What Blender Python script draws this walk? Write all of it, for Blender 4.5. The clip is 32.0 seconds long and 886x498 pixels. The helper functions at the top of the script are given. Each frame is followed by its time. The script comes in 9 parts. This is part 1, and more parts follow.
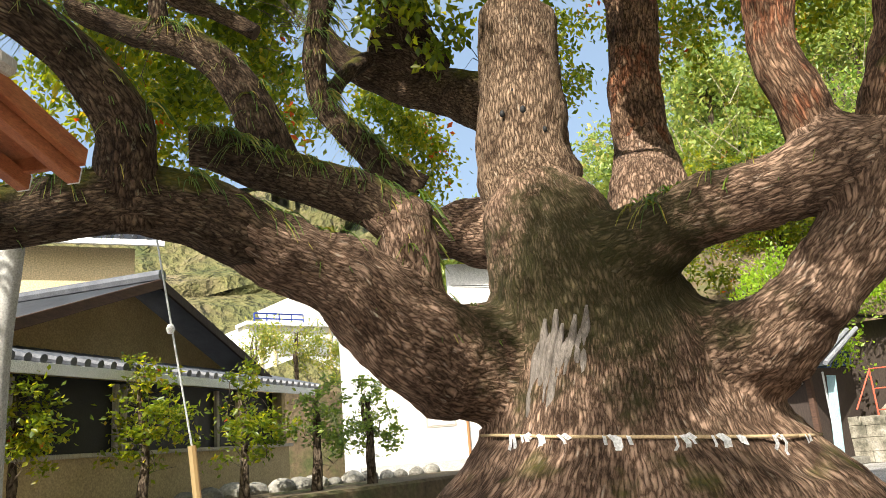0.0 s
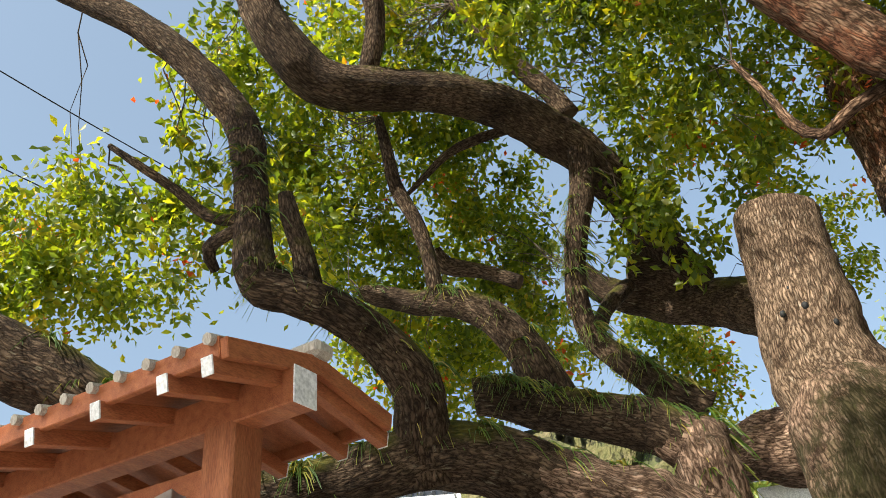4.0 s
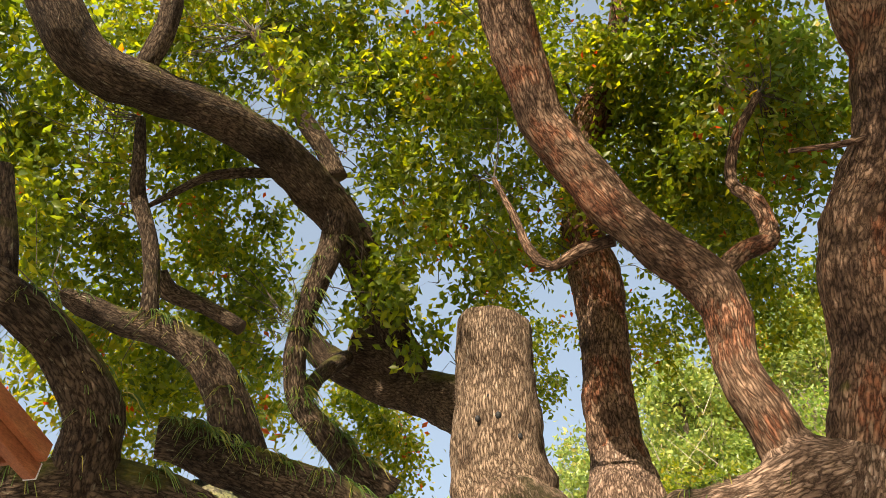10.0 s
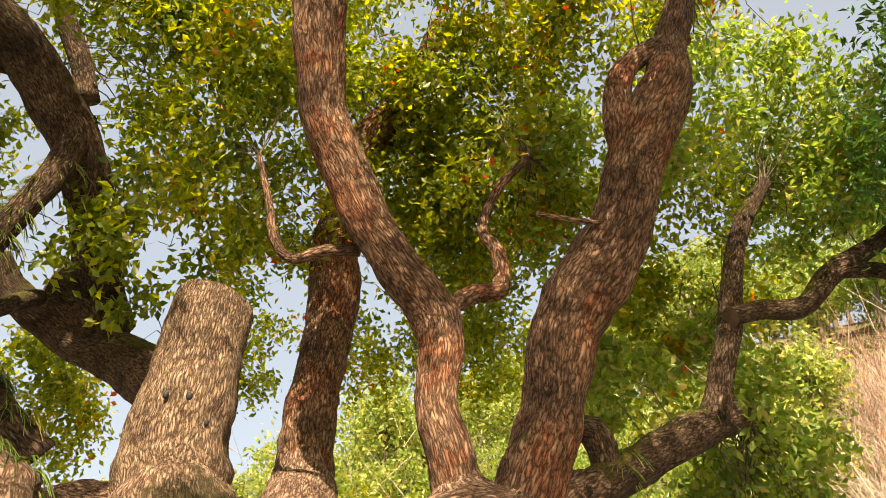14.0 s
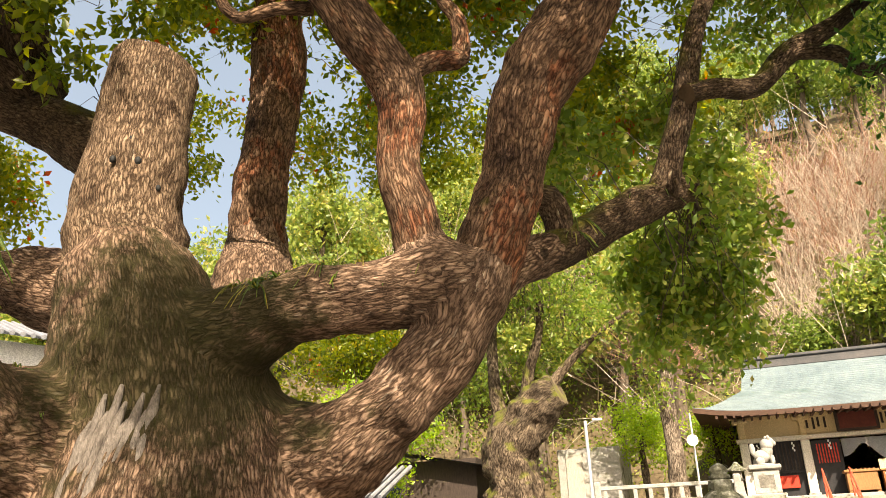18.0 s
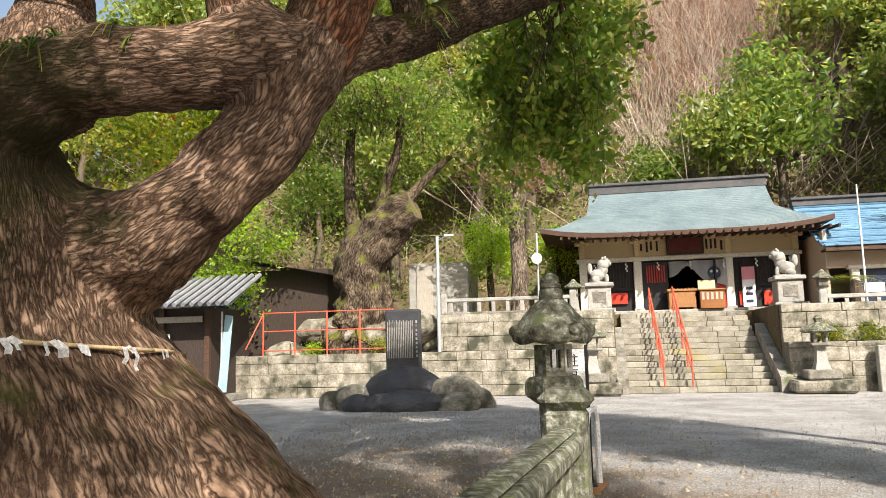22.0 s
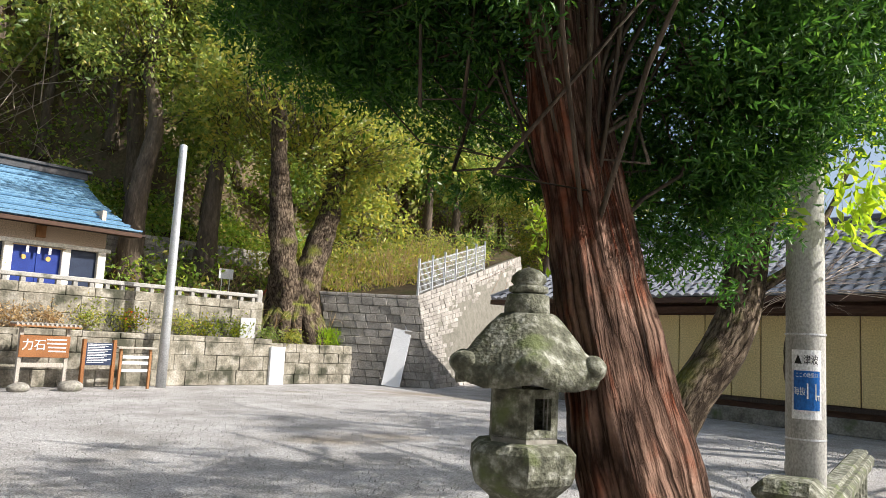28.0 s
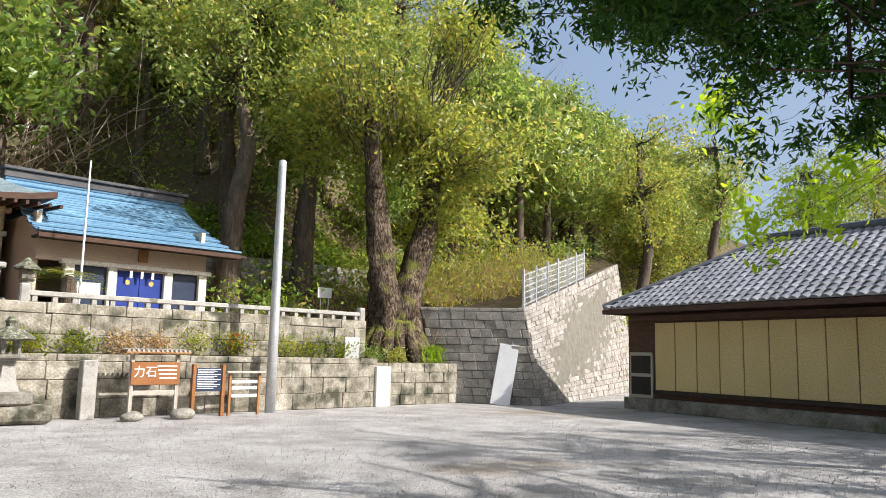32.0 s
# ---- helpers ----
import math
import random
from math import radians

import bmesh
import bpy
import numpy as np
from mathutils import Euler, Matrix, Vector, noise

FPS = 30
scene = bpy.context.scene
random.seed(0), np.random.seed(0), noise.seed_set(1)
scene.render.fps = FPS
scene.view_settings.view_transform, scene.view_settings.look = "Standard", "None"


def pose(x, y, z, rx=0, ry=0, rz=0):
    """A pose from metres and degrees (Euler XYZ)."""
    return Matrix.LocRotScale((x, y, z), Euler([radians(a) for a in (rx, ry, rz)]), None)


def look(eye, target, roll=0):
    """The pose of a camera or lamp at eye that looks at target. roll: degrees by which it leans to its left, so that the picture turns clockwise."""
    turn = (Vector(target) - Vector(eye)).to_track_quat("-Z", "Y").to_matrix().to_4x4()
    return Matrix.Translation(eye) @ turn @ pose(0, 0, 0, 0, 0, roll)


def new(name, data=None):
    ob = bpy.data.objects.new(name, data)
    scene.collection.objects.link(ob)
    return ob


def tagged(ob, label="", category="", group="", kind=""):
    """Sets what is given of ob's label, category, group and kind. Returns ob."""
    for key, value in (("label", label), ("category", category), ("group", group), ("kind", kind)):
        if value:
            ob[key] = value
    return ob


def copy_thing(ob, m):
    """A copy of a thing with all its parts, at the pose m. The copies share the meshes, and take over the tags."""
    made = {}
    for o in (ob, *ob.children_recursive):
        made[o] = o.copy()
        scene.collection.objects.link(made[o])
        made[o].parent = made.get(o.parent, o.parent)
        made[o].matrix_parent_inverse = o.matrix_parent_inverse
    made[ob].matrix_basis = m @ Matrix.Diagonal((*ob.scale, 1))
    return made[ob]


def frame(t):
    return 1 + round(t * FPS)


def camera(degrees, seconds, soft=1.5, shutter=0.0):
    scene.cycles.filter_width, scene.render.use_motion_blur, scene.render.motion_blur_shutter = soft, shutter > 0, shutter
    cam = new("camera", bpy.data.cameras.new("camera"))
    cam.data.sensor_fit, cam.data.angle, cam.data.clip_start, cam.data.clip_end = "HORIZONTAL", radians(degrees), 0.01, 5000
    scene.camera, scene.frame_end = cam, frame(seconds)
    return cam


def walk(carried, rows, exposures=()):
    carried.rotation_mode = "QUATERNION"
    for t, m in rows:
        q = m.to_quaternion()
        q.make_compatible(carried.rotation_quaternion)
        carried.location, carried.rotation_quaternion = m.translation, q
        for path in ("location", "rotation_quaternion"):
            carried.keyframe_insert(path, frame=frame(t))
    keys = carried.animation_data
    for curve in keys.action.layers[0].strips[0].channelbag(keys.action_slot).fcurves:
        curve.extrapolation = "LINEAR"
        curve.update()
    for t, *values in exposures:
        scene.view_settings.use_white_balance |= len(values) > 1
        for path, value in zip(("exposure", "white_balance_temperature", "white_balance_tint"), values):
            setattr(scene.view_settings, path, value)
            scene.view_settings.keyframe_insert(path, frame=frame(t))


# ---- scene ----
cam = camera(60.10, 32.0, 0.8)
PATH = [
    (0, pose(-2.829, 0.780, 1.522, 104.26, 4.65, 52.90)),
    (0.5, pose(-2.802, 0.766, 1.523, 106.90, 4.28, 56.06)),
    (1, pose(-2.779, 0.752, 1.518, 109.30, 4.68, 60.20)),
    (1.5, pose(-2.737, 0.726, 1.507, 111.64, 4.95, 64.42)),
    (2, pose(-2.721, 0.707, 1.489, 114.25, 5.34, 68.21)),
    (2.5, pose(-2.742, 0.729, 1.509, 116.58, 4.98, 71.41)),
    (3, pose(-2.743, 0.729, 1.510, 118.59, 4.88, 73.32)),
    (3.5, pose(-2.760, 0.740, 1.514, 121.04, 5.02, 74.56)),
    (4, pose(-2.753, 0.730, 1.496, 123.47, 5.04, 75.01)),
    (4.5, pose(-2.759, 0.709, 1.502, 125.13, 5.09, 74.60)),
    (6.5, pose(-2.860, 0.639, 1.579, 128.18, 5.67, 73.18)),
    (7, pose(-2.817, 0.677, 1.572, 128.04, 5.29, 71.49)),
    (7.5, pose(-2.784, 0.707, 1.576, 127.65, 4.88, 69.13)),
    (8, pose(-2.775, 0.743, 1.587, 127.31, 4.42, 66.10)),
    (8.5, pose(-2.771, 0.798, 1.601, 126.76, 3.89, 62.33)),
    (9, pose(-2.781, 0.828, 1.602, 126.44, 3.43, 58.10)),
    (10, pose(-2.784, 0.745, 1.555, 126.00, 2.96, 50.16)),
    (11, pose(-2.763, 0.828, 1.567, 125.95, 1.68, 43.00)),
    (12, pose(-2.787, 0.910, 1.579, 125.80, 1.23, 36.74)),
    (13, pose(-2.750, 0.993, 1.584, 125.88, 0.08, 30.92)),
    (13.5, pose(-2.765, 1.006, 1.593, 125.88, -0.20, 28.40)),
    (15.5, pose(-3.013, 0.998, 1.380, 125.51, 2.23, 22.42)),
    (16, pose(-3.067, 1.042, 1.330, 122.88, 2.20, 21.81)),
    (17, pose(-3.064, 1.081, 1.372, 116.54, 1.96, 21.65)),
    (17.5, pose(-3.075, 1.105, 1.378, 114.04, 1.83, 21.53)),
    (18, pose(-3.118, 1.134, 1.368, 111.37, 1.94, 21.54)),
    (18.5, pose(-3.144, 1.162, 1.357, 108.33, 1.87, 21.60)),
    (19, pose(-3.155, 1.179, 1.344, 105.27, 1.85, 21.66)),
    (19.5, pose(-3.138, 1.221, 1.335, 102.60, 1.92, 21.91)),
    (20, pose(-3.110, 1.266, 1.339, 99.99, 1.77, 21.93)),
    (20.5, pose(-3.104, 1.326, 1.336, 98.41, 1.88, 21.89)),
    (21, pose(-3.113, 1.443, 1.340, 97.98, 1.67, 20.88)),
    (21.5, pose(-3.107, 1.574, 1.330, 97.91, 1.67, 17.02)),
    (22, pose(-3.069, 1.745, 1.335, 97.56, 1.32, 11.03)),
    (22.5, pose(-3.039, 1.959, 1.351, 97.16, 0.61, 4.15)),
    (23, pose(-2.912, 2.270, 1.334, 97.00, 0.12, -3.34)),
    (23.5, pose(-2.755, 2.675, 1.362, 96.96, -0.46, -11.36)),
    (24, pose(-2.658, 3.105, 1.395, 96.90, -1.10, -18.16)),
    (24.5, pose(-2.576, 3.555, 1.443, 96.91, -1.42, -23.38)),
    (25, pose(-2.482, 3.944, 1.427, 97.12, -2.26, -29.70)),
    (25.5, pose(-2.377, 4.232, 1.425, 97.27, -2.58, -34.73)),
    (26, pose(-2.269, 4.483, 1.471, 97.33, -2.64, -39.09)),
    (26.5, pose(-2.178, 4.726, 1.513, 97.07, -2.58, -42.53)),
    (28.5, pose(-1.749, 5.886, 1.558, 96.88, -2.99, -50.91)),
    (29, pose(-1.640, 6.089, 1.579, 96.85, -2.86, -50.94)),
    (29.5, pose(-1.550, 6.287, 1.597, 96.87, -2.75, -50.83)),
    (30, pose(-1.498, 6.486, 1.607, 96.86, -2.56, -50.67)),
    (30.5, pose(-1.485, 6.675, 1.611, 97.42, -2.42, -50.54)),
    (31, pose(-1.535, 6.902, 1.596, 97.84, -2.26, -50.63)),
    (31.5, pose(-1.609, 7.059, 1.558, 97.87, -1.81, -49.14)),
    (32, pose(-1.687, 7.193, 1.513, 97.81, -1.31, -44.57)),
]
walk(cam, PATH, [(0, 1.08, 6450, 8), (2.5, 1.05, 6400, 6), (5, 0.95, 6400, 6), (8, 0.92, 6500, 7), (11, 1.26, 7900, 13), (13, 1.42, 8800, 15), (16, 1.34, 8500, 13), (19, 1.18, 7600, 12), (21, 0.94, 6900, 11), (23, 0.66, 6350, 11), (32, 0.60, 6150, 12)])

# ---- light ----
world = bpy.data.worlds.new("sky")
scene.world = world
world.use_nodes = True
wn = world.node_tree.nodes
sky = wn.new("ShaderNodeTexSky")
sky.sky_type = "NISHITA"
sky.sun_disc = False
sky.sun_elevation, sky.sun_rotation = radians(38.6), radians(150.5)
sky.air_density, sky.dust_density, sky.ozone_density = 1.0, 5.0, 1.0
wn["Background"].inputs["Strength"].default_value = 0.077
# thin bright haze over the whole sky
haze = wn.new("ShaderNodeMix")
haze.data_type, haze.blend_type = "RGBA", "ADD"
haze.inputs[0].default_value, haze.inputs[7].default_value = 1.0, (1.5, 1.9, 2.3, 1)
world.node_tree.links.new(sky.outputs[0], haze.inputs[6])
world.node_tree.links.new(haze.outputs[2], wn["Background"].inputs[0])
SUN_WAY = Vector((-0.37, 0.655, -0.60)).normalized()
sun = new("sun", bpy.data.lights.new("sun", "SUN"))
sun.data.energy, sun.data.angle, sun.data.color = 5.0, radians(0.5), (1.0, 0.94, 0.84)
sun.matrix_world = look((20, -30, 40), Vector((20, -30, 40)) + SUN_WAY)
scene.view_settings.exposure = 0.55


# ---- materials ----
def mat(name, rough=0.8, metal=0.0):
    m = bpy.data.materials.new(name)
    m.use_nodes = True
    b = m.node_tree.nodes["Principled BSDF"]
    b.inputs["Roughness"].default_value, b.inputs["Metallic"].default_value = rough, metal
    return m, m.node_tree.nodes, m.node_tree.links, b


def ramp(nodes, stops):
    r = nodes.new("ShaderNodeValToRGB")
    e = r.color_ramp.elements
    while len(e) < len(stops):
        e.new(0.5)
    for el, (p, c) in zip(e, stops):
        el.position, el.color = p, (*c, 1)
    return r


def surface(name, colors, scale=3.0, rough=0.8, metal=0.0, bump=0.3, fine=40.0, stain=None, stretch=(1, 1, 1), per_object=0.0, per_island=False, coords="Object", spec=0.3, depth=0.01):
    """A mottled surface: coarse mottling between colours, fine grain in relief, optional stains."""
    m, n, l, b = mat(name, rough, metal)
    b.inputs["Specular IOR Level"].default_value = spec
    tc = n.new("ShaderNodeTexCoord")
    mp = n.new("ShaderNodeMapping")
    mp.inputs["Scale"].default_value = stretch
    l.new(tc.outputs[coords], mp.inputs[0])
    a = n.new("ShaderNodeTexNoise")
    a.inputs["Scale"].default_value, a.inputs["Detail"].default_value, a.inputs["Roughness"].default_value = scale, 6, 0.65
    l.new(mp.outputs[0], a.inputs["Vector"])
    k = len(colors)
    r = ramp(n, [(0.3 + 0.4 * i / max(1, k - 1), c) for i, c in enumerate(colors)])
    l.new(a.outputs[0], r.inputs[0])
    f = n.new("ShaderNodeTexNoise")
    f.inputs["Scale"].default_value, f.inputs["Detail"].default_value = fine, 4
    l.new(mp.outputs[0], f.inputs["Vector"])
    mix = n.new("ShaderNodeMix")
    mix.data_type, mix.blend_type = "RGBA", "MULTIPLY"
    mix.inputs[0].default_value = 0.85
    fr = ramp(n, [(0.3, (0.62, 0.62, 0.62)), (0.7, (1.25, 1.25, 1.25))])
    l.new(f.outputs[0], fr.inputs[0])
    l.new(r.outputs[0], mix.inputs[6])
    l.new(fr.outputs[0], mix.inputs[7])
    out = mix.outputs[2]
    if stain:
        s = n.new("ShaderNodeTexNoise")
        s.inputs["Scale"].default_value, s.inputs["Detail"].default_value = stain[2], 7
        l.new(tc.outputs[coords], s.inputs["Vector"])
        sr = ramp(n, [(stain[1], (0, 0, 0)), (stain[1] + 0.12, (1, 1, 1))])
        l.new(s.outputs[0], sr.inputs[0])
        m2 = n.new("ShaderNodeMix")
        m2.data_type = "RGBA"
        m2.inputs[7].default_value = (*stain[0], 1)
        l.new(sr.outputs[0], m2.inputs[0])
        l.new(out, m2.inputs[6])
        out = m2.outputs[2]
    if per_object or per_island:
        hs = n.new("ShaderNodeHueSaturation")
        mr = n.new("ShaderNodeMapRange")
        v = per_object or 0.25
        mr.inputs[3].default_value, mr.inputs[4].default_value = 1 - v, 1 + v
        src = n.new("ShaderNodeNewGeometry").outputs["Random Per Island"] if per_island else n.new("ShaderNodeObjectInfo").outputs["Random"]
        l.new(src, mr.inputs[0])
        l.new(mr.outputs[0], hs.inputs["Value"])
        l.new(out, hs.inputs["Color"])
        out = hs.outputs[0]
    l.new(out, b.inputs["Base Color"])
    if bump:
        bp = n.new("ShaderNodeBump")
        bp.inputs["Strength"].default_value, bp.inputs["Distance"].default_value = bump, depth
        l.new(f.outputs[0], bp.inputs["Height"])
        l.new(bp.outputs[0], b.inputs["Normal"])
    return m


def bark(name, dark, light, su, sv, moss=0.0, moss_col=(0.10, 0.13, 0.02), pale=None, red=None):
    """Fissured bark: upright plates parted by dark cracks that run with the limb, in metres by the mesh's own UV."""
    m, n, l, b = mat(name, 0.9)
    b.inputs["Specular IOR Level"].default_value = 0.17
    uv = n.new("ShaderNodeUVMap")
    uv.uv_map = "along"

    def stretched(kind, fu, fv, **inputs):
        mp = n.new("ShaderNodeMapping")
        mp.inputs["Scale"].default_value = (fu, fv, 1)
        l.new(uv.outputs[0], mp.inputs[0])
        t = n.new(kind)
        for k, v in inputs.items():
            t.inputs[k].default_value = v
        l.new(mp.outputs[0], t.inputs["Vector"])
        return mp, t

    def calc(op, a, c, d=None):
        q = n.new("ShaderNodeMath")
        q.operation = op
        for k, v in enumerate((a, c, d)):
            if v is None:
                continue
            if isinstance(v, (int, float)):
                q.inputs[k].default_value = v
            else:
                l.new(v, q.inputs[k])
        return q.outputs[0]

    def mixed(kind, fac, a, c):
        q = n.new("ShaderNodeMix")
        q.data_type, q.blend_type = "RGBA", kind
        if isinstance(fac, float):
            q.inputs[0].default_value = fac
        else:
            l.new(fac, q.inputs[0])
        l.new(a, q.inputs[6])
        if isinstance(c, tuple):
            q.inputs[7].default_value = (*c, 1)
        else:
            l.new(c, q.inputs[7])
        return q.outputs[2]

    mp, wob = stretched("ShaderNodeTexNoise", su * 0.5, sv * 0.8, Scale=1.0, Detail=4, Roughness=0.6)
    sc = n.new("ShaderNodeVectorMath")
    sc.operation = "SCALE"
    sc.inputs["Scale"].default_value = 1.35
    l.new(wob.outputs[1], sc.inputs[0])
    ad = n.new("ShaderNodeVectorMath")
    ad.operation = "ADD"
    mp.inputs["Scale"].default_value = (su, sv, 1)
    l.new(mp.outputs[0], ad.inputs[0])
    l.new(sc.outputs[0], ad.inputs[1])
    edge = n.new("ShaderNodeTexVoronoi")
    edge.feature = "DISTANCE_TO_EDGE"
    cell = n.new("ShaderNodeTexVoronoi")
    for v in (edge, cell):
        v.inputs["Scale"].default_value = 1.6
        l.new(ad.outputs[0], v.inputs["Vector"])
    tint = n.new("ShaderNodeSeparateColor")
    l.new(cell.outputs["Color"], tint.inputs[0])
    # fibres along the grain fray the plates
    _, fib = stretched("ShaderNodeTexNoise", su * 2.0, sv * 1.8, Scale=1.0, Detail=6, Roughness=0.72)
    gap = calc("MULTIPLY_ADD", calc("SUBTRACT", fib.outputs[0], 0.5), 0.7, edge.outputs["Distance"])
    cr = ramp(n, [(0.0, (0.0, 0.0, 0.0)), (0.11, (0.45, 0.45, 0.45)), (0.24, (0.85, 0.85, 0.85)), (0.42, (1, 1, 1))])
    l.new(gap, cr.inputs[0])
    tc = n.new("ShaderNodeTexCoord")
    big = n.new("ShaderNodeTexNoise")
    big.inputs["Scale"].default_value, big.inputs["Detail"].default_value, big.inputs["Roughness"].default_value = 1.6, 5, 0.6
    l.new(tc.outputs["Object"], big.inputs["Vector"])
    fine = n.new("ShaderNodeTexNoise")
    fine.inputs["Scale"].default_value, fine.inputs["Detail"].default_value = 28, 5
    l.new(tc.outputs["Object"], fine.inputs["Vector"])
    base = ramp(n, [(0.25, dark), (0.5, light), (0.62, red), (0.75, light)] if red else [(0.18, dark), (0.72, light)])
    # the stand of each plate shifts its tone
    l.new(calc("MULTIPLY_ADD", calc("SUBTRACT", tint.outputs[0], 0.5), 0.14, big.outputs[0]), base.inputs[0])
    crc = ramp(n, [(0.0, (0.27, 0.24, 0.215)), (0.5, (0.72, 0.70, 0.68)), (1.0, (1.12, 1.12, 1.12))])
    l.new(cr.outputs[0], crc.inputs[0])
    out = mixed("MULTIPLY", 1.0, base.outputs[0], crc.outputs[0])
    # broad blotches: damp dark bark, and lighter ones that paint sunlit bark
    wide = n.new("ShaderNodeTexNoise")
    wide.inputs["Scale"].default_value, wide.inputs["Detail"].default_value, wide.inputs["Roughness"].default_value = 3.4, 6, 0.65
    l.new(tc.outputs["Object"], wide.inputs["Vector"])
    damp_sunlit = ramp(n, [(0.36, (0.42, 0.38, 0.35)), (0.5, (0.95, 0.95, 0.95)), (0.64, (1.35, 1.35, 1.35))])
    l.new(wide.outputs[0], damp_sunlit.inputs[0])
    out = mixed("MULTIPLY", 0.85, out, damp_sunlit.outputs[0])
    frr = ramp(n, [(0.32, (0.68, 0.66, 0.64)), (0.68, (1.28, 1.28, 1.28))])
    l.new(fib.outputs[0], frr.inputs[0])
    out = mixed("MULTIPLY", 0.75, out, frr.outputs[0])
    if pale:
        # weathered scales show pale on single plates
        _, sca = stretched("ShaderNodeTexNoise", su * 1.3, sv * 0.9, Scale=1.0, Detail=4, Roughness=0.65)
        mr = ramp(n, [(0.60, (0, 0, 0)), (0.67, (0.75, 0.75, 0.75))])
        l.new(sca.outputs[0], mr.inputs[0])
        out = mixed("MIX", calc("MULTIPLY", mr.outputs[0], cr.outputs[0]), out, pale)
    if moss:
        ge = n.new("ShaderNodeNewGeometry")
        sx = n.new("ShaderNodeSeparateXYZ")
        l.new(ge.outputs["Normal"], sx.inputs[0])
        ns = n.new("ShaderNodeTexNoise")
        ns.inputs["Scale"].default_value, ns.inputs["Detail"].default_value = 2.3, 8
        l.new(tc.outputs["Object"], ns.inputs["Vector"])
        mr = ramp(n, [(0.86 - moss, (0, 0, 0)), (min(0.99, 1.0 - moss * 0.9), (0.8, 0.8, 0.8))])
        l.new(calc("MULTIPLY_ADD", sx.outputs[2], 0.32, ns.outputs[0]), mr.inputs[0])
        mcol = ramp(n, [(0.35, moss_col), (0.65, (moss_col[0] * 1.9, moss_col[1] * 1.45, moss_col[2]))])
        l.new(fine.outputs[0], mcol.inputs[0])
        out = mixed("MIX", mr.outputs[0], out, mcol.outputs[0])
    l.new(out, b.inputs["Base Color"])
    bp = n.new("ShaderNodeBump")
    bp.inputs["Strength"].default_value, bp.inputs["Distance"].default_value = 1.0, 0.022
    l.new(calc("MULTIPLY_ADD", fib.outputs[0], 0.5, cr.outputs[0]), bp.inputs["Height"])
    l.new(bp.outputs[0], b.inputs["Normal"])
    return m


def leafy(name, stops, trans=0.45, gloss=0.35, patch=0.0):
    """Leaves: each its own tint, light passing through them."""
    m, n, l, b = mat(name, 0.38)
    b.inputs["Specular IOR Level"].default_value = gloss * 1.5
    ge = n.new("ShaderNodeNewGeometry")
    r = ramp(n, stops)
    if patch:
        # whole sprays turn together
        ns = n.new("ShaderNodeTexNoise")
        ns.inputs["Scale"].default_value, ns.inputs["Detail"].default_value = 0.9, 3
        l.new(ge.outputs["Position"], ns.inputs["Vector"])
        lift = n.new("ShaderNodeMapRange")
        lift.inputs["From Min"].default_value, lift.inputs["From Max"].default_value = 0.3, 0.7
        lift.inputs["To Min"].default_value, lift.inputs["To Max"].default_value = -patch, patch
        l.new(ns.outputs[0], lift.inputs["Value"])
        su = n.new("ShaderNodeMath")
        su.operation, su.use_clamp = "MULTIPLY_ADD", True
        su.inputs[1].default_value = 0.9
        l.new(ge.outputs["Random Per Island"], su.inputs[0])
        l.new(lift.outputs[0], su.inputs[2])
        l.new(su.outputs[0], r.inputs[0])
    else:
        l.new(ge.outputs["Random Per Island"], r.inputs[0])
    l.new(r.outputs[0], b.inputs["Base Color"])
    tr = n.new("ShaderNodeBsdfTranslucent")
    hs = n.new("ShaderNodeHueSaturation")
    hs.inputs["Value"].default_value, hs.inputs["Saturation"].default_value = 2.6, 1.05
    hs.inputs["Hue"].default_value = 0.480
    l.new(r.outputs[0], hs.inputs["Color"])
    l.new(hs.outputs[0], tr.inputs[0])
    ms = n.new("ShaderNodeMixShader")
    ms.inputs[0].default_value = trans
    l.new(b.outputs[0], ms.inputs[1])
    l.new(tr.outputs[0], ms.inputs[2])
    l.new(ms.outputs[0], n["Material Output"].inputs[0])
    return m


M_GRAVEL = surface("gravel", [(0.24, 0.225, 0.205), (0.37, 0.355, 0.34), (0.48, 0.465, 0.45)], 0.9, 0.95, bump=1.0, fine=42, stain=((0.24, 0.19, 0.13), 0.60, 0.22), depth=0.02)
# bare brown soil spreads through the gravel round the great tree
gm = M_GRAVEL.node_tree
gn, gl = gm.nodes, gm.links
pos = gn.new("ShaderNodeNewGeometry")
dist = gn.new("ShaderNodeVectorMath")
dist.operation = "DISTANCE"
dist.inputs[1].default_value = (-6.2, 7.4, 0.0)
gl.new(pos.outputs["Position"], dist.inputs[0])
soil = gn.new("ShaderNodeTexNoise")
soil.inputs["Scale"].default_value, soil.inputs["Detail"].default_value, soil.inputs["Roughness"].default_value = 0.8, 9, 0.7
gl.new(pos.outputs["Position"], soil.inputs["Vector"])
edge = gn.new("ShaderNodeMath")
edge.operation = "MULTIPLY_ADD"
edge.inputs[1].default_value = 9.0
gl.new(soil.outputs[0], edge.inputs[0])
gl.new(dist.outputs["Value"], edge.inputs[2])
rng_e = gn.new("ShaderNodeMapRange")
rng_e.inputs["From Min"].default_value, rng_e.inputs["From Max"].default_value = 7.5, 10.5
rng_e.inputs["To Min"].default_value, rng_e.inputs["To Max"].default_value = 0.85, 0.0
gl.new(edge.outputs[0], rng_e.inputs["Value"])
gb = gn["Principled BSDF"]
was = gb.inputs["Base Color"].links[0].from_socket
sm = gn.new("ShaderNodeMix")
sm.data_type = "RGBA"
sm.inputs[7].default_value = (0.20, 0.145, 0.10, 1)
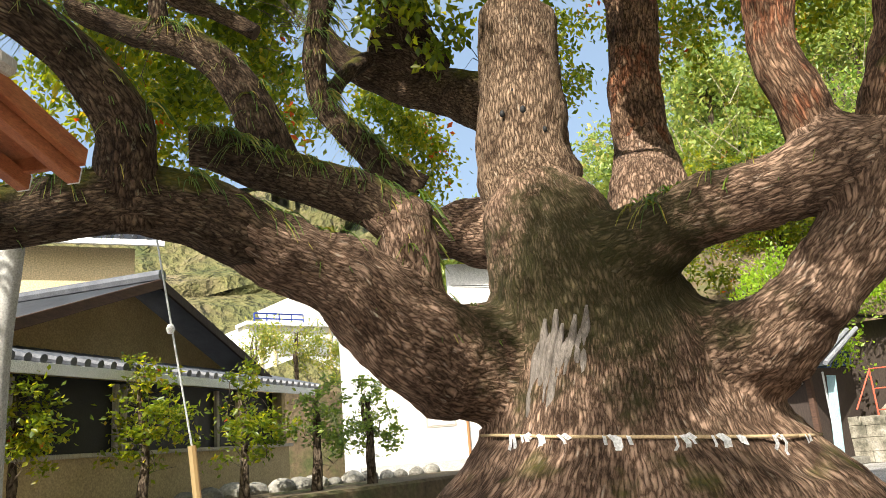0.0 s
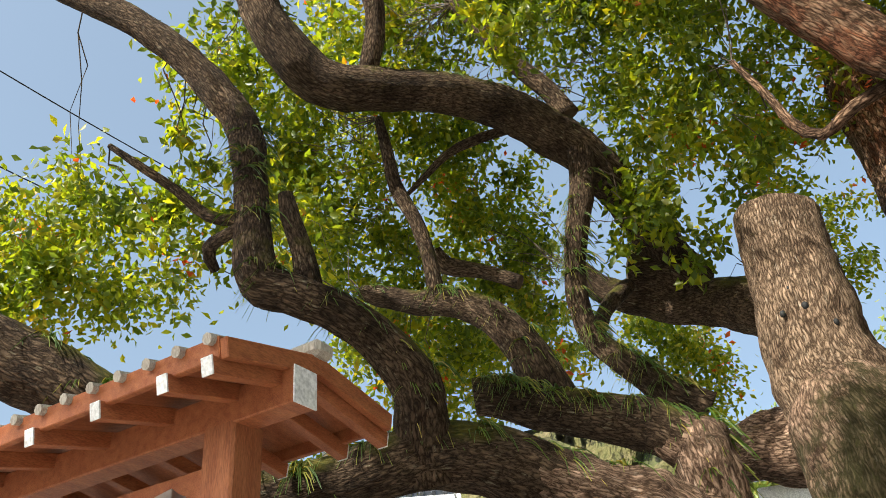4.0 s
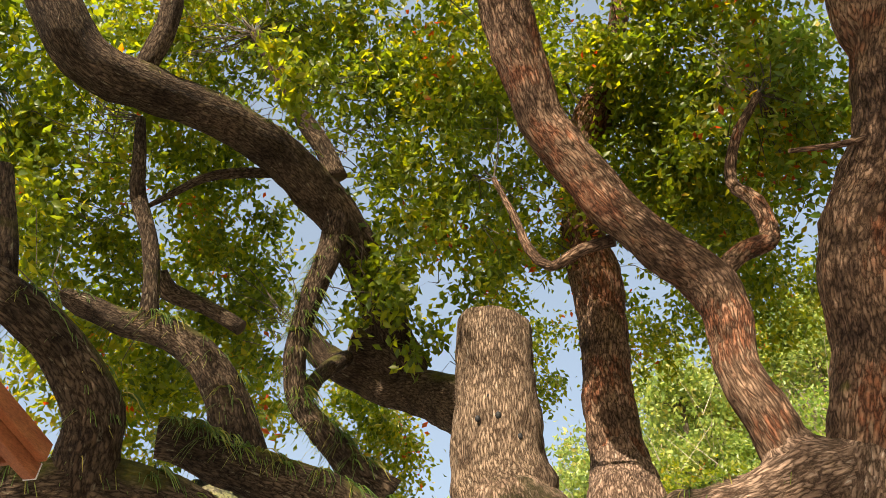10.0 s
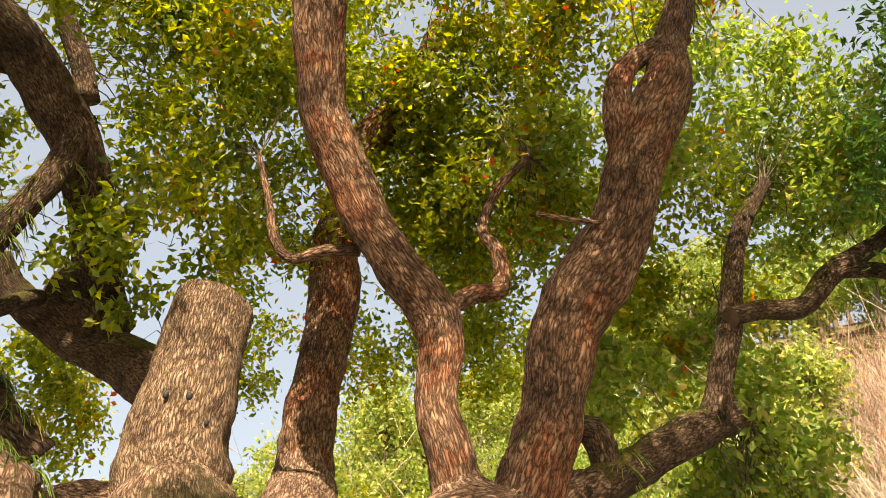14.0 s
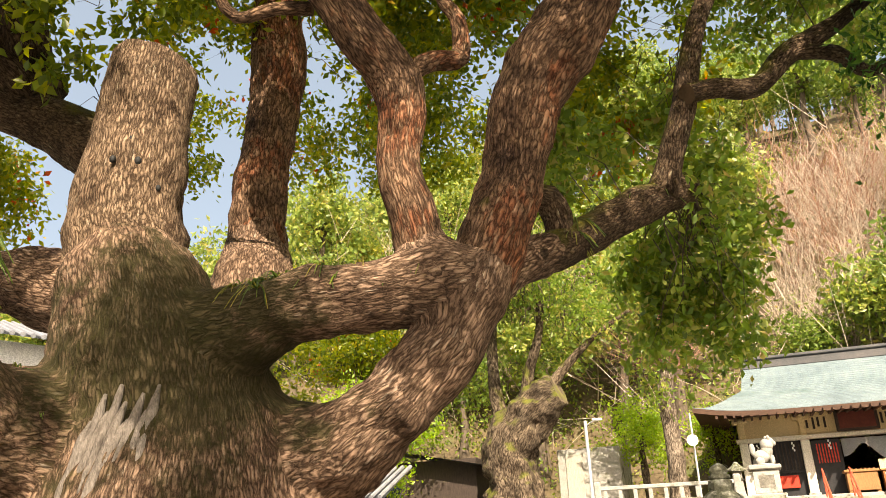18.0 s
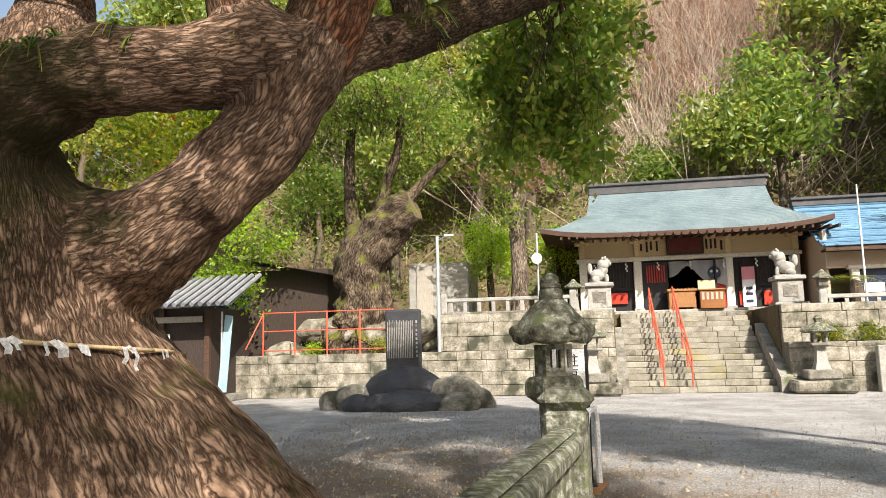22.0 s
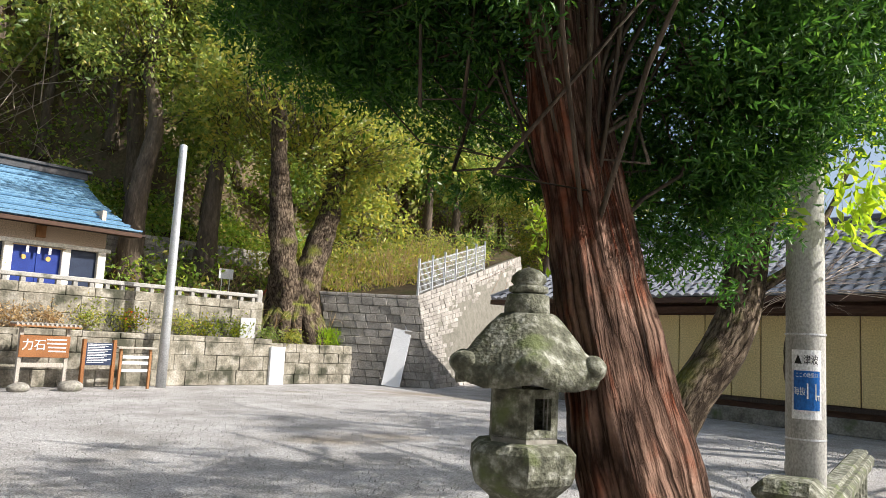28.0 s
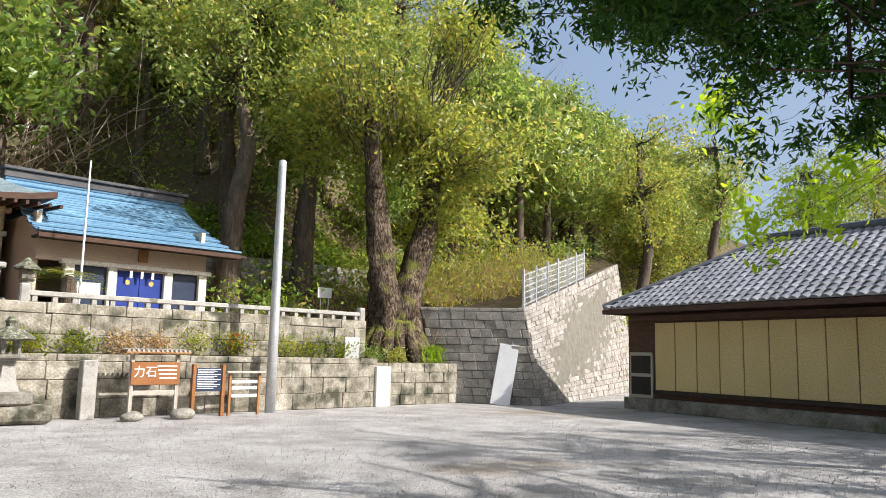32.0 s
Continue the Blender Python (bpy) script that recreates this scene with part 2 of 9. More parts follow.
gl.new(rng_e.outputs[0], sm.inputs[0])
gl.new(was, sm.inputs[6])
# single light and dark pebbles
grit = gn.new("ShaderNodeTexVoronoi")
grit.inputs["Scale"].default_value = 75.0
gl.new(pos.outputs["Position"], grit.inputs["Vector"])
gsep = gn.new("ShaderNodeSeparateColor")
gl.new(grit.outputs["Color"], gsep.inputs[0])
gtone = ramp(gn, [(0.0, (0.42, 0.41, 0.40)), (0.3, (0.85, 0.84, 0.83)), (0.75, (1.05, 1.05, 1.05)), (1.0, (1.6, 1.6, 1.6))])
gl.new(gsep.outputs[0], gtone.inputs[0])
gmul = gn.new("ShaderNodeMix")
gmul.data_type, gmul.blend_type = "RGBA", "MULTIPLY"
gmul.inputs[0].default_value = 0.8
gl.new(sm.outputs[2], gmul.inputs[6])
gl.new(gtone.outputs[0], gmul.inputs[7])
gl.new(gmul.outputs[2], gb.inputs["Base Color"])
M_STONE = surface("weathered_stone", [(0.11, 0.10, 0.085), (0.24, 0.225, 0.19), (0.36, 0.34, 0.30)], 2.2, 0.9, bump=0.6, fine=22, stain=((0.10, 0.12, 0.05), 0.60, 1.6), per_object=0.18)
M_WALLSTONE = surface("wall_stone", [(0.10, 0.09, 0.07), (0.27, 0.245, 0.19), (0.45, 0.42, 0.36)], 2.6, 0.92, bump=0.9, fine=20, stain=((0.06, 0.06, 0.04), 0.52, 1.5), per_object=0.12, depth=0.02)
M_LICHEN = surface("lichen_stone", [(0.05, 0.052, 0.038), (0.14, 0.14, 0.10), (0.42, 0.42, 0.36)], 15, 0.92, bump=0.9, fine=45, stain=((0.12, 0.14, 0.06), 0.55, 6), depth=0.015)
M_BLOCK = surface("split_block", [(0.20, 0.18, 0.155), (0.32, 0.295, 0.26), (0.42, 0.39, 0.35)], 2.2, 0.92, bump=0.8, fine=26, per_object=0.16, depth=0.02)
M_JOINT = surface("joint", [(0.13, 0.12, 0.095), (0.22, 0.205, 0.17)], 4, 0.95, bump=0.4, fine=40)
M_STEP = surface("step_stone", [(0.14, 0.125, 0.10), (0.27, 0.25, 0.20), (0.36, 0.335, 0.28)], 2.4, 0.9, bump=0.5, fine=30, stain=((0.30, 0.27, 0.12), 0.62, 0.8), per_object=0.12)
M_GRANITE = surface("granite", [(0.26, 0.25, 0.22), (0.46, 0.44, 0.41)], 3, 0.8, bump=0.3, fine=60, stain=((0.12, 0.12, 0.09), 0.56, 3), per_object=0.08)
M_DARKSTONE = surface("dark_stone", [(0.035, 0.036, 0.04), (0.075, 0.075, 0.08)], 3, 0.55, bump=0.3, fine=60)
M_WHITE = surface("white_plaster", [(0.72, 0.71, 0.68), (0.80, 0.79, 0.76)], 1.2, 0.85, bump=0.1, fine=30)
M_CREAM = surface("cream_plaster", [(0.66, 0.52, 0.30), (0.74, 0.60, 0.37)], 0.9, 0.85, bump=0.12, fine=30)
M_PEACH = surface("peach_plaster", [(0.62, 0.47, 0.34), (0.70, 0.55, 0.42)], 0.9, 0.85, bump=0.12, fine=30)
M_PILLAR = surface("white_pillar", [(0.74, 0.70, 0.60), (0.82, 0.78, 0.70)], 2, 0.7, bump=0.08, fine=30)
M_COPPER = surface("patina_copper", [(0.12, 0.165, 0.185), (0.165, 0.22, 0.24), (0.21, 0.265, 0.275)], 0.8, 0.55, bump=0.15, fine=25, spec=0.4, stain=((0.10, 0.15, 0.155), 0.60, 0.7), stretch=(1, 1, 1))
M_BLUE_ROOF = surface("blue_sheet_roof", [(0.13, 0.26, 0.40), (0.18, 0.33, 0.47)], 0.8, 0.45, bump=0.1, fine=25, spec=0.45, stain=((0.24, 0.44, 0.55), 0.62, 1.1))
M_RIDGE = surface("ridge_metal", [(0.05, 0.055, 0.06), (0.11, 0.10, 0.10)], 2, 0.6, bump=0.15, fine=30)
M_EAVE = surface("eave_wood", [(0.055, 0.03, 0.02), (0.11, 0.06, 0.04)], 4, 0.75, bump=0.2, fine=40, stretch=(1, 6, 6))
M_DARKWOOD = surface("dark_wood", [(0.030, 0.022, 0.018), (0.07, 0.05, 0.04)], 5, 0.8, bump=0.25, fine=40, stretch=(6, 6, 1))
M_REDWOOD = surface("red_lacquer", [(0.50, 0.035, 0.02), (0.60, 0.06, 0.03)], 3, 0.5, bump=0.08, fine=30)
M_BLACKWOOD = surface("black_lacquer", [(0.012, 0.012, 0.014), (0.03, 0.028, 0.03)], 4, 0.5, bump=0.1, fine=40)
M_WOOD = surface("brown_wood", [(0.26, 0.12, 0.045), (0.40, 0.20, 0.085)], 5, 0.7, bump=0.2, fine=50, stretch=(8, 8, 1))
M_CEDAR = surface("pavilion_cedar", [(0.26, 0.075, 0.03), (0.42, 0.15, 0.06)], 3, 0.6, bump=0.2, fine=30, stretch=(2, 9, 9))
M_CEDARV = surface("pavilion_post_cedar", [(0.24, 0.075, 0.03), (0.40, 0.15, 0.065)], 3, 0.6, bump=0.2, fine=30, stretch=(9, 9, 1.2))
M_GREYWOOD = surface("grey_board", [(0.34, 0.30, 0.25), (0.5, 0.46, 0.40)], 5, 0.8, bump=0.2, fine=40, stretch=(8, 8, 1))
M_ORANGE = surface("orange_board", [(0.22, 0.085, 0.028), (0.32, 0.135, 0.045)], 2, 0.6, bump=0.1, fine=40)
M_RAILRED = surface("red_paint_rail", [(0.55, 0.09, 0.05), (0.66, 0.14, 0.08)], 6, 0.5, bump=0.1, fine=60)
M_BLUE = surface("blue_door", [(0.012, 0.03, 0.20), (0.02, 0.05, 0.28)], 2, 0.5, bump=0.08, fine=40)
M_NAVY = surface("navy_panel", [(0.02, 0.03, 0.06), (0.035, 0.05, 0.09)], 2, 0.4, bump=0.05, fine=40)
M_STEEL = surface("galvanised", [(0.52, 0.53, 0.54), (0.66, 0.67, 0.68)], 4, 0.45, 0.55, bump=0.06, fine=60)
M_CONCRETE = surface("concrete_pole", [(0.34, 0.33, 0.30), (0.46, 0.45, 0.42)], 2.5, 0.85, bump=0.15, fine=50)
M_WHITEPAINT = surface("white_paint", [(0.74, 0.74, 0.74), (0.82, 0.82, 0.82)], 3, 0.5, bump=0.05, fine=60)
M_PAPER = surface("white_paper", [(0.78, 0.78, 0.78), (0.85, 0.85, 0.85)], 3, 0.8, bump=0.05, fine=60)
M_ROPE = surface("straw_rope", [(0.36, 0.26, 0.14), (0.50, 0.38, 0.22)], 30, 0.9, bump=0.5, fine=90)
M_BLACK = surface("black_paint", [(0.012, 0.012, 0.012), (0.022, 0.022, 0.022)], 3, 0.6, bump=0.05, fine=40)
M_TILE = surface("grey_roof_tile", [(0.18, 0.185, 0.20), (0.28, 0.285, 0.31)], 3, 0.42, bump=0.1, fine=40, spec=0.5, per_island=True)
M_DARKTILE = surface("dark_roof_tile", [(0.06, 0.065, 0.075), (0.12, 0.125, 0.14)], 3, 0.45, bump=0.1, fine=40, spec=0.5, per_island=True)
M_OCHRE = surface("ochre_plaster", [(0.40, 0.31, 0.17), (0.50, 0.40, 0.23)], 0.8, 0.9, bump=0.12, fine=35)
M_SHUTTER = surface("yellow_shutter", [(0.62, 0.48, 0.22), (0.70, 0.56, 0.28)], 0.8, 0.75, bump=0.06, fine=30)
M_MARBLE = surface("washed_stone", [(0.16, 0.135, 0.125), (0.36, 0.31, 0.29), (0.30, 0.16, 0.09)], 3.0, 0.75, bump=0.9, fine=12, stain=((0.42, 0.36, 0.33), 0.56, 2.4))
M_EARTH = surface("hill_earth", [(0.06, 0.045, 0.026), (0.13, 0.095, 0.055), (0.07, 0.09, 0.028)], 0.8, 0.95, bump=0.6, fine=9, depth=0.05)
M_TWIG = surface("bare_twigs", [(0.42, 0.32, 0.25), (0.62, 0.52, 0.43)], 2, 0.9, bump=0, fine=20, per_island=True)
M_TWIGRED = surface("reddish_twigs", [(0.26, 0.13, 0.09), (0.40, 0.22, 0.15)], 2, 0.9, bump=0, fine=20, per_island=True)
M_TRUNK = surface("far_bark", [(0.06, 0.045, 0.032), (0.17, 0.13, 0.095)], 3, 0.95, bump=0.8, fine=9, stretch=(3, 3, 0.6), depth=0.04)
M_BARK = bark("camphor_bark", (0.125, 0.082, 0.056), (0.43, 0.285, 0.20), 19, 5.5, moss=0.05, moss_col=(0.06, 0.07, 0.02), pale=(0.45, 0.385, 0.31))
# dark moss hangs round the fork of the bole
bn, bl = M_BARK.node_tree.nodes, M_BARK.node_tree.links
where = bn.new("ShaderNodeTexCoord")
away = bn.new("ShaderNodeVectorMath")
away.operation = "DISTANCE"
away.inputs[1].default_value = (0.30, -0.55, 2.75)
bl.new(where.outputs["Object"], away.inputs[0])
tuft = bn.new("ShaderNodeTexNoise")
tuft.inputs["Scale"].default_value, tuft.inputs["Detail"].default_value, tuft.inputs["Roughness"].default_value = 2.6, 8, 0.72
bl.new(where.outputs["Object"], tuft.inputs["Vector"])
reach = bn.new("ShaderNodeMath")
reach.operation = "MULTIPLY_ADD"
reach.inputs[1].default_value = -3.2
bl.new(tuft.outputs[0], reach.inputs[0])
bl.new(away.outputs["Value"], reach.inputs[2])
cover = bn.new("ShaderNodeMapRange")
cover.inputs["From Min"].default_value, cover.inputs["From Max"].default_value = -0.85, -0.35
cover.inputs["To Min"].default_value, cover.inputs["To Max"].default_value = 0.8, 0.0
bl.new(reach.outputs[0], cover.inputs["Value"])
under = bn["Principled BSDF"].inputs["Base Color"].links[0].from_socket
mossy = bn.new("ShaderNodeMix")
mossy.data_type = "RGBA"
mossy.inputs[7].default_value = (0.036, 0.037, 0.010, 1)
bl.new(cover.outputs[0], mossy.inputs[0])
bl.new(under, mossy.inputs[6])
bl.new(mossy.outputs[2], bn["Principled BSDF"].inputs["Base Color"])
M_BARKLIMB = bark("camphor_limb_bark", (0.055, 0.037, 0.023), (0.17, 0.115, 0.073), 24, 7.0, moss=0.22, moss_col=(0.075, 0.085, 0.015), pale=(0.31, 0.28, 0.19))
M_BARKUP = bark("camphor_upper_bark", (0.09, 0.052, 0.034), (0.29, 0.18, 0.115), 20, 5.0, moss=0.08, red=(0.26, 0.10, 0.05))
# lighter copy of the limb bark: the stump's sunlit look is in its colour
M_BARKLIT = bark("stump_bark", (0.14, 0.095, 0.062), (0.40, 0.28, 0.19), 24, 5.5, moss=0.04, pale=(0.50, 0.43, 0.33))
M_CYPRESS = bark("cypress_bark", (0.06, 0.036, 0.026), (0.24, 0.145, 0.105), 22, 1.3, red=(0.22, 0.07, 0.035))
M_OLDBARK = bark("old_bark", (0.05, 0.038, 0.028), (0.22, 0.17, 0.12), 10, 3, moss=0.24)
M_POLLARD = bark("pollard_bark", (0.15, 0.12, 0.09), (0.40, 0.33, 0.26), 14, 3)
M_CUTWOOD = surface("cut_wood", [(0.30, 0.22, 0.15), (0.48, 0.38, 0.27)], 6, 0.85, bump=0.3, fine=40)
M_DEADWOOD = surface("dead_wood", [(0.12, 0.10, 0.082), (0.26, 0.225, 0.195)], 9, 0.9, bump=0.8, fine=26, stretch=(6, 6, 0.8), depth=0.03)
M_LEAF = leafy("camphor_leaves", [(0.0, (0.050, 0.085, 0.008)), (0.35, (0.105, 0.150, 0.012)), (0.70, (0.175, 0.205, 0.014)), (0.90, (0.26, 0.25, 0.018)), (0.985, (0.31, 0.22, 0.02)), (1.0, (0.34, 0.09, 0.02))], 0.58, patch=0.22)
M_LEAFIVY = leafy("undergrowth_leaves", [(0.0, (0.07, 0.13, 0.018)), (0.5, (0.14, 0.23, 0.03)), (0.9, (0.24, 0.28, 0.05)), (1.0, (0.34, 0.28, 0.09))], 0.45)
M_LEAFDARK = leafy("shade_leaves", [(0.0, (0.07, 0.125, 0.025)), (0.6, (0.14, 0.215, 0.04)), (1.0, (0.24, 0.29, 0.06))], 0.45)
M_LEAFYEL = leafy("yellowish_leaves", [(0.0, (0.11, 0.16, 0.03)), (0.5, (0.20, 0.245, 0.045)), (1.0, (0.36, 0.33, 0.06))], 0.48)
M_LEAFNEW = leafy("fresh_leaves", [(0.0, (0.14, 0.27, 0.02)), (1.0, (0.28, 0.38, 0.03))], 0.5)
M_LEAFHILL = leafy("hill_leaves", [(0.0, (0.085, 0.14, 0.03)), (0.5, (0.18, 0.245, 0.055)), (0.9, (0.30, 0.33, 0.08)), (1.0, (0.42, 0.34, 0.10))], 0.45)
M_NEEDLE = leafy("cypress_foliage", [(0.0, (0.018, 0.060, 0.012)), (0.7, (0.04, 0.12, 0.018)), (1.0, (0.09, 0.19, 0.03))], 0.35, 0.15)
M_FERN = leafy("fern_blades", [(0.0, (0.05, 0.10, 0.015)), (0.6, (0.10, 0.17, 0.02)), (1.0, (0.30, 0.26, 0.05))], 0.4)
M_GRASSDRY = leafy("dry_grass", [(0.0, (0.28, 0.20, 0.09)), (1.0, (0.42, 0.32, 0.16))], 0.3)


# ---- builders ----
def finish(bm, name, material, smooth=False):
    me = bpy.data.meshes.new(name)
    bm.to_mesh(me)
    bm.free()
    if material:
        me.materials.append(material)
    if smooth:
        me.polygons.foreach_set("use_smooth", [True] * len(me.polygons))
    return me


def part(name, bm, material=None, parent=None, label="", smooth=False):
    """Links a bmesh, or a mesh, as one object under a thing or a part."""
    me = finish(bm, name, material, smooth) if isinstance(bm, bmesh.types.BMesh) else bm
    ob = new(name, me)
    if parent is not None:
        ob.parent = parent
        top = parent
        while top is not None:
            top = top.parent
    if label:
        tagged(ob, label)
    return ob


def thing(name, label, category, x=0.0, y=0.0, z=0.0, rz=0.0, group="", kind=""):
    ob = new(name)
    ob.empty_display_size = 0.1
    ob.matrix_basis = pose(x, y, z, 0, 0, rz)
    return tagged(ob, label, category, group, kind)


def add_box(bm, x0, x1, y0, y1, z0, z1, bevel=0.0, m=None):
    vs = bmesh.ops.create_cube(bm, size=1.0, matrix=Matrix.LocRotScale(((x0 + x1) / 2, (y0 + y1) / 2, (z0 + z1) / 2), None, (x1 - x0, y1 - y0, z1 - z0)))["verts"]
    if bevel:
        es = list({e for v in vs for e in v.link_edges})
        vs = bmesh.ops.bevel(bm, geom=es, offset=bevel, segments=1, affect="EDGES")["verts"]
    if m is not None:
        bmesh.ops.transform(bm, matrix=m, verts=list({v for v in vs if v.is_valid}))


def box(x0, x1, y0, y1, z0, z1, bevel=0.01, m=None):
    bm = bmesh.new()
    add_box(bm, x0, x1, y0, y1, z0, z1, bevel, m)
    return bm


def spin(profile, n=16, twist=0.0, squash=None):
    """A turned or n-sided solid from (radius, height) pairs."""
    bm = bmesh.new()
    rings = []
    for r, z in profile:
        rings.append([bm.verts.new((r * math.cos(twist + 2 * math.pi * i / n), r * math.sin(twist + 2 * math.pi * i / n), z)) for i in range(n)])
    for a, b in zip(rings, rings[1:]):
        for i in range(n):
            bm.faces.new((a[i], a[(i + 1) % n], b[(i + 1) % n], b[i]))
    bm.faces.new(rings[0][::-1])
    bm.faces.new(rings[-1])
    return bm


def roughen(bm, amount, scale, seed=0.0):
    for v in bm.verts:
        d = noise.noise_vector(v.co * scale + Vector((seed, seed * 1.7, seed * 0.3)))
        v.co += d * amount
    return bm


def rod(a, b, r, n=8, r2=None):
    """A straight round bar from a to b."""
    a, b = Vector(a), Vector(b)
    q = (b - a).to_track_quat("Z", "Y").to_matrix().to_4x4()
    bm = spin([(r, 0), (r if r2 is None else r2, (b - a).length)], n)
    bmesh.ops.transform(bm, matrix=Matrix.Translation(a) @ q, verts=bm.verts)
    return bm


def join(*bms):
    out = bmesh.new()
    for b in bms:
        me = bpy.data.meshes.new("tmp")
        b.to_mesh(me)
        b.free()
        out.from_mesh(me)
        bpy.data.meshes.remove(me)
    return out


def smooth_line(nodes, step):
    """Catmull-Rom through nodes of (x, y, z, radius)."""
    p = np.array(nodes, float)
    p = np.vstack([2 * p[0] - p[1], p, 2 * p[-1] - p[-2]])
    out = []
    for i in range(1, len(p) - 2):
        n = max(2, int(np.linalg.norm(p[i + 1, :3] - p[i, :3]) / step))
        for k in range(n):
            t = k / n
            out.append(0.5 * (2 * p[i] + (p[i + 1] - p[i - 1]) * t + (2 * p[i - 1] - 5 * p[i] + 4 * p[i + 1] - p[i + 2]) * t * t + (3 * p[i] - p[i - 1] - 3 * p[i + 1] + p[i + 2]) * t**3))
    out.append(p[-2])
    out = np.array(out)
    out[:, 3] = np.maximum(out[:, 3], 0.004)
    return out


def tube(name, nodes, material, sides=20, step=0.09, lump=0.10, ridge=0.03, freq=2.2, seed=0.0, cap=True):
    """A limb: a rounded tube with swellings and bark ridges, its UV in metres round and along."""
    ln = smooth_line(nodes, step)
    c, r = ln[:, :3], ln[:, 3]
    d = np.gradient(c, axis=0)
    d /= np.linalg.norm(d, axis=1, keepdims=True) + 1e-9
    up = np.array([0.0, 0.0, 1.0]) if abs(d[0][2]) < 0.9 else np.array([1.0, 0.0, 0.0])
    u = np.cross(d[0], up)
    u /= np.linalg.norm(u)
    verts, along, length = [], [], 0.0
    for i in range(len(c)):
        u = u - d[i] * (u @ d[i])
        u /= np.linalg.norm(u)
        v = np.cross(d[i], u)
        if i:
            length += np.linalg.norm(c[i] - c[i - 1])
        along.append(length)
        for k in range(sides):
            a = 2 * math.pi * k / sides
            w = u * math.cos(a) + v * math.sin(a)
            q = c[i] + w * r[i]
            s = Vector(q * freq + seed)
            f = 1 + lump * noise.noise(s) + lump * 0.5 * noise.noise(s * 2.7) + ridge * noise.noise(Vector((math.cos(a) * 4.1 + seed, math.sin(a) * 4.1, length * 0.8))) * 2
            verts.append(c[i] + w * r[i] * f)
    n = len(c)
    faces = [(i * sides + k, i * sides + (k + 1) % sides, (i + 1) * sides + (k + 1) % sides, (i + 1) * sides + k) for i in range(n - 1) for k in range(sides)]
    if cap:
        faces += [tuple(range(sides))[::-1], tuple((n - 1) * sides + k for k in range(sides))]
    me = bpy.data.meshes.new(name)
    me.from_pydata([tuple(v) for v in verts], [], faces)
    lay = me.uv_layers.new(name="along")
    uv = np.zeros((len(me.loops), 2))
    circ = 2 * math.pi * float(np.mean(r))
    j = 0
    for i in range(n - 1):
        for k in range(sides):
            uv[j : j + 4] = [(k / sides * circ, along[i]), ((k + 1) / sides * circ, along[i]), ((k + 1) / sides * circ, along[i + 1]), (k / sides * circ, along[i + 1])]
            j += 4
    lay.data.foreach_set("uv", uv.ravel())
    me.polygons.foreach_set("use_smooth", [k < (n - 1) * sides for k in range(len(me.polygons))])
    me.materials.append(material)
    return me


def leaf_mesh(name, pos, size, material, rng, droop=0.3, narrow=0.45, flat=0.0, fold=0.12):
    """Leaves as small folded blades, one at each place."""
    k = len(pos)
    s = size * rng.uniform(0.7, 1.3, (k, 1))
    d = rng.normal(size=(k, 3))
    d[:, 2] -= droop
    d /= np.linalg.norm(d, axis=1, keepdims=True)
    w = rng.normal(size=(k, 3))
    w[:, 2] *= 1 - flat
    w -= d * (w * d).sum(1, keepdims=True)
    w /= np.linalg.norm(w, axis=1, keepdims=True) + 1e-9
    nrm = np.cross(d, w)
    a = pos
    b = pos + d * s * 0.5 + w * s * narrow * 0.5 + nrm * s * fold
    c = pos + d * s
    e = pos + d * s * 0.5 - w * s * narrow * 0.5 + nrm * s * fold
    co = np.stack([a, b, c, e], 1).reshape(-1, 3).astype(np.float32)
    idx = np.arange(4 * k, dtype=np.int32).reshape(-1, 4)
    tri = np.concatenate([idx[:, [0, 1, 2]], idx[:, [0, 2, 3]]], 1).reshape(-1)
    me = bpy.data.meshes.new(name)
    me.vertices.add(4 * k)
    me.vertices.foreach_set("co", co.ravel())
    me.loops.add(len(tri))
    me.loops.foreach_set("vertex_index", tri)
    me.polygons.add(2 * k)
    me.polygons.foreach_set("loop_start", np.arange(0, 6 * k, 3, dtype=np.int32))
    me.update(calc_edges=True)
    me.materials.append(material)
    return me


def strip_mesh(name, lines, material, width):
    """Thin three-sided twigs: lines is an array (n, points, 3)."""
    n, m, _ = lines.shape
    taper = np.linspace(1.0, 0.25, m)[None, :, None]
    wv = np.atleast_1d(width).reshape(-1, 1, 1) * taper
    off = np.array([[1, 0, 0], [-0.5, 0.6, 0.4], [-0.5, -0.6, -0.4]])
    co = (lines[:, :, None, :] + off[None, None] * wv[..., None]).reshape(-1, 3).astype(np.float32)
    base = (np.arange(n)[:, None] * m + np.arange(m - 1)[None]).reshape(-1) * 3
    quads = np.concatenate([np.stack([base + i, base + (i + 1) % 3, base + 3 + (i + 1) % 3, base + 3 + i], 1) for i in range(3)]).astype(np.int32)
    me = bpy.data.meshes.new(name)
    me.vertices.add(len(co))
    me.vertices.foreach_set("co", co.ravel())
    me.loops.add(quads.size)
    me.loops.foreach_set("vertex_index", quads.ravel())
    me.polygons.add(len(quads))
    me.polygons.foreach_set("loop_start", np.arange(0, quads.size, 4, dtype=np.int32))
    me.update(calc_edges=True)
    me.materials.append(material)
    return me


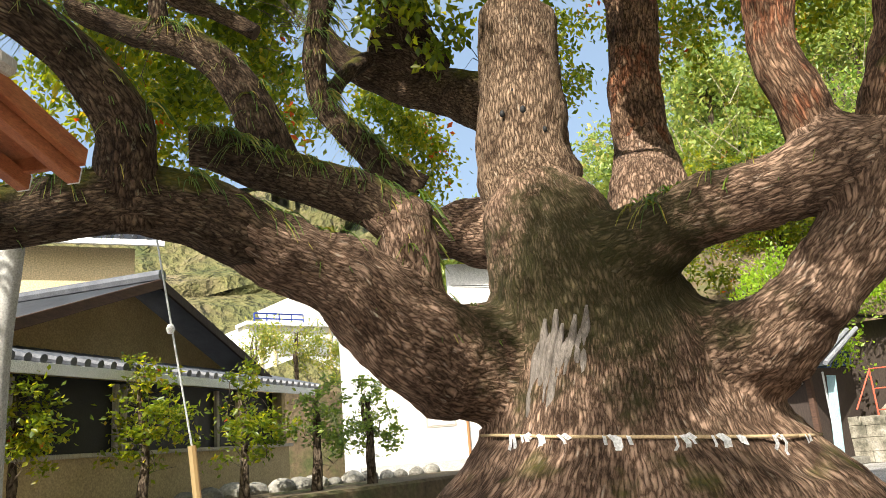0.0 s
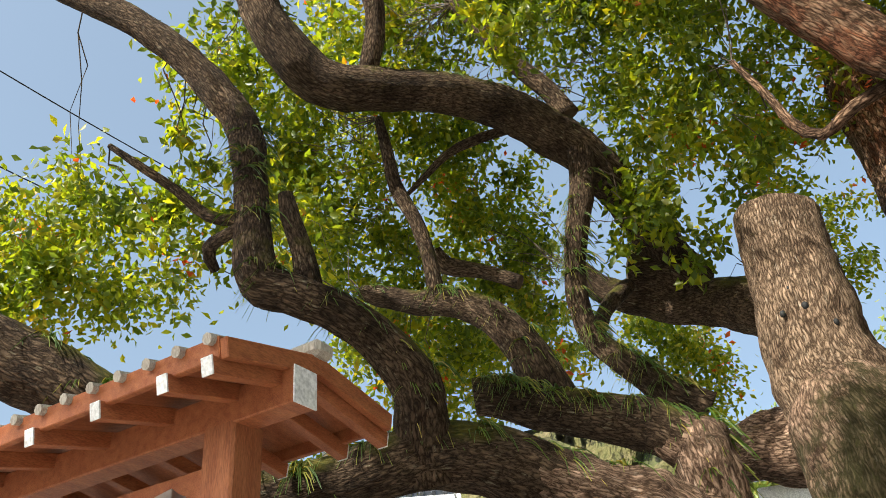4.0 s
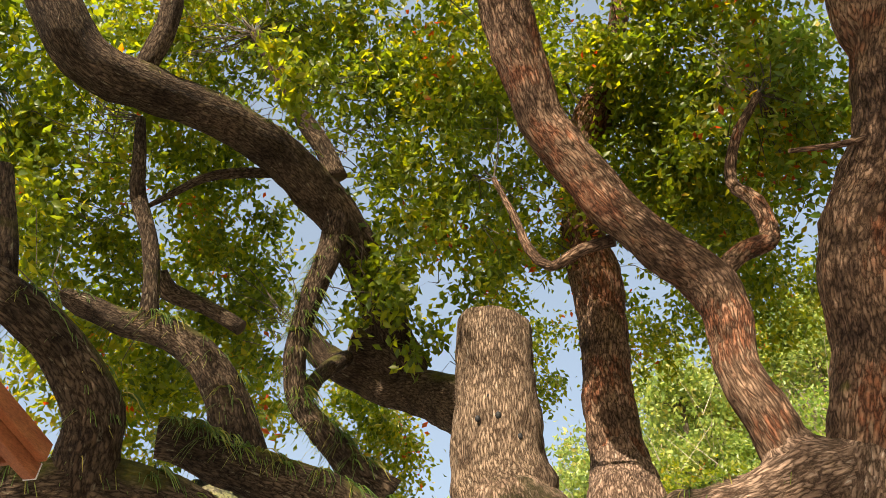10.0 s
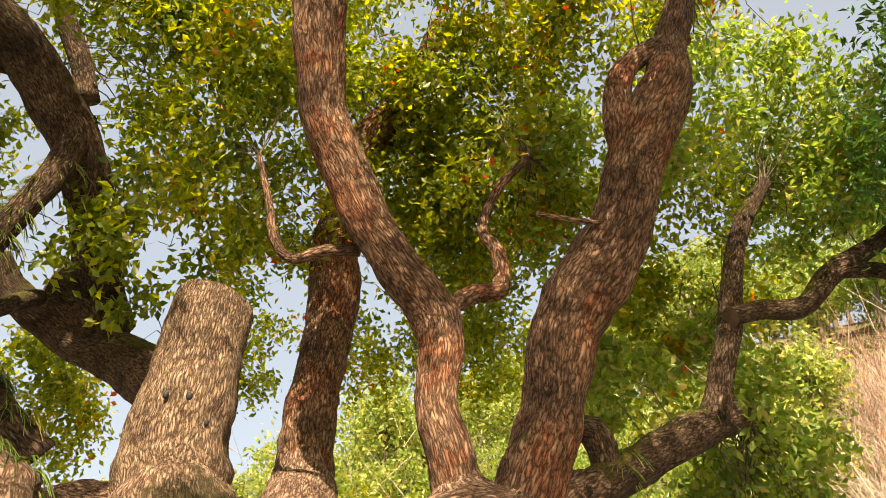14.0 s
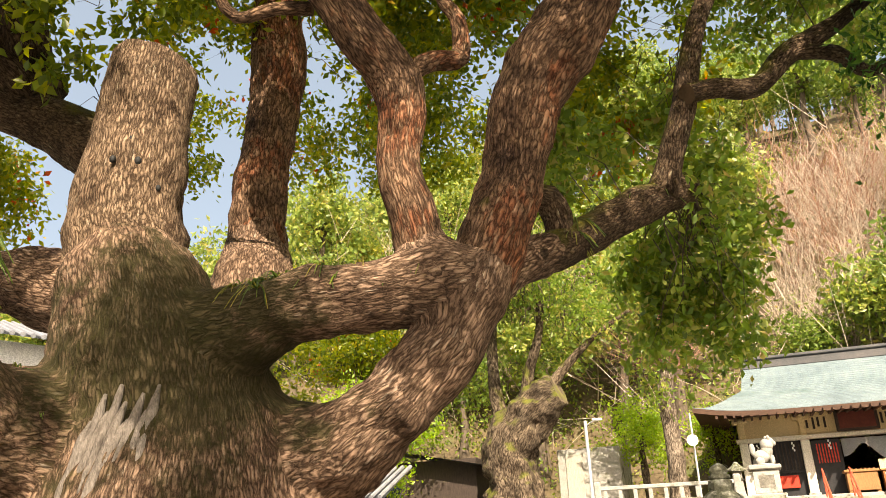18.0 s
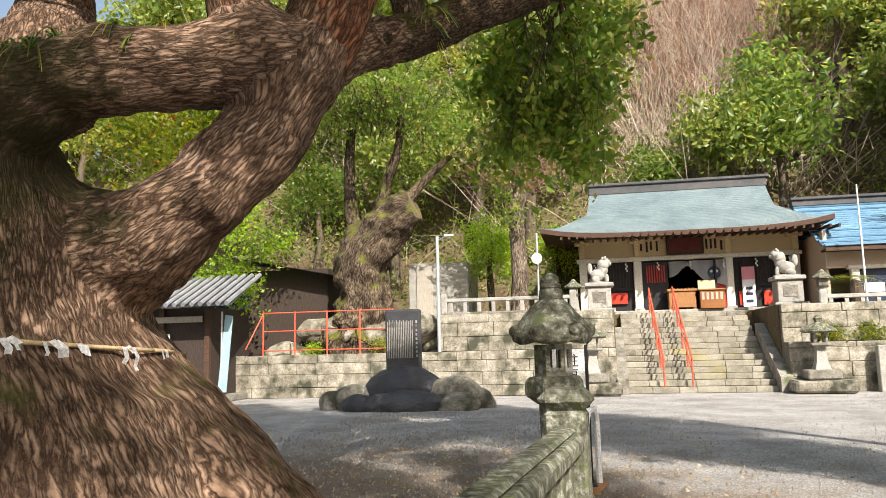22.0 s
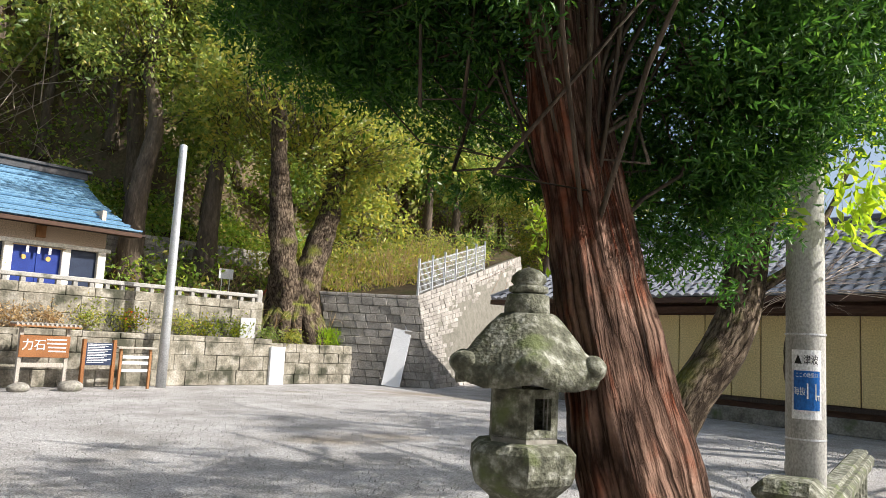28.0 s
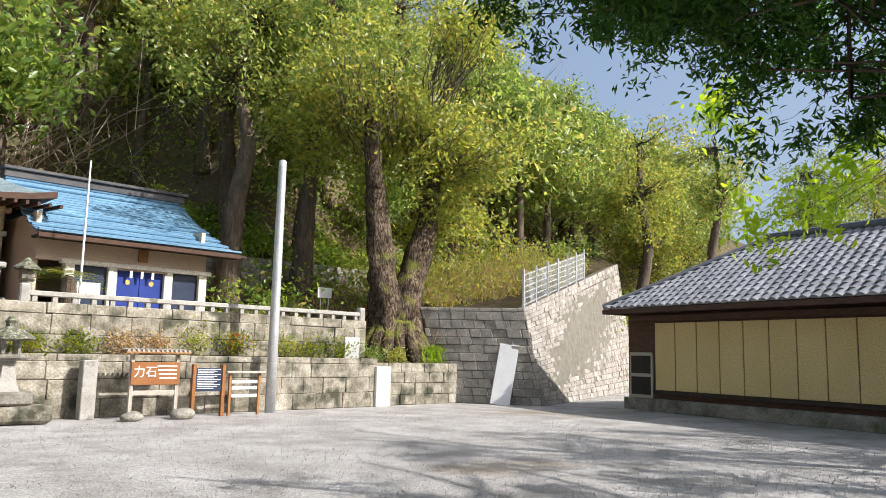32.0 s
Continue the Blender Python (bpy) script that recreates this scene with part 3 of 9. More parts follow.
def clumped(rng, centre, radii, clumps, per, spread, hollow=0.55):
    """Leaf places in clumps through an ellipsoid, denser towards its skin."""
    d = rng.normal(size=(clumps, 3))
    d /= np.linalg.norm(d, axis=1, keepdims=True)
    rad = hollow + (1 - hollow) * rng.random((clumps, 1)) ** 0.7
    rad *= 0.8 + 0.35 * rng.random((clumps, 1))
    cc = np.array(centre) + d * rad * np.array(radii)
    p = cc[:, None, :] + rng.normal(size=(clumps, per, 3)) * spread * rng.uniform(0.6, 1.4, (clumps, 1, 1))
    return p.reshape(-1, 3), cc


def courses(rng, length, height, h, w, jitter=0.3):
    out, z = [], 0.0
    while z < height - 0.02:
        hh = min(h * rng.uniform(1 - jitter * 0.5, 1 + jitter * 0.5), height - z)
        if height - z - hh < h * 0.4:
            hh = height - z
        x = -w * rng.random()
        while x < length:
            ww = w * rng.uniform(1 - jitter, 1 + jitter)
            a, b = max(0, x), min(length, x + ww)
            if b - a > 0.08:
                out.append((a, b, z, z + hh))
            x += ww
        z += hh
    return out


def letters(text, size, material, parent, m, name="lettering", extrude=0.004):
    cu = bpy.data.curves.new(name, "FONT")
    cu.body, cu.size, cu.extrude = text, size, extrude
    cu.align_x, cu.align_y = "CENTER", "CENTER"
    tmp = new("tmp", cu)
    me = bpy.data.meshes.new_from_object(tmp.evaluated_get(bpy.context.evaluated_depsgraph_get()))
    bpy.data.objects.remove(tmp)
    bpy.data.curves.remove(cu)
    me.materials.clear()
    me.materials.append(material)
    ob = new(name, me)
    ob.parent = parent
    ob.matrix_basis = m
    return ob


UP = Matrix.Rotation(radians(90), 4, "X")  # stands lettering up, facing -y
R = np.random.default_rng(7)

# ---- ground ----
bm = bmesh.new()
gv = [[bm.verts.new((x, y, 0.02 * noise.noise(Vector((x * 0.3, y * 0.3, 0))) if -25 < x < 30 and -15 < y < 24 else 0.0)) for x in np.concatenate([[-400, -120, -50], np.linspace(-26, 31, 95), [60, 140, 400]])] for y in np.concatenate([[-400, -100, -40], np.linspace(-16, 24.5, 70), [60, 140, 400]])]
for a, b in zip(gv, gv[1:]):
    for i in range(len(a) - 1):
        bm.faces.new((a[i], a[i + 1], b[i + 1], b[i]))
tagged(part("ground", bm, M_GRAVEL, None, smooth=True), "grey packed gravel forecourt with scattered grit", "ground", kind="structure")

# ---- terrace with its retaining wall, the steps and the balustrade ----
TZ = 2.42
bm = box(-7.7, -2.42, 24.95, 28.4, 0.0, TZ, 0)
add_box(bm, -24, -7.7, 24.95, 28.4, 0.0, 1.28)
add_box(bm, 2.12, 12.6, 24.95, 28.4, 0.0, TZ)
add_box(bm, -24, 12.6, 28.4, 48, 0.0, TZ)
tagged(part("terrace_ground", bm, M_EARTH), "packed earth terrace before the shrine hall", "terrace", kind="structure")


def stone_wall(name, label, x0, x1, y, z1, h, w, seed, material, depth=0.35, angle=0.0, z0=0.0, top=None, joint=None):
    """A coursed wall: a dark backing with every stone its own mesh, run along local x from (x0, y)."""
    rng = np.random.default_rng(seed)
    ob = thing(name, label, "wall", x0, y, z0, angle, kind="structure")
    ln = x1 - x0
    part("backing", box(0, ln, 0.05, depth, 0, z1, 0), joint or M_JOINT, ob)
    for a, b, c, d in courses(rng, ln, z1, h, w):
        e = rng.uniform(-0.012, 0.02)
        bm = box(a + 0.003, b - 0.003, -e, 0.12, c + 0.003, d - 0.003, 0.014)
        part("stone", roughen(bm, 0.022, 2.6, seed + a), material, ob)
    return ob


stone_wall("wall_lower_west", "old cut-stone retaining wall, lichen-stained", -20.5, -2.45, 24.15, 1.30, 0.36, 0.75, 3, M_WALLSTONE, 0.9)
stone_wall("wall_lower_east", "old cut-stone retaining wall, lichen-stained", 2.15, 12.4, 24.15, 1.34, 0.36, 0.75, 4, M_WALLSTONE, 0.9)
stone_wall("wall_upper_west", "upper tier of weathered retaining stones", -7.7, -2.45, 24.72, TZ - 1.30, 0.40, 0.85, 5, M_WALLSTONE, 0.3, z0=1.30)
stone_wall("wall_upper_east", "upper tier of weathered retaining stones, brown-stained", 2.15, 12.4, 24.72, TZ - 1.34, 0.40, 0.85, 6, M_WALLSTONE, 0.3, z0=1.34)

steps = thing("stone_steps", "broad flight of worn stone steps with sloping side curbs", "steps", 0, 24.0, 0, kind="structure")
NS = 14
for i in range(NS):
    z1 = TZ * (i + 1) / NS
    y0 = 0.3 + 4.2 * i / NS
    cuts = [-2.15, -1.62 + 0.2 * R.random(), -0.95 + 0.2 * R.random(), -0.28, 0.5 + 0.3 * R.random(), 1.2 + 0.3 * R.random(), 1.85]
    for a, b in zip(cuts, cuts[1:]):
        part("tread", roughen(box(a + 0.004, b - 0.004, y0, y0 + 0.62, z1 - TZ / NS + 0.004, z1, 0.014), 0.006, 4, i), M_STEP, steps)
for x in (-2.3, 2.0):
    s = bmesh.new()
    pts = [(0.0, 0.0), (0.0, 0.42), (0.25, 0.55), (2.9, 1.95), (2.9, 0.0)]
    a = [s.verts.new((x - 0.15, y, z)) for y, z in pts]
    b = [s.verts.new((x + 0.15, y, z)) for y, z in pts]
    s.faces.new(a[::-1]), s.faces.new(b)
    for i in range(5):
        s.faces.new((a[i], a[(i + 1) % 5], b[(i + 1) % 5], b[i]))
    bmesh.ops.recalc_face_normals(s, faces=s.faces)
    part("side_curb", s, M_STONE, steps, "mossy sloping stone curb")


def handrail(x):
    h = thing("handrail", "red painted pipe handrail on the stone steps", "handrail", x, 24.15, 0, group="step handrails")
    part("rail", join(rod((0, 0.1, 0.95), (0, 4.3, TZ + 0.85), 0.028), rod((0, 0.1, 0.55), (0, 4.3, TZ + 0.45), 0.02)), M_RAILRED, h)
    for i in range(5):
        y = 0.2 + i * 1.02
        z = max(0, TZ * math.ceil((y - 0.15) / 0.3) / NS) if i else 0.0
        part("post", rod((0, y, z - 0.02), (0, y, 0.95 + (y - 0.1) / 4.2 * (TZ - 0.1)), 0.026), M_RAILRED, h)


handrail(-1.15), handrail(-0.38)


def balustrade(x0, x1, y, z, lab):
    b = thing("stone_balustrade", lab, "balustrade", x0, y, z, group="terrace balustrades")
    ln = x1 - x0
    part("top_rail", roughen(box(0, ln, -0.08, 0.08, 0.37, 0.48, 0.015), 0.008, 2), M_GRANITE, b)
    part("foot_rail", box(0, ln, -0.09, 0.09, 0, 0.06, 0.01), M_STONE, b)
    n = max(2, int(ln / 0.40))
    proto = box(-0.055, 0.055, -0.055, 0.055, 0.06, 0.37, 0.01)
    me = finish(proto, "baluster", M_GRANITE)
    for i in range(n):
        o = part("baluster", me, None, b)
        o.location.x = (i + 0.5) * ln / n
    pm = finish(box(-0.1, 0.1, -0.1, 0.1, 0, 0.62, 0.03), "newel", M_GRANITE)
    for x in (0.0, ln):
        part("newel", pm, None, b).location.x = x


balustrade(-7.5, -3.6, 24.85, TZ, "weathered low stone balustrade along the terrace edge")
balustrade(3.3, 12.3, 24.85, TZ - 0.25, "weathered low stone balustrade along the terrace edge")


# ---- shrine hall ----
def curved_roof(name, label, cx, yr, w_ridge, w_eave, yf, yb, z_ridge, z_eave, material, parent, gable=0.42, rows=30, lift=0.28, power=1.45, lip=0.02, skew=0.0):
    """A hipped-and-gabled roof in lapped courses with upturned corners. yf and yb: run to the front and back eave."""
    bm = bmesh.new()

    def ring(v, up=0.0):
        w = w_ridge if v < gable else w_ridge + (w_eave - w_ridge) * ((v - gable) / (1 - gable)) ** 0.8
        z = z_eave + (z_ridge - z_eave) * (1 - v) ** power + up
        pts = []
        N = 14
        for sgn, run in ((-1, yf), (1, yb)):
            for i in range(N + 1):
                s = -1 + 2 * i / N
                pts.append(Vector((cx + skew * v + s * w * (1 if sgn < 0 else -1), yr + sgn * run * v, z + lift * abs(s) ** 4 * v * v)))
        return pts, N

    for k in range(rows):
        v0, v1 = k / rows, (k + 1) / rows
        a, N = ring(v0)
        b, _ = ring(v1, lip)
        A, B = [bm.verts.new(p) for p in a], [bm.verts.new(p) for p in b]
        c = [bm.verts.new(p - Vector((0, 0, lip * 1.2))) for p in b]
        m = len(A)
        for i in range(m):
            j = (i + 1) % m
            if (i == N or i == m - 1) and v0 < gable - 1e-6:
                continue
            bm.faces.new((A[i], B[i], B[j], A[j]))
            bm.faces.new((B[i], c[i], c[j], B[j]))
    bmesh.ops.recalc_face_normals(bm, faces=bm.faces)
    part("roof_cladding", bm, material, parent, label)
    # fascia and soffit
    e, N = ring(1.0)
    bm = bmesh.new()
    inn = [Vector((cx + (p.x - cx) * 0.80, yr + (p.y - yr) * 0.64, z_eave + 0.06)) for p in e]
    t = [bm.verts.new(p + Vector((0, 0, 0.0))) for p in e]
    u = [bm.verts.new(p - Vector((0, 0, 0.16))) for p in e]
    w = [bm.verts.new(p) for p in inn]
    for i in range(len(e)):
        j = (i + 1) % len(e)
        bm.faces.new((t[i], u[i], u[j], t[j]))
        bm.faces.new((u[i], w[i], w[j], u[j]))
    bmesh.ops.recalc_face_normals(bm, faces=bm.faces)
    part("eave_soffit", bm, M_EAVE, parent, "dark timber eaves")
    rm = finish(box(-0.035, 0.035, -1.9, 0, -0.09, 0, 0.0), "rafter", M_EAVE)
    for i in range(34):
        x = cx - w_eave * 0.93 + i * w_eave * 1.86 / 33
        o = part("rafter", rm, None, parent)
        o.matrix_basis = pose(x, yr - yf * 0.66, z_eave + 0.02, 3)
    for s in (-1, 1):
        g = bmesh.new()
        vs = [g.verts.new((cx + s * (w_ridge - 0.25), yr - yf * gable, z_eave + (z_ridge - z_eave) * (1 - gable) ** power - 0.03)), g.verts.new((cx + s * (w_ridge - 0.25), yr, z_ridge - 0.03)), g.verts.new((cx + s * (w_ridge - 0.25), yr + yb * gable, z_eave + (z_ridge - z_eave) * (1 - gable) ** power - 0.03))]
        g.faces.new(vs)
        bmesh.ops.solidify(g, geom=g.faces[:], thickness=0.08)
        part("gable_board", g, M_EAVE, parent)
    part("ridge", join(box(cx - w_ridge - 0.05, cx + w_ridge + 0.05, yr - 0.2, yr + 0.2, z_ridge - 0.12, z_ridge + 0.2, 0.02), box(cx - w_ridge - 0.15, cx + w_ridge + 0.15, yr - 0.28, yr + 0.28, z_ridge + 0.2, z_ridge + 0.32, 0.03)), M_RIDGE, parent, "dark ridge cap")


FZ = TZ + 0.14
hall = thing("shrine_hall", "shrine hall with green copper roof, cream walls and open front", "shrine", 0.28, 0, 0)
curved_roof("roof", "verdigris copper roof in lapped courses", 0.14, 32.9, 3.35, 4.72, 4.9, 4.5, 7.52, 5.14, M_COPPER, hall, skew=-0.38)
part("stone_floor", box(-4.1, 4.1, 29.3, 37.4, TZ, FZ, 0.02), M_GRANITE, hall)
for x in (-3.58, -1.66, 1.45, 3.65):
    part("pillar", box(x - 0.14, x + 0.14, 29.86, 30.14, FZ, 4.36, 0.02), M_PILLAR, hall, "white square pillar")
    part("pillar_foot", box(x - 0.18, x + 0.18, 29.82, 30.18, FZ, FZ + 0.1, 0.015), M_GRANITE, hall)
part("beam", box(-3.8, 3.87, 29.84, 30.16, 4.36, 4.50, 0.012), M_PILLAR, hall)
part("upper_wall", box(-3.7, 3.77, 29.93, 30.13, 4.50, 5.30, 0.005), M_CREAM, hall, "cream plaster wall under the eaves")
part("frieze_beam", box(-3.95, 4.0, 29.80, 29.93, 5.16, 5.30, 0.01), M_CREAM, hall)
for x in (-3.58, -1.66, 1.45, 3.65):
    part("bracket", join(box(x - 0.1, x + 0.1, 29.72, 29.94, 4.5, 5.2, 0.02), box(x - 0.28, x + 0.28, 29.74, 29.92, 4.98, 5.14, 0.03), box(x - 0.07, x + 0.07, 29.45, 29.8, 5.02, 5.14, 0.02)), M_CREAM, hall)
for x in (-1.5, -1.3, -1.15, -0.95, 0.75, 0.9, 1.05, 1.25):
    part("votive_slip", box(x - 0.035, x + 0.035, 29.915, 29.93, 4.62 + 0.12 * R.random(), 5.05, 0.0), M_DARKWOOD, hall, "small dark paper slip")
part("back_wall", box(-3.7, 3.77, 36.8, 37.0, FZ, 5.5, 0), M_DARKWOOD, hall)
part("side_wall", box(-3.72, -3.56, 30.14, 36.8, FZ, 5.3, 0), M_CREAM, hall)
part("side_wall", box(3.63, 3.79, 30.14, 36.8, FZ, 5.3, 0), M_CREAM, hall)
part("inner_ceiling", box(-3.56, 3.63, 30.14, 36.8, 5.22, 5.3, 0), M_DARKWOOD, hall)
# side bays: dark slatted screens
for x0, x1 in ((-3.44, -1.80), (1.59, 3.51)):
    part("screen", box(x0, x1, 30.1, 30.16, FZ, 4.36, 0.0), M_BLACKWOOD, hall, "black lacquered screen")
    n = int((x1 - x0) / 0.105)
    for i in range(n):
        x = x0 + (i + 0.5) * (x1 - x0) / n
        part("slat", box(x - 0.018, x + 0.018, 30.05, 30.1, FZ + 0.85, 4.3, 0.004), M_DARKWOOD, hall)
    part("cross_rail", box(x0, x1, 30.03, 30.1, FZ + 0.76, FZ + 0.85, 0.006), M_BLACKWOOD, hall)
part("red_panel", box(-2.75, -2.05, 29.98, 30.03, FZ + 0.28, FZ + 0.68, 0.01), M_REDWOOD, hall, "bright red panel")
part("red_panel", box(1.75, 2.1, 29.98, 30.03, FZ + 0.1, FZ + 0.6, 0.01), M_REDWOOD, hall, "bright red panel")
part("red_panel", box(2.55, 3.3, 29.98, 30.03, FZ + 0.1, FZ + 0.6, 0.01), M_REDWOOD, hall, "bright red panel")
part("banner", box(1.85, 2.28, 29.9, 29.92, FZ + 0.05, 4.0, 0.0), M_PAPER, hall, "white hanging banner with a pink head")
part("banner_head", box(1.85, 2.28, 29.885, 29.9, 3.55, 4.0, 0.0), surface("pink_print", [(0.7, 0.25, 0.3), (0.75, 0.35, 0.4)], 3, 0.8), hall)
for z in (3.0, 3.2, 2.75):
    part("banner_print", box(1.95, 2.18, 29.885, 29.9, z, z + 0.1, 0.0), M_NAVY, hall)
# door leaves, one red-slatted and folded back on each side of the opening
for x0, x1, lab in ((-1.50, -0.62, "black door with red slats"), (0.98, 1.30, "dark red folded door")):
    d = part("door_leaf", box(x0, x1, 29.92, 29.98, FZ, 4.3, 0.01), M_BLACKWOOD if x0 < 0 else M_REDWOOD, hall, lab)
    if x0 < 0:
        for i in range(8):
            x = x0 + 0.14 + i * 0.085
            part("red_slat", box(x, x + 0.035, 29.885, 29.92, FZ + 1.0, FZ + 1.62, 0.003), M_REDWOOD, d)
    else:
        part("door_edge", box(x0 - 0.06, x0 - 0.002, 29.62, 29.98, FZ, 4.3, 0.01), M_BLACKWOOD, d)
# white curtain, drawn up in the middle
bm = bmesh.new()
cols = 24
top, bot = [], []
for i in range(cols + 1):
    s = i / cols
    x = -0.6 + s * 1.95
    yy = 29.80 + 0.025 * math.sin(s * 24)
    top.append(bm.verts.new((x, yy, 4.28)))
    bot.append(bm.verts.new((x, yy + 0.01, 3.58 + 0.44 * math.exp(-(((s - 0.33) / 0.17) ** 2)) - 0.35 * s * s + 0.12)))
for i in range(cols):
    bm.faces.new((top[i], top[i + 1], bot[i + 1], bot[i]))
bmesh.ops.solidify(bm, geom=bm.faces[:], thickness=0.006)
part("curtain", bm, M_PAPER, hall, "white shrine curtain with a round navy crest", smooth=True)
crest = join(spin([(0.22, 0), (0.22, 0.012)], 28))
bmesh.ops.transform(crest, matrix=pose(0.92, 29.775, 3.83, 90), verts=crest.verts)
part("crest", crest, M_NAVY, hall, "round navy crest")
for a in range(3):
    c = spin([(0.05, 0), (0.05, 0.014)], 14)
    bmesh.ops.transform(c, matrix=pose(0.92 + 0.10 * math.cos(a * 2.1 + 0.5), 29.765, 3.83 + 0.10 * math.sin(a * 2.1 + 0.5), 90), verts=c.verts)
    part("crest_comma", c, M_PAPER, hall)
pl = part("name_plaque", box(-0.66, 0.62, 29.62, 29.72, 4.50, 5.18, 0.03), M_DARKWOOD, hall, "dark brown carved name plaque")
part("plaque_field", box(-0.56, 0.52, 29.60, 29.62, 4.58, 5.10, 0.0), surface("plaque_red", [(0.10, 0.02, 0.015), (0.16, 0.04, 0.025)], 4, 0.6), pl)
for i in range(7):
    x = -3.2 + i * 1.1
    z = bmesh.new()
    for k in range(4):
        add_box(z, x + (k % 2) * 0.04, x + (k % 2) * 0.04 + 0.05, 29.77, 29.775, 4.28 - 0.075 * (k + 1), 4.28 - 0.075 * k)
    part("paper_streamer", z, M_PAPER, hall, "white zigzag paper")

ob = thing("offering_box", "brown wooden offering box before the hall opening", "box", 0.13, 29.55, FZ)
part("body", box(-0.55, 0.35, -0.25, 0.25, 0.06, 0.62, 0.015), M_WOOD, ob)
part("lid_frame", box(-0.6, 0.4, -0.3, 0.3, 0.62, 0.70, 0.01), M_WOOD, ob)
for i in range(7):
    part("slat", box(-0.5 + i * 0.125, -0.46 + i * 0.125, -0.24, 0.24, 0.70, 0.73, 0.004), M_WOOD, ob)
for x in (-0.5, 0.3):
    part("foot", box(x - 0.05, x + 0.05, -0.22, 0.22, 0, 0.06, 0.005), M_WOOD, ob)
ob = thing("votive_stand", "pale wooden stand with votive slips", "stand", 1.0, 29.35, FZ)
part("cabinet", box(-0.4, 0.4, -0.2, 0.2, 0, 0.62, 0.01), M_ORANGE, ob)
part("top_board", box(-0.45, 0.45, -0.25, 0.25, 0.62, 0.67, 0.008), M_WOOD, ob)
part("notice", box(-0.42, 0.15, 0.05, 0.09, 0.67, 0.98, 0.004), M_CREAM, ob, "small cream notice board")
for i in range(5):
    part("slip", box(-0.34 + i * 0.15, -0.26 + i * 0.15, -0.205, -0.2, 0.3, 0.55, 0.0), M_GREYWOOD, ob)


def guardian(x, y, flip, lab):
    ped = thing("lion_pedestal", "pale granite pedestal of a guardian lion-dog", "pedestal", x, y, TZ, group="lion pedestals")
    part("plinth", box(-0.5, 0.5, -0.5, 0.5, 0, 0.16, 0.02), M_GRANITE, ped)
    part("shaft", box(-0.38, 0.38, -0.38, 0.38, 0.16, 0.86, 0.02), M_GRANITE, ped)
    part("carving", box(-0.22, 0.22, -0.395, -0.38, 0.34, 0.7, 0.006), M_STONE, ped, "carved square panel")
    part("cap", box(-0.47, 0.47, -0.47, 0.47, 0.86, 1.0, 0.03), M_GRANITE, ped)
    bm = bmesh.new()
    for c, s in (((0.02, 0, 0.28), (0.26, 0.17, 0.20)), ((-0.16, 0, 0.46), (0.17, 0.16, 0.24)), ((-0.26, -0.02, 0.70), (0.17, 0.16, 0.16)), ((-0.38, -0.02, 0.66), (0.10, 0.10, 0.08)), ((-0.18, 0, 0.62), (0.20, 0.20, 0.19)), ((-0.25, 0.10, 0.14), (0.07, 0.07, 0.18)), ((-0.25, -0.10, 0.14), (0.07, 0.07, 0.18)), ((0.14, 0.12, 0.12), (0.14, 0.08, 0.13)), ((0.14, -0.12, 0.12), (0.14, 0.08, 0.13)), ((0.28, 0, 0.48), (0.09, 0.07, 0.20)), ((-0.22, 0.12, 0.83), (0.05, 0.03, 0.07)), ((-0.22, -0.12, 0.83), (0.05, 0.03, 0.07)), ((0, 0, 0.03), (0.40, 0.22, 0.04))):
        bmesh.ops.create_icosphere(bm, subdivisions=3, radius=1, matrix=Matrix.LocRotScale(c, None, s))
    roughen(bm, 0.02, 9)
    g = part("guardian_statue", bm, M_GRANITE, None, smooth=True)
    g.matrix_basis = pose(x, y, TZ + 1.0, 0, 0, flip)
    tagged(g, lab, "statue", "guardian lion-dogs")


guardian(-2.8, 27.6, 200, "pale stone guardian lion-dog on its pedestal")
guardian(3.05, 27.6, -20, "pale stone guardian lion-dog on its pedestal")

# ---- side building with the blue roof ----
sb = thing("side_hall", "small hall with a blue sheet-metal roof and navy doors", "building", 0.36, 0, 0)
bm = bmesh.new()
rows, N = 24, 2
for k in range(rows):
    for sgn, run in ((-1, 3.9), (1, 3.2)):
        v0, v1 = k / rows, (k + 1) / rows

        def sp(v, x, up=0.0):
            return (x + (0.2 * v * v if x > 7 else -0.1 * v), 31.1 + sgn * run * v, 4.28 + 1.95 * (1 - v) ** 1.3 + up)

        q = [bm.verts.new(sp(v0, 3.9)), bm.verts.new(sp(v0, 9.1)), bm.verts.new(sp(v1, 9.1, 0.015)), bm.verts.new(sp(v1, 3.9, 0.015))]
        bm.faces.new(q if sgn > 0 else q[::-1])
bmesh.ops.recalc_face_normals(bm, faces=bm.faces)
bmesh.ops.solidify(bm, geom=bm.faces[:], thickness=0.05)
part("roof_cladding", bm, M_BLUE_ROOF, sb, "blue painted sheet-metal roof")
part("ridge", join(box(3.85, 9.2, 30.9, 31.3, 6.2, 6.42, 0.02), box(3.8, 9.3, 30.82, 31.38, 6.42, 6.52, 0.02)), M_RIDGE, sb)
part("eave_board", box(3.8, 9.3, 27.2, 27.3, 4.12, 4.24, 0.01), M_EAVE, sb)
part("soffit", box(3.9, 9.5, 27.3, 28.1, 4.18, 4.24, 0), M_DARKWOOD, sb)
part("upper_wall", box(4.0, 8.62, 28.0, 28.15, 3.66, 4.30, 0.004), M_PEACH, sb, "peach plaster wall")
for s in (4.0, 8.5):
    part("side_wall", box(s, s + 0.12, 28.15, 34.0, TZ, 4.9, 0), M_PEACH, sb)
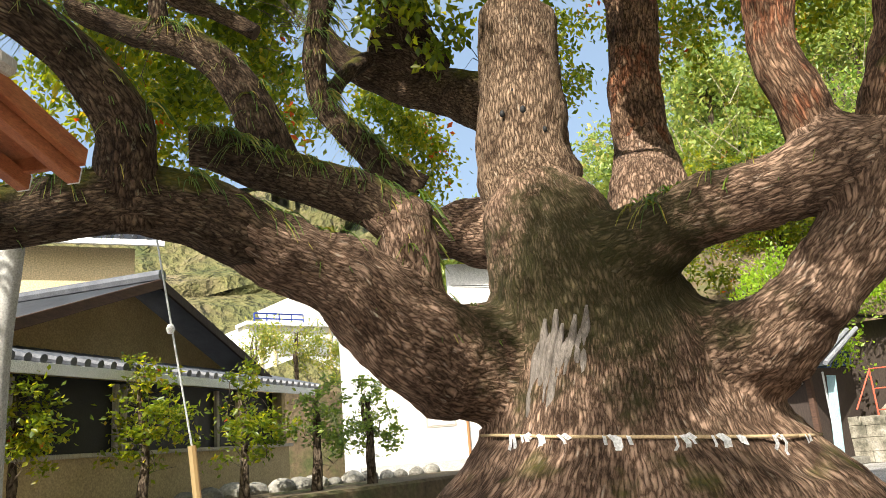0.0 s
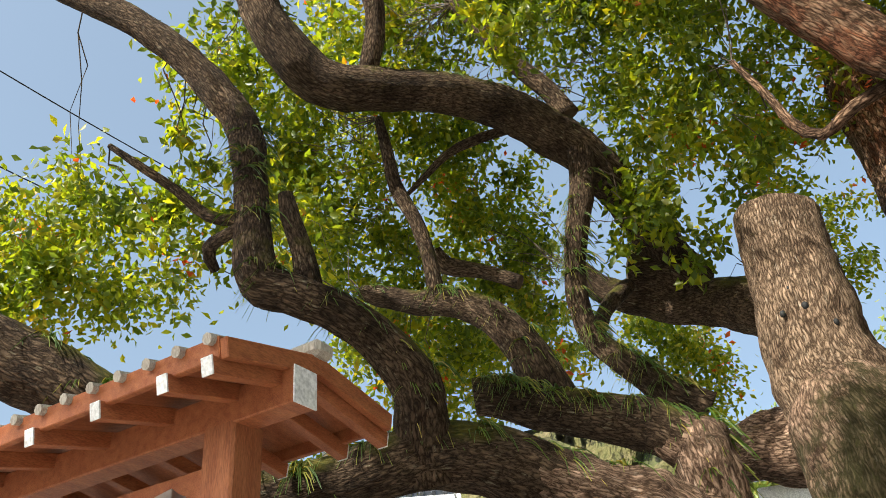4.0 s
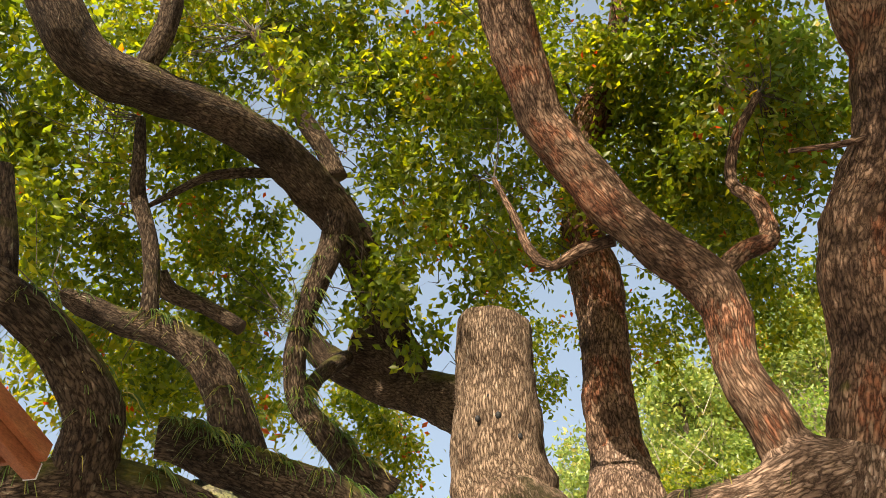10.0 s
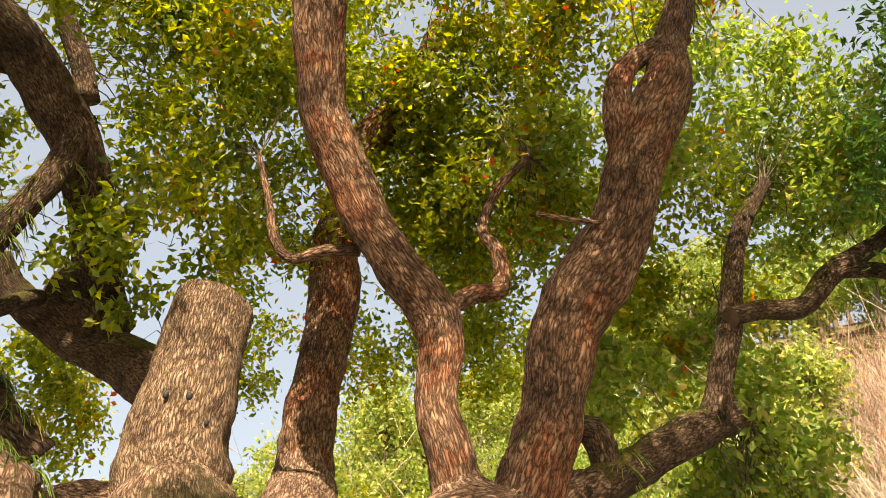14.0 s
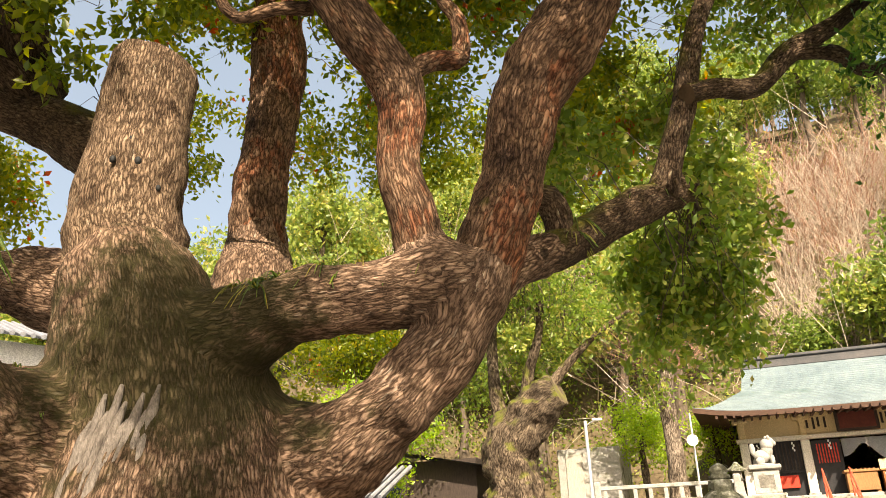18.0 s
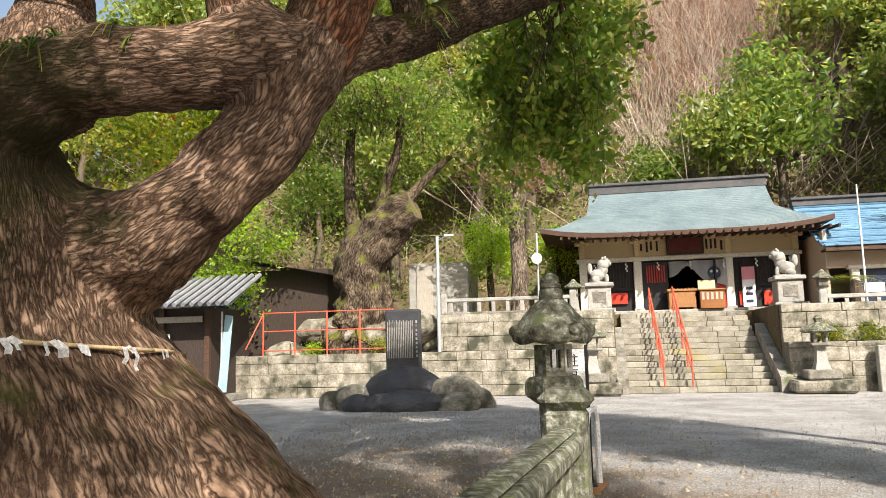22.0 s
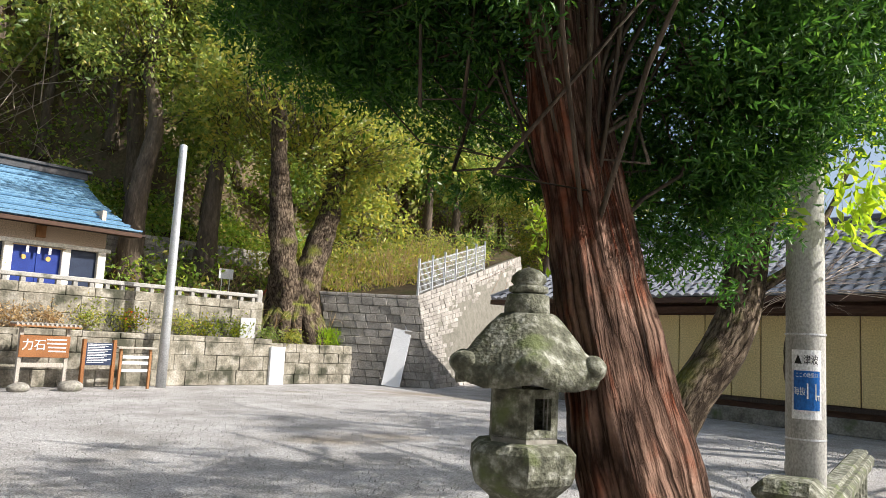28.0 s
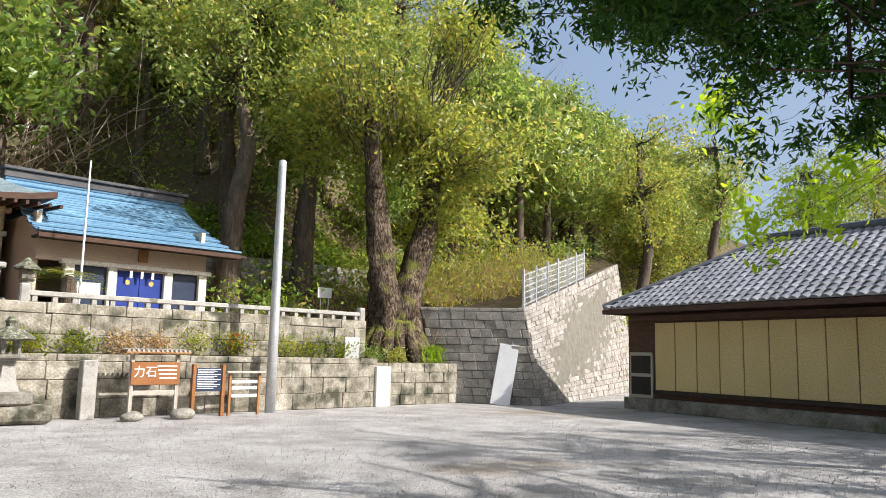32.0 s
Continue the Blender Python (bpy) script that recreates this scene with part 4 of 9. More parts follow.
part("back_wall", box(4.0, 8.62, 34.0, 34.12, TZ, 4.6, 0), M_PEACH, sb)
gb = bmesh.new()
gb.faces.new([gb.verts.new(p) for p in ((8.6, 27.9, 4.3), (8.6, 34.0, 4.6), (8.6, 31.1, 6.15))])
bmesh.ops.solidify(gb, geom=gb.faces[:], thickness=0.1)
part("gable_wall", gb, M_PEACH, sb)
for x in (4.82, 5.92, 7.47, 8.5):
    part("pillar", box(x - 0.12, x + 0.12, 27.9, 28.12, TZ, 3.66, 0.015), M_PILLAR, sb)
part("beam", box(4.6, 8.75, 27.88, 28.1, 3.6, 3.72, 0.01), M_PILLAR, sb)
for x0, x1, mt, lab in ((4.94, 5.80, M_NAVY, "dark panel window"), (6.04, 6.69, M_BLUE, "navy blue door leaf with a gold crest"), (6.70, 7.35, M_BLUE, "navy blue door leaf with a gold crest"), (7.59, 8.38, M_NAVY, "dark panel window")):
    d = part("door_leaf" if mt is M_BLUE else "window_panel", box(x0, x1, 28.02, 28.07, TZ + 0.02, 3.6, 0.008), mt, sb, lab)
    if mt is M_BLUE:
        c = spin([(0.07, 0), (0.07, 0.012)], 18)
        bmesh.ops.transform(c, matrix=pose((x0 + x1) / 2, 28.02, 3.25, 90), verts=c.verts)
        part("crest", c, surface("gold", [(0.55, 0.40, 0.12), (0.65, 0.48, 0.16)], 3, 0.4, 0.6), d)
part("paper_notice", box(5.06, 5.66, 28.0, 28.015, 2.86, 3.16, 0), M_PAPER, sb, "white paper notice")
part("name_board", box(6.58, 6.85, 27.9, 27.94, 3.82, 4.16, 0.008), M_WOOD, sb, "small wooden name board")
part("rope", rod((6.0, 27.86, 3.56), (7.4, 27.86, 3.56), 0.02), M_ROPE, sb)
for i in range(3):
    x = 6.35 + 0.3 * i
    part("paper_streamer", box(x, x + 0.07, 27.84, 27.845, 3.36, 3.55, 0), M_PAPER, sb)


# ---- the great camphor tree ----
TX, TY = -7.1, 6.0
tree = thing("camphor_tree", "giant old camphor tree with moss and ferns on its limbs", "tree", TX, TY, 0)


BOLE = [(-0.1, 2.85), (0.0, 2.62), (0.15, 2.4), (0.4, 2.16), (0.8, 1.86), (1.1, 1.66), (1.3, 1.42), (1.5, 1.24), (1.7, 1.14), (2.0, 1.03), (2.3, 0.88), (2.6, 0.66), (2.9, 0.45), (3.1, 0.25)]


def bole_r(a, z):
    """Radius of the trunk's lower mass at an angle and a height: flaring roots, folds and knots."""
    a, z = np.asarray(a, float), np.asarray(z, float)
    r = np.interp(z, [p[0] for p in BOLE], [p[1] for p in BOLE])
    flare = np.clip(1 - z / 1.35, 0, 1)
    fold = np.abs(np.sin(a * 3.5 + 0.4 + 0.5 * np.sin(a * 2 + z))) ** 0.6 - 0.6
    fold2 = np.abs(np.sin(a * 8 + 1.0 + 0.7 * np.sin(a * 3))) ** 0.6 - 0.6
    return r * (1 + 0.20 * flare**1.2 * fold + 0.09 * flare**0.7 * fold2 + 0.02 * np.sin(a * 9 + z * 0.7))


# Limbs as centre lines: x, y, z, radius.
BOUGHS = {
    "low_bough": [(-7.75, 5.28, 2.16, 0.503), (-7.75, 4.66, 2.16, 0.461), (-7.73, 4.12, 2.42, 0.407), (-7.70, 3.66, 2.79, 0.298), (-7.74, 3.18, 2.95, 0.290), (-7.71, 2.75, 3.12, 0.253), (-7.71, 2.36, 3.20, 0.229), (-7.76, 2.02, 3.20, 0.219), (-7.80, 1.70, 3.11, 0.198), (-7.87, 1.41, 3.05, 0.185), (-7.85, 0.81, 3.01, 0.182), (-7.73, -0.22, 3.64, 0.236), (-7.69, -0.57, 3.80, 0.240), (-7.63, -1.06, 4.07, 0.228), (-7.60, -1.62, 4.56, 0.199)],
    "knee_limb": [(-7.71, 4.30, 2.52, 0.238), (-7.67, 4.30, 2.92, 0.215), (-7.68, 4.23, 3.27, 0.231), (-7.85, 3.95, 3.49, 0.206), (-8.06, 3.56, 3.66, 0.185), (-8.21, 3.14, 3.80, 0.180), (-8.28, 2.85, 3.90, 0.167), (-8.33, 2.71, 3.91, 0.148)],
    "left_limb": [(-7.82, 2.14, 3.11, 0.236), (-7.64, 2.06, 3.37, 0.193), (-7.49, 2.00, 3.63, 0.172), (-7.38, 1.75, 3.88, 0.155), (-7.28, 1.43, 4.05, 0.146), (-7.30, 1.10, 4.19, 0.144), (-7.36, 0.92, 4.30, 0.154), (-7.48, 0.85, 4.85, 0.137), (-7.62, 0.80, 5.49, 0.139), (-7.78, 0.73, 6.08, 0.146), (-7.83, 0.52, 6.46, 0.142), (-7.83, 0.20, 6.86, 0.137), (-7.87, -0.28, 7.29, 0.128), (-7.98, -0.77, 7.63, 0.123), (-8.07, -1.27, 7.95, 0.111), (-8.10, -1.97, 8.48, 0.092)],
    "left_limb2": [(-7.29, 1.25, 4.19, 0.098), (-7.32, 1.20, 4.53, 0.086), (-7.34, 1.11, 4.85, 0.077), (-7.33, 1.07, 5.05, 0.058)],
    "left_limb3": [(-7.54, 0.84, 4.94, 0.051), (-7.70, 0.53, 5.06, 0.044), (-7.74, 0.26, 5.32, 0.040), (-7.76, -0.06, 5.56, 0.035), (-7.82, -0.28, 5.76, 0.024)],
    "left_limb4": [(-7.49, 0.78, 4.85, 0.041), (-7.92, 0.54, 4.92, 0.053), (-8.10, 0.60, 4.83, 0.040)],
    "middle_limb": [(-8.23, 3.36, 3.80, 0.232), (-8.25, 3.29, 4.11, 0.200), (-8.36, 3.20, 4.45, 0.175), (-8.50, 3.03, 4.76, 0.150), (-8.69, 2.79, 5.01, 0.134), (-8.95, 2.47, 5.14, 0.122), (-9.17, 2.14, 5.32, 0.109), (-9.26, 1.99, 5.42, 0.071)],
    "middle_limb2": [(-8.81, 2.63, 5.10, 0.089), (-8.71, 2.55, 5.49, 0.074), (-8.69, 2.44, 5.93, 0.076), (-8.68, 2.26, 6.33, 0.072), (-8.63, 2.18, 6.73, 0.063), (-8.63, 2.11, 7.19, 0.047)],
    "middle_limb3": [(-8.97, 3.58, 5.46, 0.079), (-9.19, 3.25, 5.71, 0.081), (-9.34, 2.93, 5.85, 0.100), (-9.28, 2.80, 6.01, 0.059)],
    "winding_branch": [(-8.16, 4.76, 3.75, 0.175), (-8.26, 4.50, 3.95, 0.150), (-8.40, 4.23, 4.29, 0.122), (-8.58, 4.04, 4.66, 0.109), (-8.61, 3.99, 5.10, 0.102), (-8.60, 4.04, 5.49, 0.105), (-8.51, 4.12, 5.93, 0.119), (-8.38, 4.21, 6.38, 0.133), (-8.32, 4.23, 6.76, 0.136)],
    "winding_branch2": [(-8.68, 4.12, 4.63, 0.069), (-8.94, 4.48, 5.18, 0.086), (-9.32, 5.04, 5.72, 0.094)],
    "arching_limb": [(-9.31, 5.95, 5.81, 0.266), (-9.14, 5.55, 6.08, 0.260), (-8.80, 5.04, 6.45, 0.239), (-8.55, 4.53, 6.79, 0.246), (-8.47, 4.06, 7.10, 0.250), (-8.36, 3.38, 7.34, 0.240), (-8.31, 2.71, 7.36, 0.223), (-8.28, 2.11, 7.27, 0.217), (-8.27, 1.67, 7.22, 0.237), (-8.23, 1.34, 7.30, 0.231), (-8.12, 1.06, 7.55, 0.217), (-8.05, 0.84, 7.88, 0.211), (-7.98, 0.64, 8.45, 0.203), (-7.84, 0.29, 9.27, 0.184)],
    "arching_limb2": [(-8.31, 4.19, 7.27, 0.123), (-8.32, 3.99, 7.66, 0.113), (-8.36, 3.65, 8.08, 0.103), (-8.39, 3.37, 8.57, 0.093), (-8.42, 3.07, 9.04, 0.075)],
    "arching_limb3": [(-8.20, 1.92, 7.35, 0.114), (-7.93, 1.97, 7.85, 0.111), (-7.76, 1.86, 8.26, 0.108), (-7.72, 1.57, 8.58, 0.098), (-7.69, 1.32, 8.87, 0.088), (-7.67, 1.06, 9.38, 0.072)],
    "arching_limb4": [(-8.57, 3.55, 7.20, 0.061), (-8.64, 3.13, 7.02, 0.059), (-8.73, 2.86, 6.87, 0.047), (-8.87, 2.62, 6.63, 0.035), (-9.03, 2.46, 6.50, 0.023)],
    "sawn_limb": [(-7.80, 6.09, 4.69, 0.310), (-8.25, 5.96, 4.92, 0.322), (-8.84, 5.87, 5.29, 0.261), (-9.29, 5.66, 5.51, 0.238), (-9.63, 5.35, 5.75, 0.197), (-9.91, 5.06, 6.04, 0.168), (-9.96, 4.86, 6.34, 0.136)],
    "sawn_limb2": [(-9.10, 5.79, 5.67, 0.257), (-9.27, 5.53, 5.92, 0.280), (-9.49, 5.30, 6.03, 0.269)],
    "stump_limb": [(-7.34, 5.64, 2.49, 0.584), (-7.46, 5.63, 2.92, 0.547), (-7.53, 5.63, 3.36, 0.497), (-7.66, 5.69, 3.79, 0.456), (-7.68, 5.69, 4.19, 0.426), (-7.66, 5.70, 4.59, 0.407), (-7.66, 5.73, 5.02, 0.384), (-7.66, 5.76, 5.40, 0.388), (-7.64, 5.78, 5.60, 0.393)],
    "rear_stem": [(-7.19, 6.75, 3.27, 0.427), (-7.32, 6.99, 3.80, 0.390), (-7.58, 7.44, 4.24, 0.335), (-7.71, 7.58, 4.88, 0.311), (-7.80, 7.76, 5.67, 0.292), (-7.82, 7.94, 6.46, 0.300), (-7.79, 7.94, 7.06, 0.338), (-7.80, 7.87, 7.68, 0.303), (-7.76, 7.79, 8.30, 0.218), (-7.58, 7.77, 8.92, 0.248), (-7.24, 7.82, 9.52, 0.287), (-6.96, 7.94, 10.00, 0.253), (-6.66, 7.96, 10.66, 0.174), (-6.24, 7.94, 11.63, 0.137)],
    "crossing_limb": [(-4.97, 5.99, 3.13, 0.255), (-5.08, 5.92, 3.34, 0.206), (-5.14, 5.85, 3.68, 0.174), (-5.22, 5.81, 4.04, 0.166), (-5.26, 5.94, 4.78, 0.206), (-5.50, 5.74, 5.26, 0.207), (-5.72, 5.49, 5.73, 0.209), (-5.85, 5.24, 6.20, 0.210), (-5.94, 4.97, 6.66, 0.216), (-5.85, 4.71, 7.05, 0.219), (-5.77, 4.49, 7.49, 0.241), (-5.63, 4.31, 8.03, 0.240), (-5.48, 4.16, 8.87, 0.228), (-5.44, 3.86, 9.90, 0.197)],
    "crossing_limb2": [(-5.91, 5.64, 5.59, 0.059), (-6.21, 5.54, 5.62, 0.055), (-6.59, 5.53, 5.64, 0.051), (-6.76, 5.45, 5.92, 0.048), (-6.81, 5.37, 6.29, 0.038), (-6.90, 5.22, 6.81, 0.028)],
    "crossing_limb3": [(-5.23, 6.05, 5.02, 0.080), (-5.13, 6.31, 5.28, 0.089), (-5.00, 6.70, 5.54, 0.089), (-5.02, 6.75, 6.00, 0.076), (-5.19, 6.78, 6.37, 0.062), (-5.02, 6.84, 6.87, 0.053), (-4.72, 7.04, 7.38, 0.043)],
    "bridge_limb": [(-7.08, 5.80, 2.86, 0.400), (-6.50, 5.71, 2.95, 0.330), (-6.02, 5.65, 3.00, 0.275), (-5.66, 5.67, 3.02, 0.255), (-5.32, 5.78, 3.06, 0.250), (-4.99, 5.93, 3.15, 0.260), (-4.85, 6.02, 3.20, 0.220)],
    "right_limb": [(-6.49, 6.28, 1.92, 0.460), (-5.76, 6.02, 2.05, 0.345), (-5.27, 5.90, 2.31, 0.280), (-4.95, 5.97, 2.66, 0.245), (-4.81, 6.09, 3.01, 0.255), (-4.70, 6.21, 3.38, 0.264), (-4.55, 6.49, 4.07, 0.261), (-4.43, 6.57, 4.68, 0.297), (-4.26, 6.62, 5.10, 0.330), (-4.02, 6.68, 5.46, 0.320), (-3.77, 6.68, 5.87, 0.283), (-3.60, 6.68, 6.40, 0.279), (-3.37, 6.68, 6.88, 0.290), (-3.11, 6.74, 7.42, 0.258), (-2.98, 6.89, 8.11, 0.189), (-2.66, 6.94, 9.12, 0.151)],
    "right_limb2": [(-3.60, 6.64, 6.59, 0.147), (-3.60, 6.52, 7.02, 0.139), (-3.47, 6.52, 7.59, 0.129), (-3.13, 6.70, 8.00, 0.104), (-2.80, 7.00, 8.29, 0.077)],
    "right_limb3": [(-3.72, 6.53, 5.75, 0.035), (-4.04, 6.25, 5.69, 0.029), (-4.33, 5.94, 5.66, 0.019)],
    "stub_limb": [(-4.76, 6.26, 3.19, 0.204), (-4.56, 6.67, 3.44, 0.179), (-4.33, 7.16, 3.72, 0.179), (-4.02, 7.72, 4.08, 0.180), (-3.65, 8.26, 4.46, 0.184), (-3.37, 8.61, 4.68, 0.176), (-3.24, 8.73, 4.78, 0.131)],
    "stub_limb2": [(-3.54, 8.34, 4.53, 0.158), (-3.44, 8.35, 4.76, 0.137), (-3.32, 8.31, 5.08, 0.127), (-3.17, 8.40, 5.53, 0.126), (-3.05, 8.53, 6.10, 0.113), (-2.83, 8.73, 6.86, 0.101), (-2.41, 8.90, 7.58, 0.079)],
    "stub_limb3": [(-4.33, 7.14, 3.78, 0.118), (-4.34, 7.16, 3.99, 0.134), (-4.41, 7.07, 4.15, 0.124), (-4.52, 6.93, 4.14, 0.085)],
    "stub_limb4": [(-3.13, 8.20, 5.52, 0.107), (-2.84, 8.46, 5.67, 0.104), (-2.43, 8.82, 5.80, 0.109), (-2.03, 9.09, 6.27, 0.122), (-1.45, 9.34, 6.67, 0.093), (-0.82, 9.48, 7.16, 0.075), (-0.28, 9.71, 7.50, 0.055)],
    "stub_limb5": [(-1.98, 9.09, 6.26, 0.081), (-1.54, 9.35, 6.30, 0.084), (-1.18, 9.78, 6.23, 0.073), (-0.78, 10.01, 6.50, 0.053)],
    "back_stub": [(-7.75, 6.05, 3.30, 0.450), (-8.25, 5.95, 3.52, 0.360), (-8.75, 5.80, 3.66, 0.340), (-9.10, 5.60, 3.68, 0.300)],
}
BOUGH_MAT = {"low_bough": M_BARKLIMB, "knee_limb": M_BARKLIMB, "left_limb": M_BARKLIMB, "middle_limb": M_BARKLIMB, "winding_branch": M_BARKLIMB, "arching_limb": M_BARKLIMB, "sawn_limb": M_BARKLIMB, "stump_limb": M_BARKLIT, "rear_stem": M_BARKUP, "crossing_limb": M_BARKUP, "bridge_limb": M_BARKLIMB, "right_limb": M_BARKUP, "stub_limb": M_BARKLIMB}
bough_lines = {nm: smooth_line(nodes, 0.15) for nm, nodes in BOUGHS.items()}
# how many nodes of each bough grow into the one body of the trunk
JOINED = {"low_bough": 6, "knee_limb": 4, "stump_limb": 4, "rear_stem": 4, "bridge_limb": 7, "right_limb": 6, "crossing_limb": 3, "stub_limb": 3, "sawn_limb": 2, "back_stub": 4, "left_limb": 2}
CHAINS = [[(-7.2, 5.9, 1.0, 0.9), (-7.22, 5.88, 2.0, 0.88), (-7.3, 5.78, 2.7, 0.74), (-7.42, 5.70, 3.2, 0.56)]] + [BOUGHS[nm][:k] for nm, k in JOINED.items()]
CHAINS = [np.array(c) - np.array([TX, TY, 0, 0]) for c in CHAINS]
for c in CHAINS[1:]:
    # the skin slips under the limb that goes on from it
    c[-1, 3] *= 0.80


def chain_field(pts, chain):
    """Distance to a chain of tapering limbs, with the place along it and the segment met."""
    best, along, seg = np.full(len(pts), 1e9), np.zeros(len(pts)), np.zeros(len(pts), int)
    run = 0.0
    for i, (a, b) in enumerate(zip(chain, chain[1:])):
        ab = b[:3] - a[:3]
        ln = np.linalg.norm(ab)
        t = np.clip((pts - a[:3]) @ ab / ln**2, 0, 1)
        d = np.linalg.norm(pts - a[:3] - t[:, None] * ab, axis=1) - (a[3] + t * (b[3] - a[3]))
        m = d < best
        free = (pts - a[:3]) @ ab / ln
        best[m], along[m], seg[m] = d[m], run + free[m], i
        run += ln
    return best, along, seg


def lower_field(pts):
    """Signed distance, roughly, to the flaring lower mass."""
    rho, a = np.hypot(pts[:, 0], pts[:, 1]), np.arctan2(pts[:, 1], pts[:, 0])
    d = (rho - bole_r(a, np.clip(pts[:, 2], -0.1, 3.1))) * 0.75
    return np.maximum(d, (pts[:, 2] - 2.95) * 0.7)


def trunk_field(pts, k=0.05):
    ds = np.stack([lower_field(pts)] + [chain_field(pts, c)[0] for c in CHAINS])
    low = ds.min(0)
    return low - k * np.log(np.exp(-(ds - low) / k).sum(0))


def trunk_radius(a, z):
    """How far out the trunk's skin lies at an angle and a height."""
    r = np.linspace(0.6, 3.2, 261)
    f = trunk_field(np.stack([r * math.cos(a), r * math.sin(a), np.full(261, z)], 1))
    return float(r[np.argmax(f > 0)])


def trunk_mesh():
    """Roots, bole and the feet of the limbs grown into one body, with folds and knots in its skin."""
    rough = bmesh.new()
    n, zs = 96, np.linspace(-0.1, 2.9, 40)
    rings = [[rough.verts.new((float(bole_r(a, z)) * math.cos(a), float(bole_r(a, z)) * math.sin(a), z)) for a in np.linspace(0, 2 * math.pi, n, endpoint=False)] for z in zs]
    for p, q in zip(rings, rings[1:]):
        for i in range(n):
            rough.faces.new((p[i], p[(i + 1) % n], q[(i + 1) % n], q[i]))
    rough.faces.new(rings[0][::-1]), rough.faces.new(rings[-1])
    for c in CHAINS:
        rough.from_mesh(tube("t", [tuple(q) for q in c], M_BARK, 18, 0.1, 0, 0))
    me = bpy.data.meshes.new("rough")
    rough.to_mesh(me)
    tmp = new("rough", me)
    rm = tmp.modifiers.new("skin", "REMESH")
    rm.mode, rm.voxel_size = "VOXEL", 0.034
    me = bpy.data.meshes.new_from_object(tmp.evaluated_get(bpy.context.evaluated_depsgraph_get()))
    bpy.data.objects.remove(tmp)
    p = np.zeros(len(me.vertices) * 3)
    me.vertices.foreach_get("co", p)
    p = p.reshape(-1, 3)
    for k in range(3):
        f = trunk_field(p)
        g = np.stack([trunk_field(p + e) - f for e in np.eye(3) * 0.01], 1)
        g /= np.linalg.norm(g, axis=1, keepdims=True) + 1e-9
        p -= g * np.clip(f, -0.12, 0.12)[:, None]
    for i in range(len(p)):
        v = Vector(p[i])
        a = math.atan2(v.y, v.x)
        low = max(0.0, 1 - v.z / 1.6)
        p[i] += g[i] * (0.05 * noise.noise(v * 1.7) + 0.035 * noise.noise(v * 4.3) + 0.017 * noise.noise(v * 10) + low * 0.05 * noise.noise(Vector((math.cos(a) * 9, math.sin(a) * 9, v.z * 1.2))) + 0.013 * noise.noise(Vector((math.cos(a) * 17, math.sin(a) * 17, v.z * 1.5))))
    me.vertices.foreach_set("co", p.ravel())
    # bark runs with the limb that each face belongs to
    nl = len(me.loops)
    lv, lt = np.zeros(nl, int), np.zeros(len(me.polygons), int)
    me.loops.foreach_get("vertex_index", lv)
    me.polygons.foreach_get("loop_total", lt)
    face = np.repeat(np.arange(len(lt)), lt)
    mid = np.zeros((len(lt), 3))
    np.add.at(mid, face, p[lv])
    mid /= lt[:, None]
    own = np.argmin(np.stack([lower_field(mid)] + [chain_field(mid, c)[0] for c in CHAINS]), 0)
    uv = np.zeros((nl, 2))
    corner = p[lv]

    def turn(q, o, e1, e2):
        return np.arctan2((q - o) @ e2, (q - o) @ e1)

    for c in range(len(CHAINS) + 1):
        sel = own[face] == c
        if c == 0:
            o, e1, e2, rad = np.zeros(3), np.array([1.0, 0, 0]), np.array([0, 1.0, 0]), 1.35
            uv[sel, 1] = corner[sel, 2] * 1.1 + 0.25 * np.hypot(corner[sel, 0], corner[sel, 1])
            tc, tf = turn(corner[sel], o, e1, e2), turn(mid[face[sel]], o, e1, e2)
            uv[sel, 0] = (tf + (tc - tf + math.pi) % (2 * math.pi) - math.pi) * rad
            continue
        ch = CHAINS[c - 1]
        rad = float(ch[:, 3].mean())
        _, along, _ = chain_field(corner[sel], ch)
        _, _, sg = chain_field(mid[face[sel]], ch)
        uv[sel, 1] = along + c * 3.1
        u = np.zeros(sel.sum())
        for i in range(len(ch) - 1):
            d = ch[i + 1, :3] - ch[i, :3]
            d /= np.linalg.norm(d)
            e1 = np.cross(d, [0.31, 0.83, 0.46])
            e1 /= np.linalg.norm(e1)
            e2 = np.cross(d, e1)
            w = sg == i
            tc, tf = turn(corner[sel][w], ch[i, :3], e1, e2), turn(mid[face[sel][w]], ch[i, :3], e1, e2)
            u[w] = (tf + (tc - tf + math.pi) % (2 * math.pi) - math.pi) * rad
        uv[sel, 0] = u
    me.uv_layers.new(name="along").data.foreach_set("uv", uv.ravel())
    me.polygons.foreach_set("use_smooth", [True] * len(me.polygons))
    me.materials.clear()
    me.materials.append(M_BARK)
    return me


part("trunk", trunk_mesh(), None, tree, "massive furrowed trunk with flaring roots")
for i, (nm, nodes) in enumerate(BOUGHS.items()):
    base = nm.rstrip("0123456789")
    k = max(0, JOINED.get(nm, 0) - 2)
    if nm in ("bridge_limb", "back_stub"):
        continue
    big = max(q[3] for q in nodes) > 0.12
    local = [(q[0] - TX, q[1] - TY, q[2], q[3] * (0.86 if k and j == 0 else 1.0)) for j, q in enumerate(nodes[k:])]
    part(base, tube(base, local, BOUGH_MAT.get(base, M_BARKLIMB), 28 if big else 10, 0.07 if big else 0.12, 0.12 if big else 0.10, 0.05 if big else 0.0, 3.0, i * 3.7), None, tree, {"stump_limb": "upright limb sawn off at the top", "sawn_limb": "dark limb with a pale sawn end"}.get(base, ""))


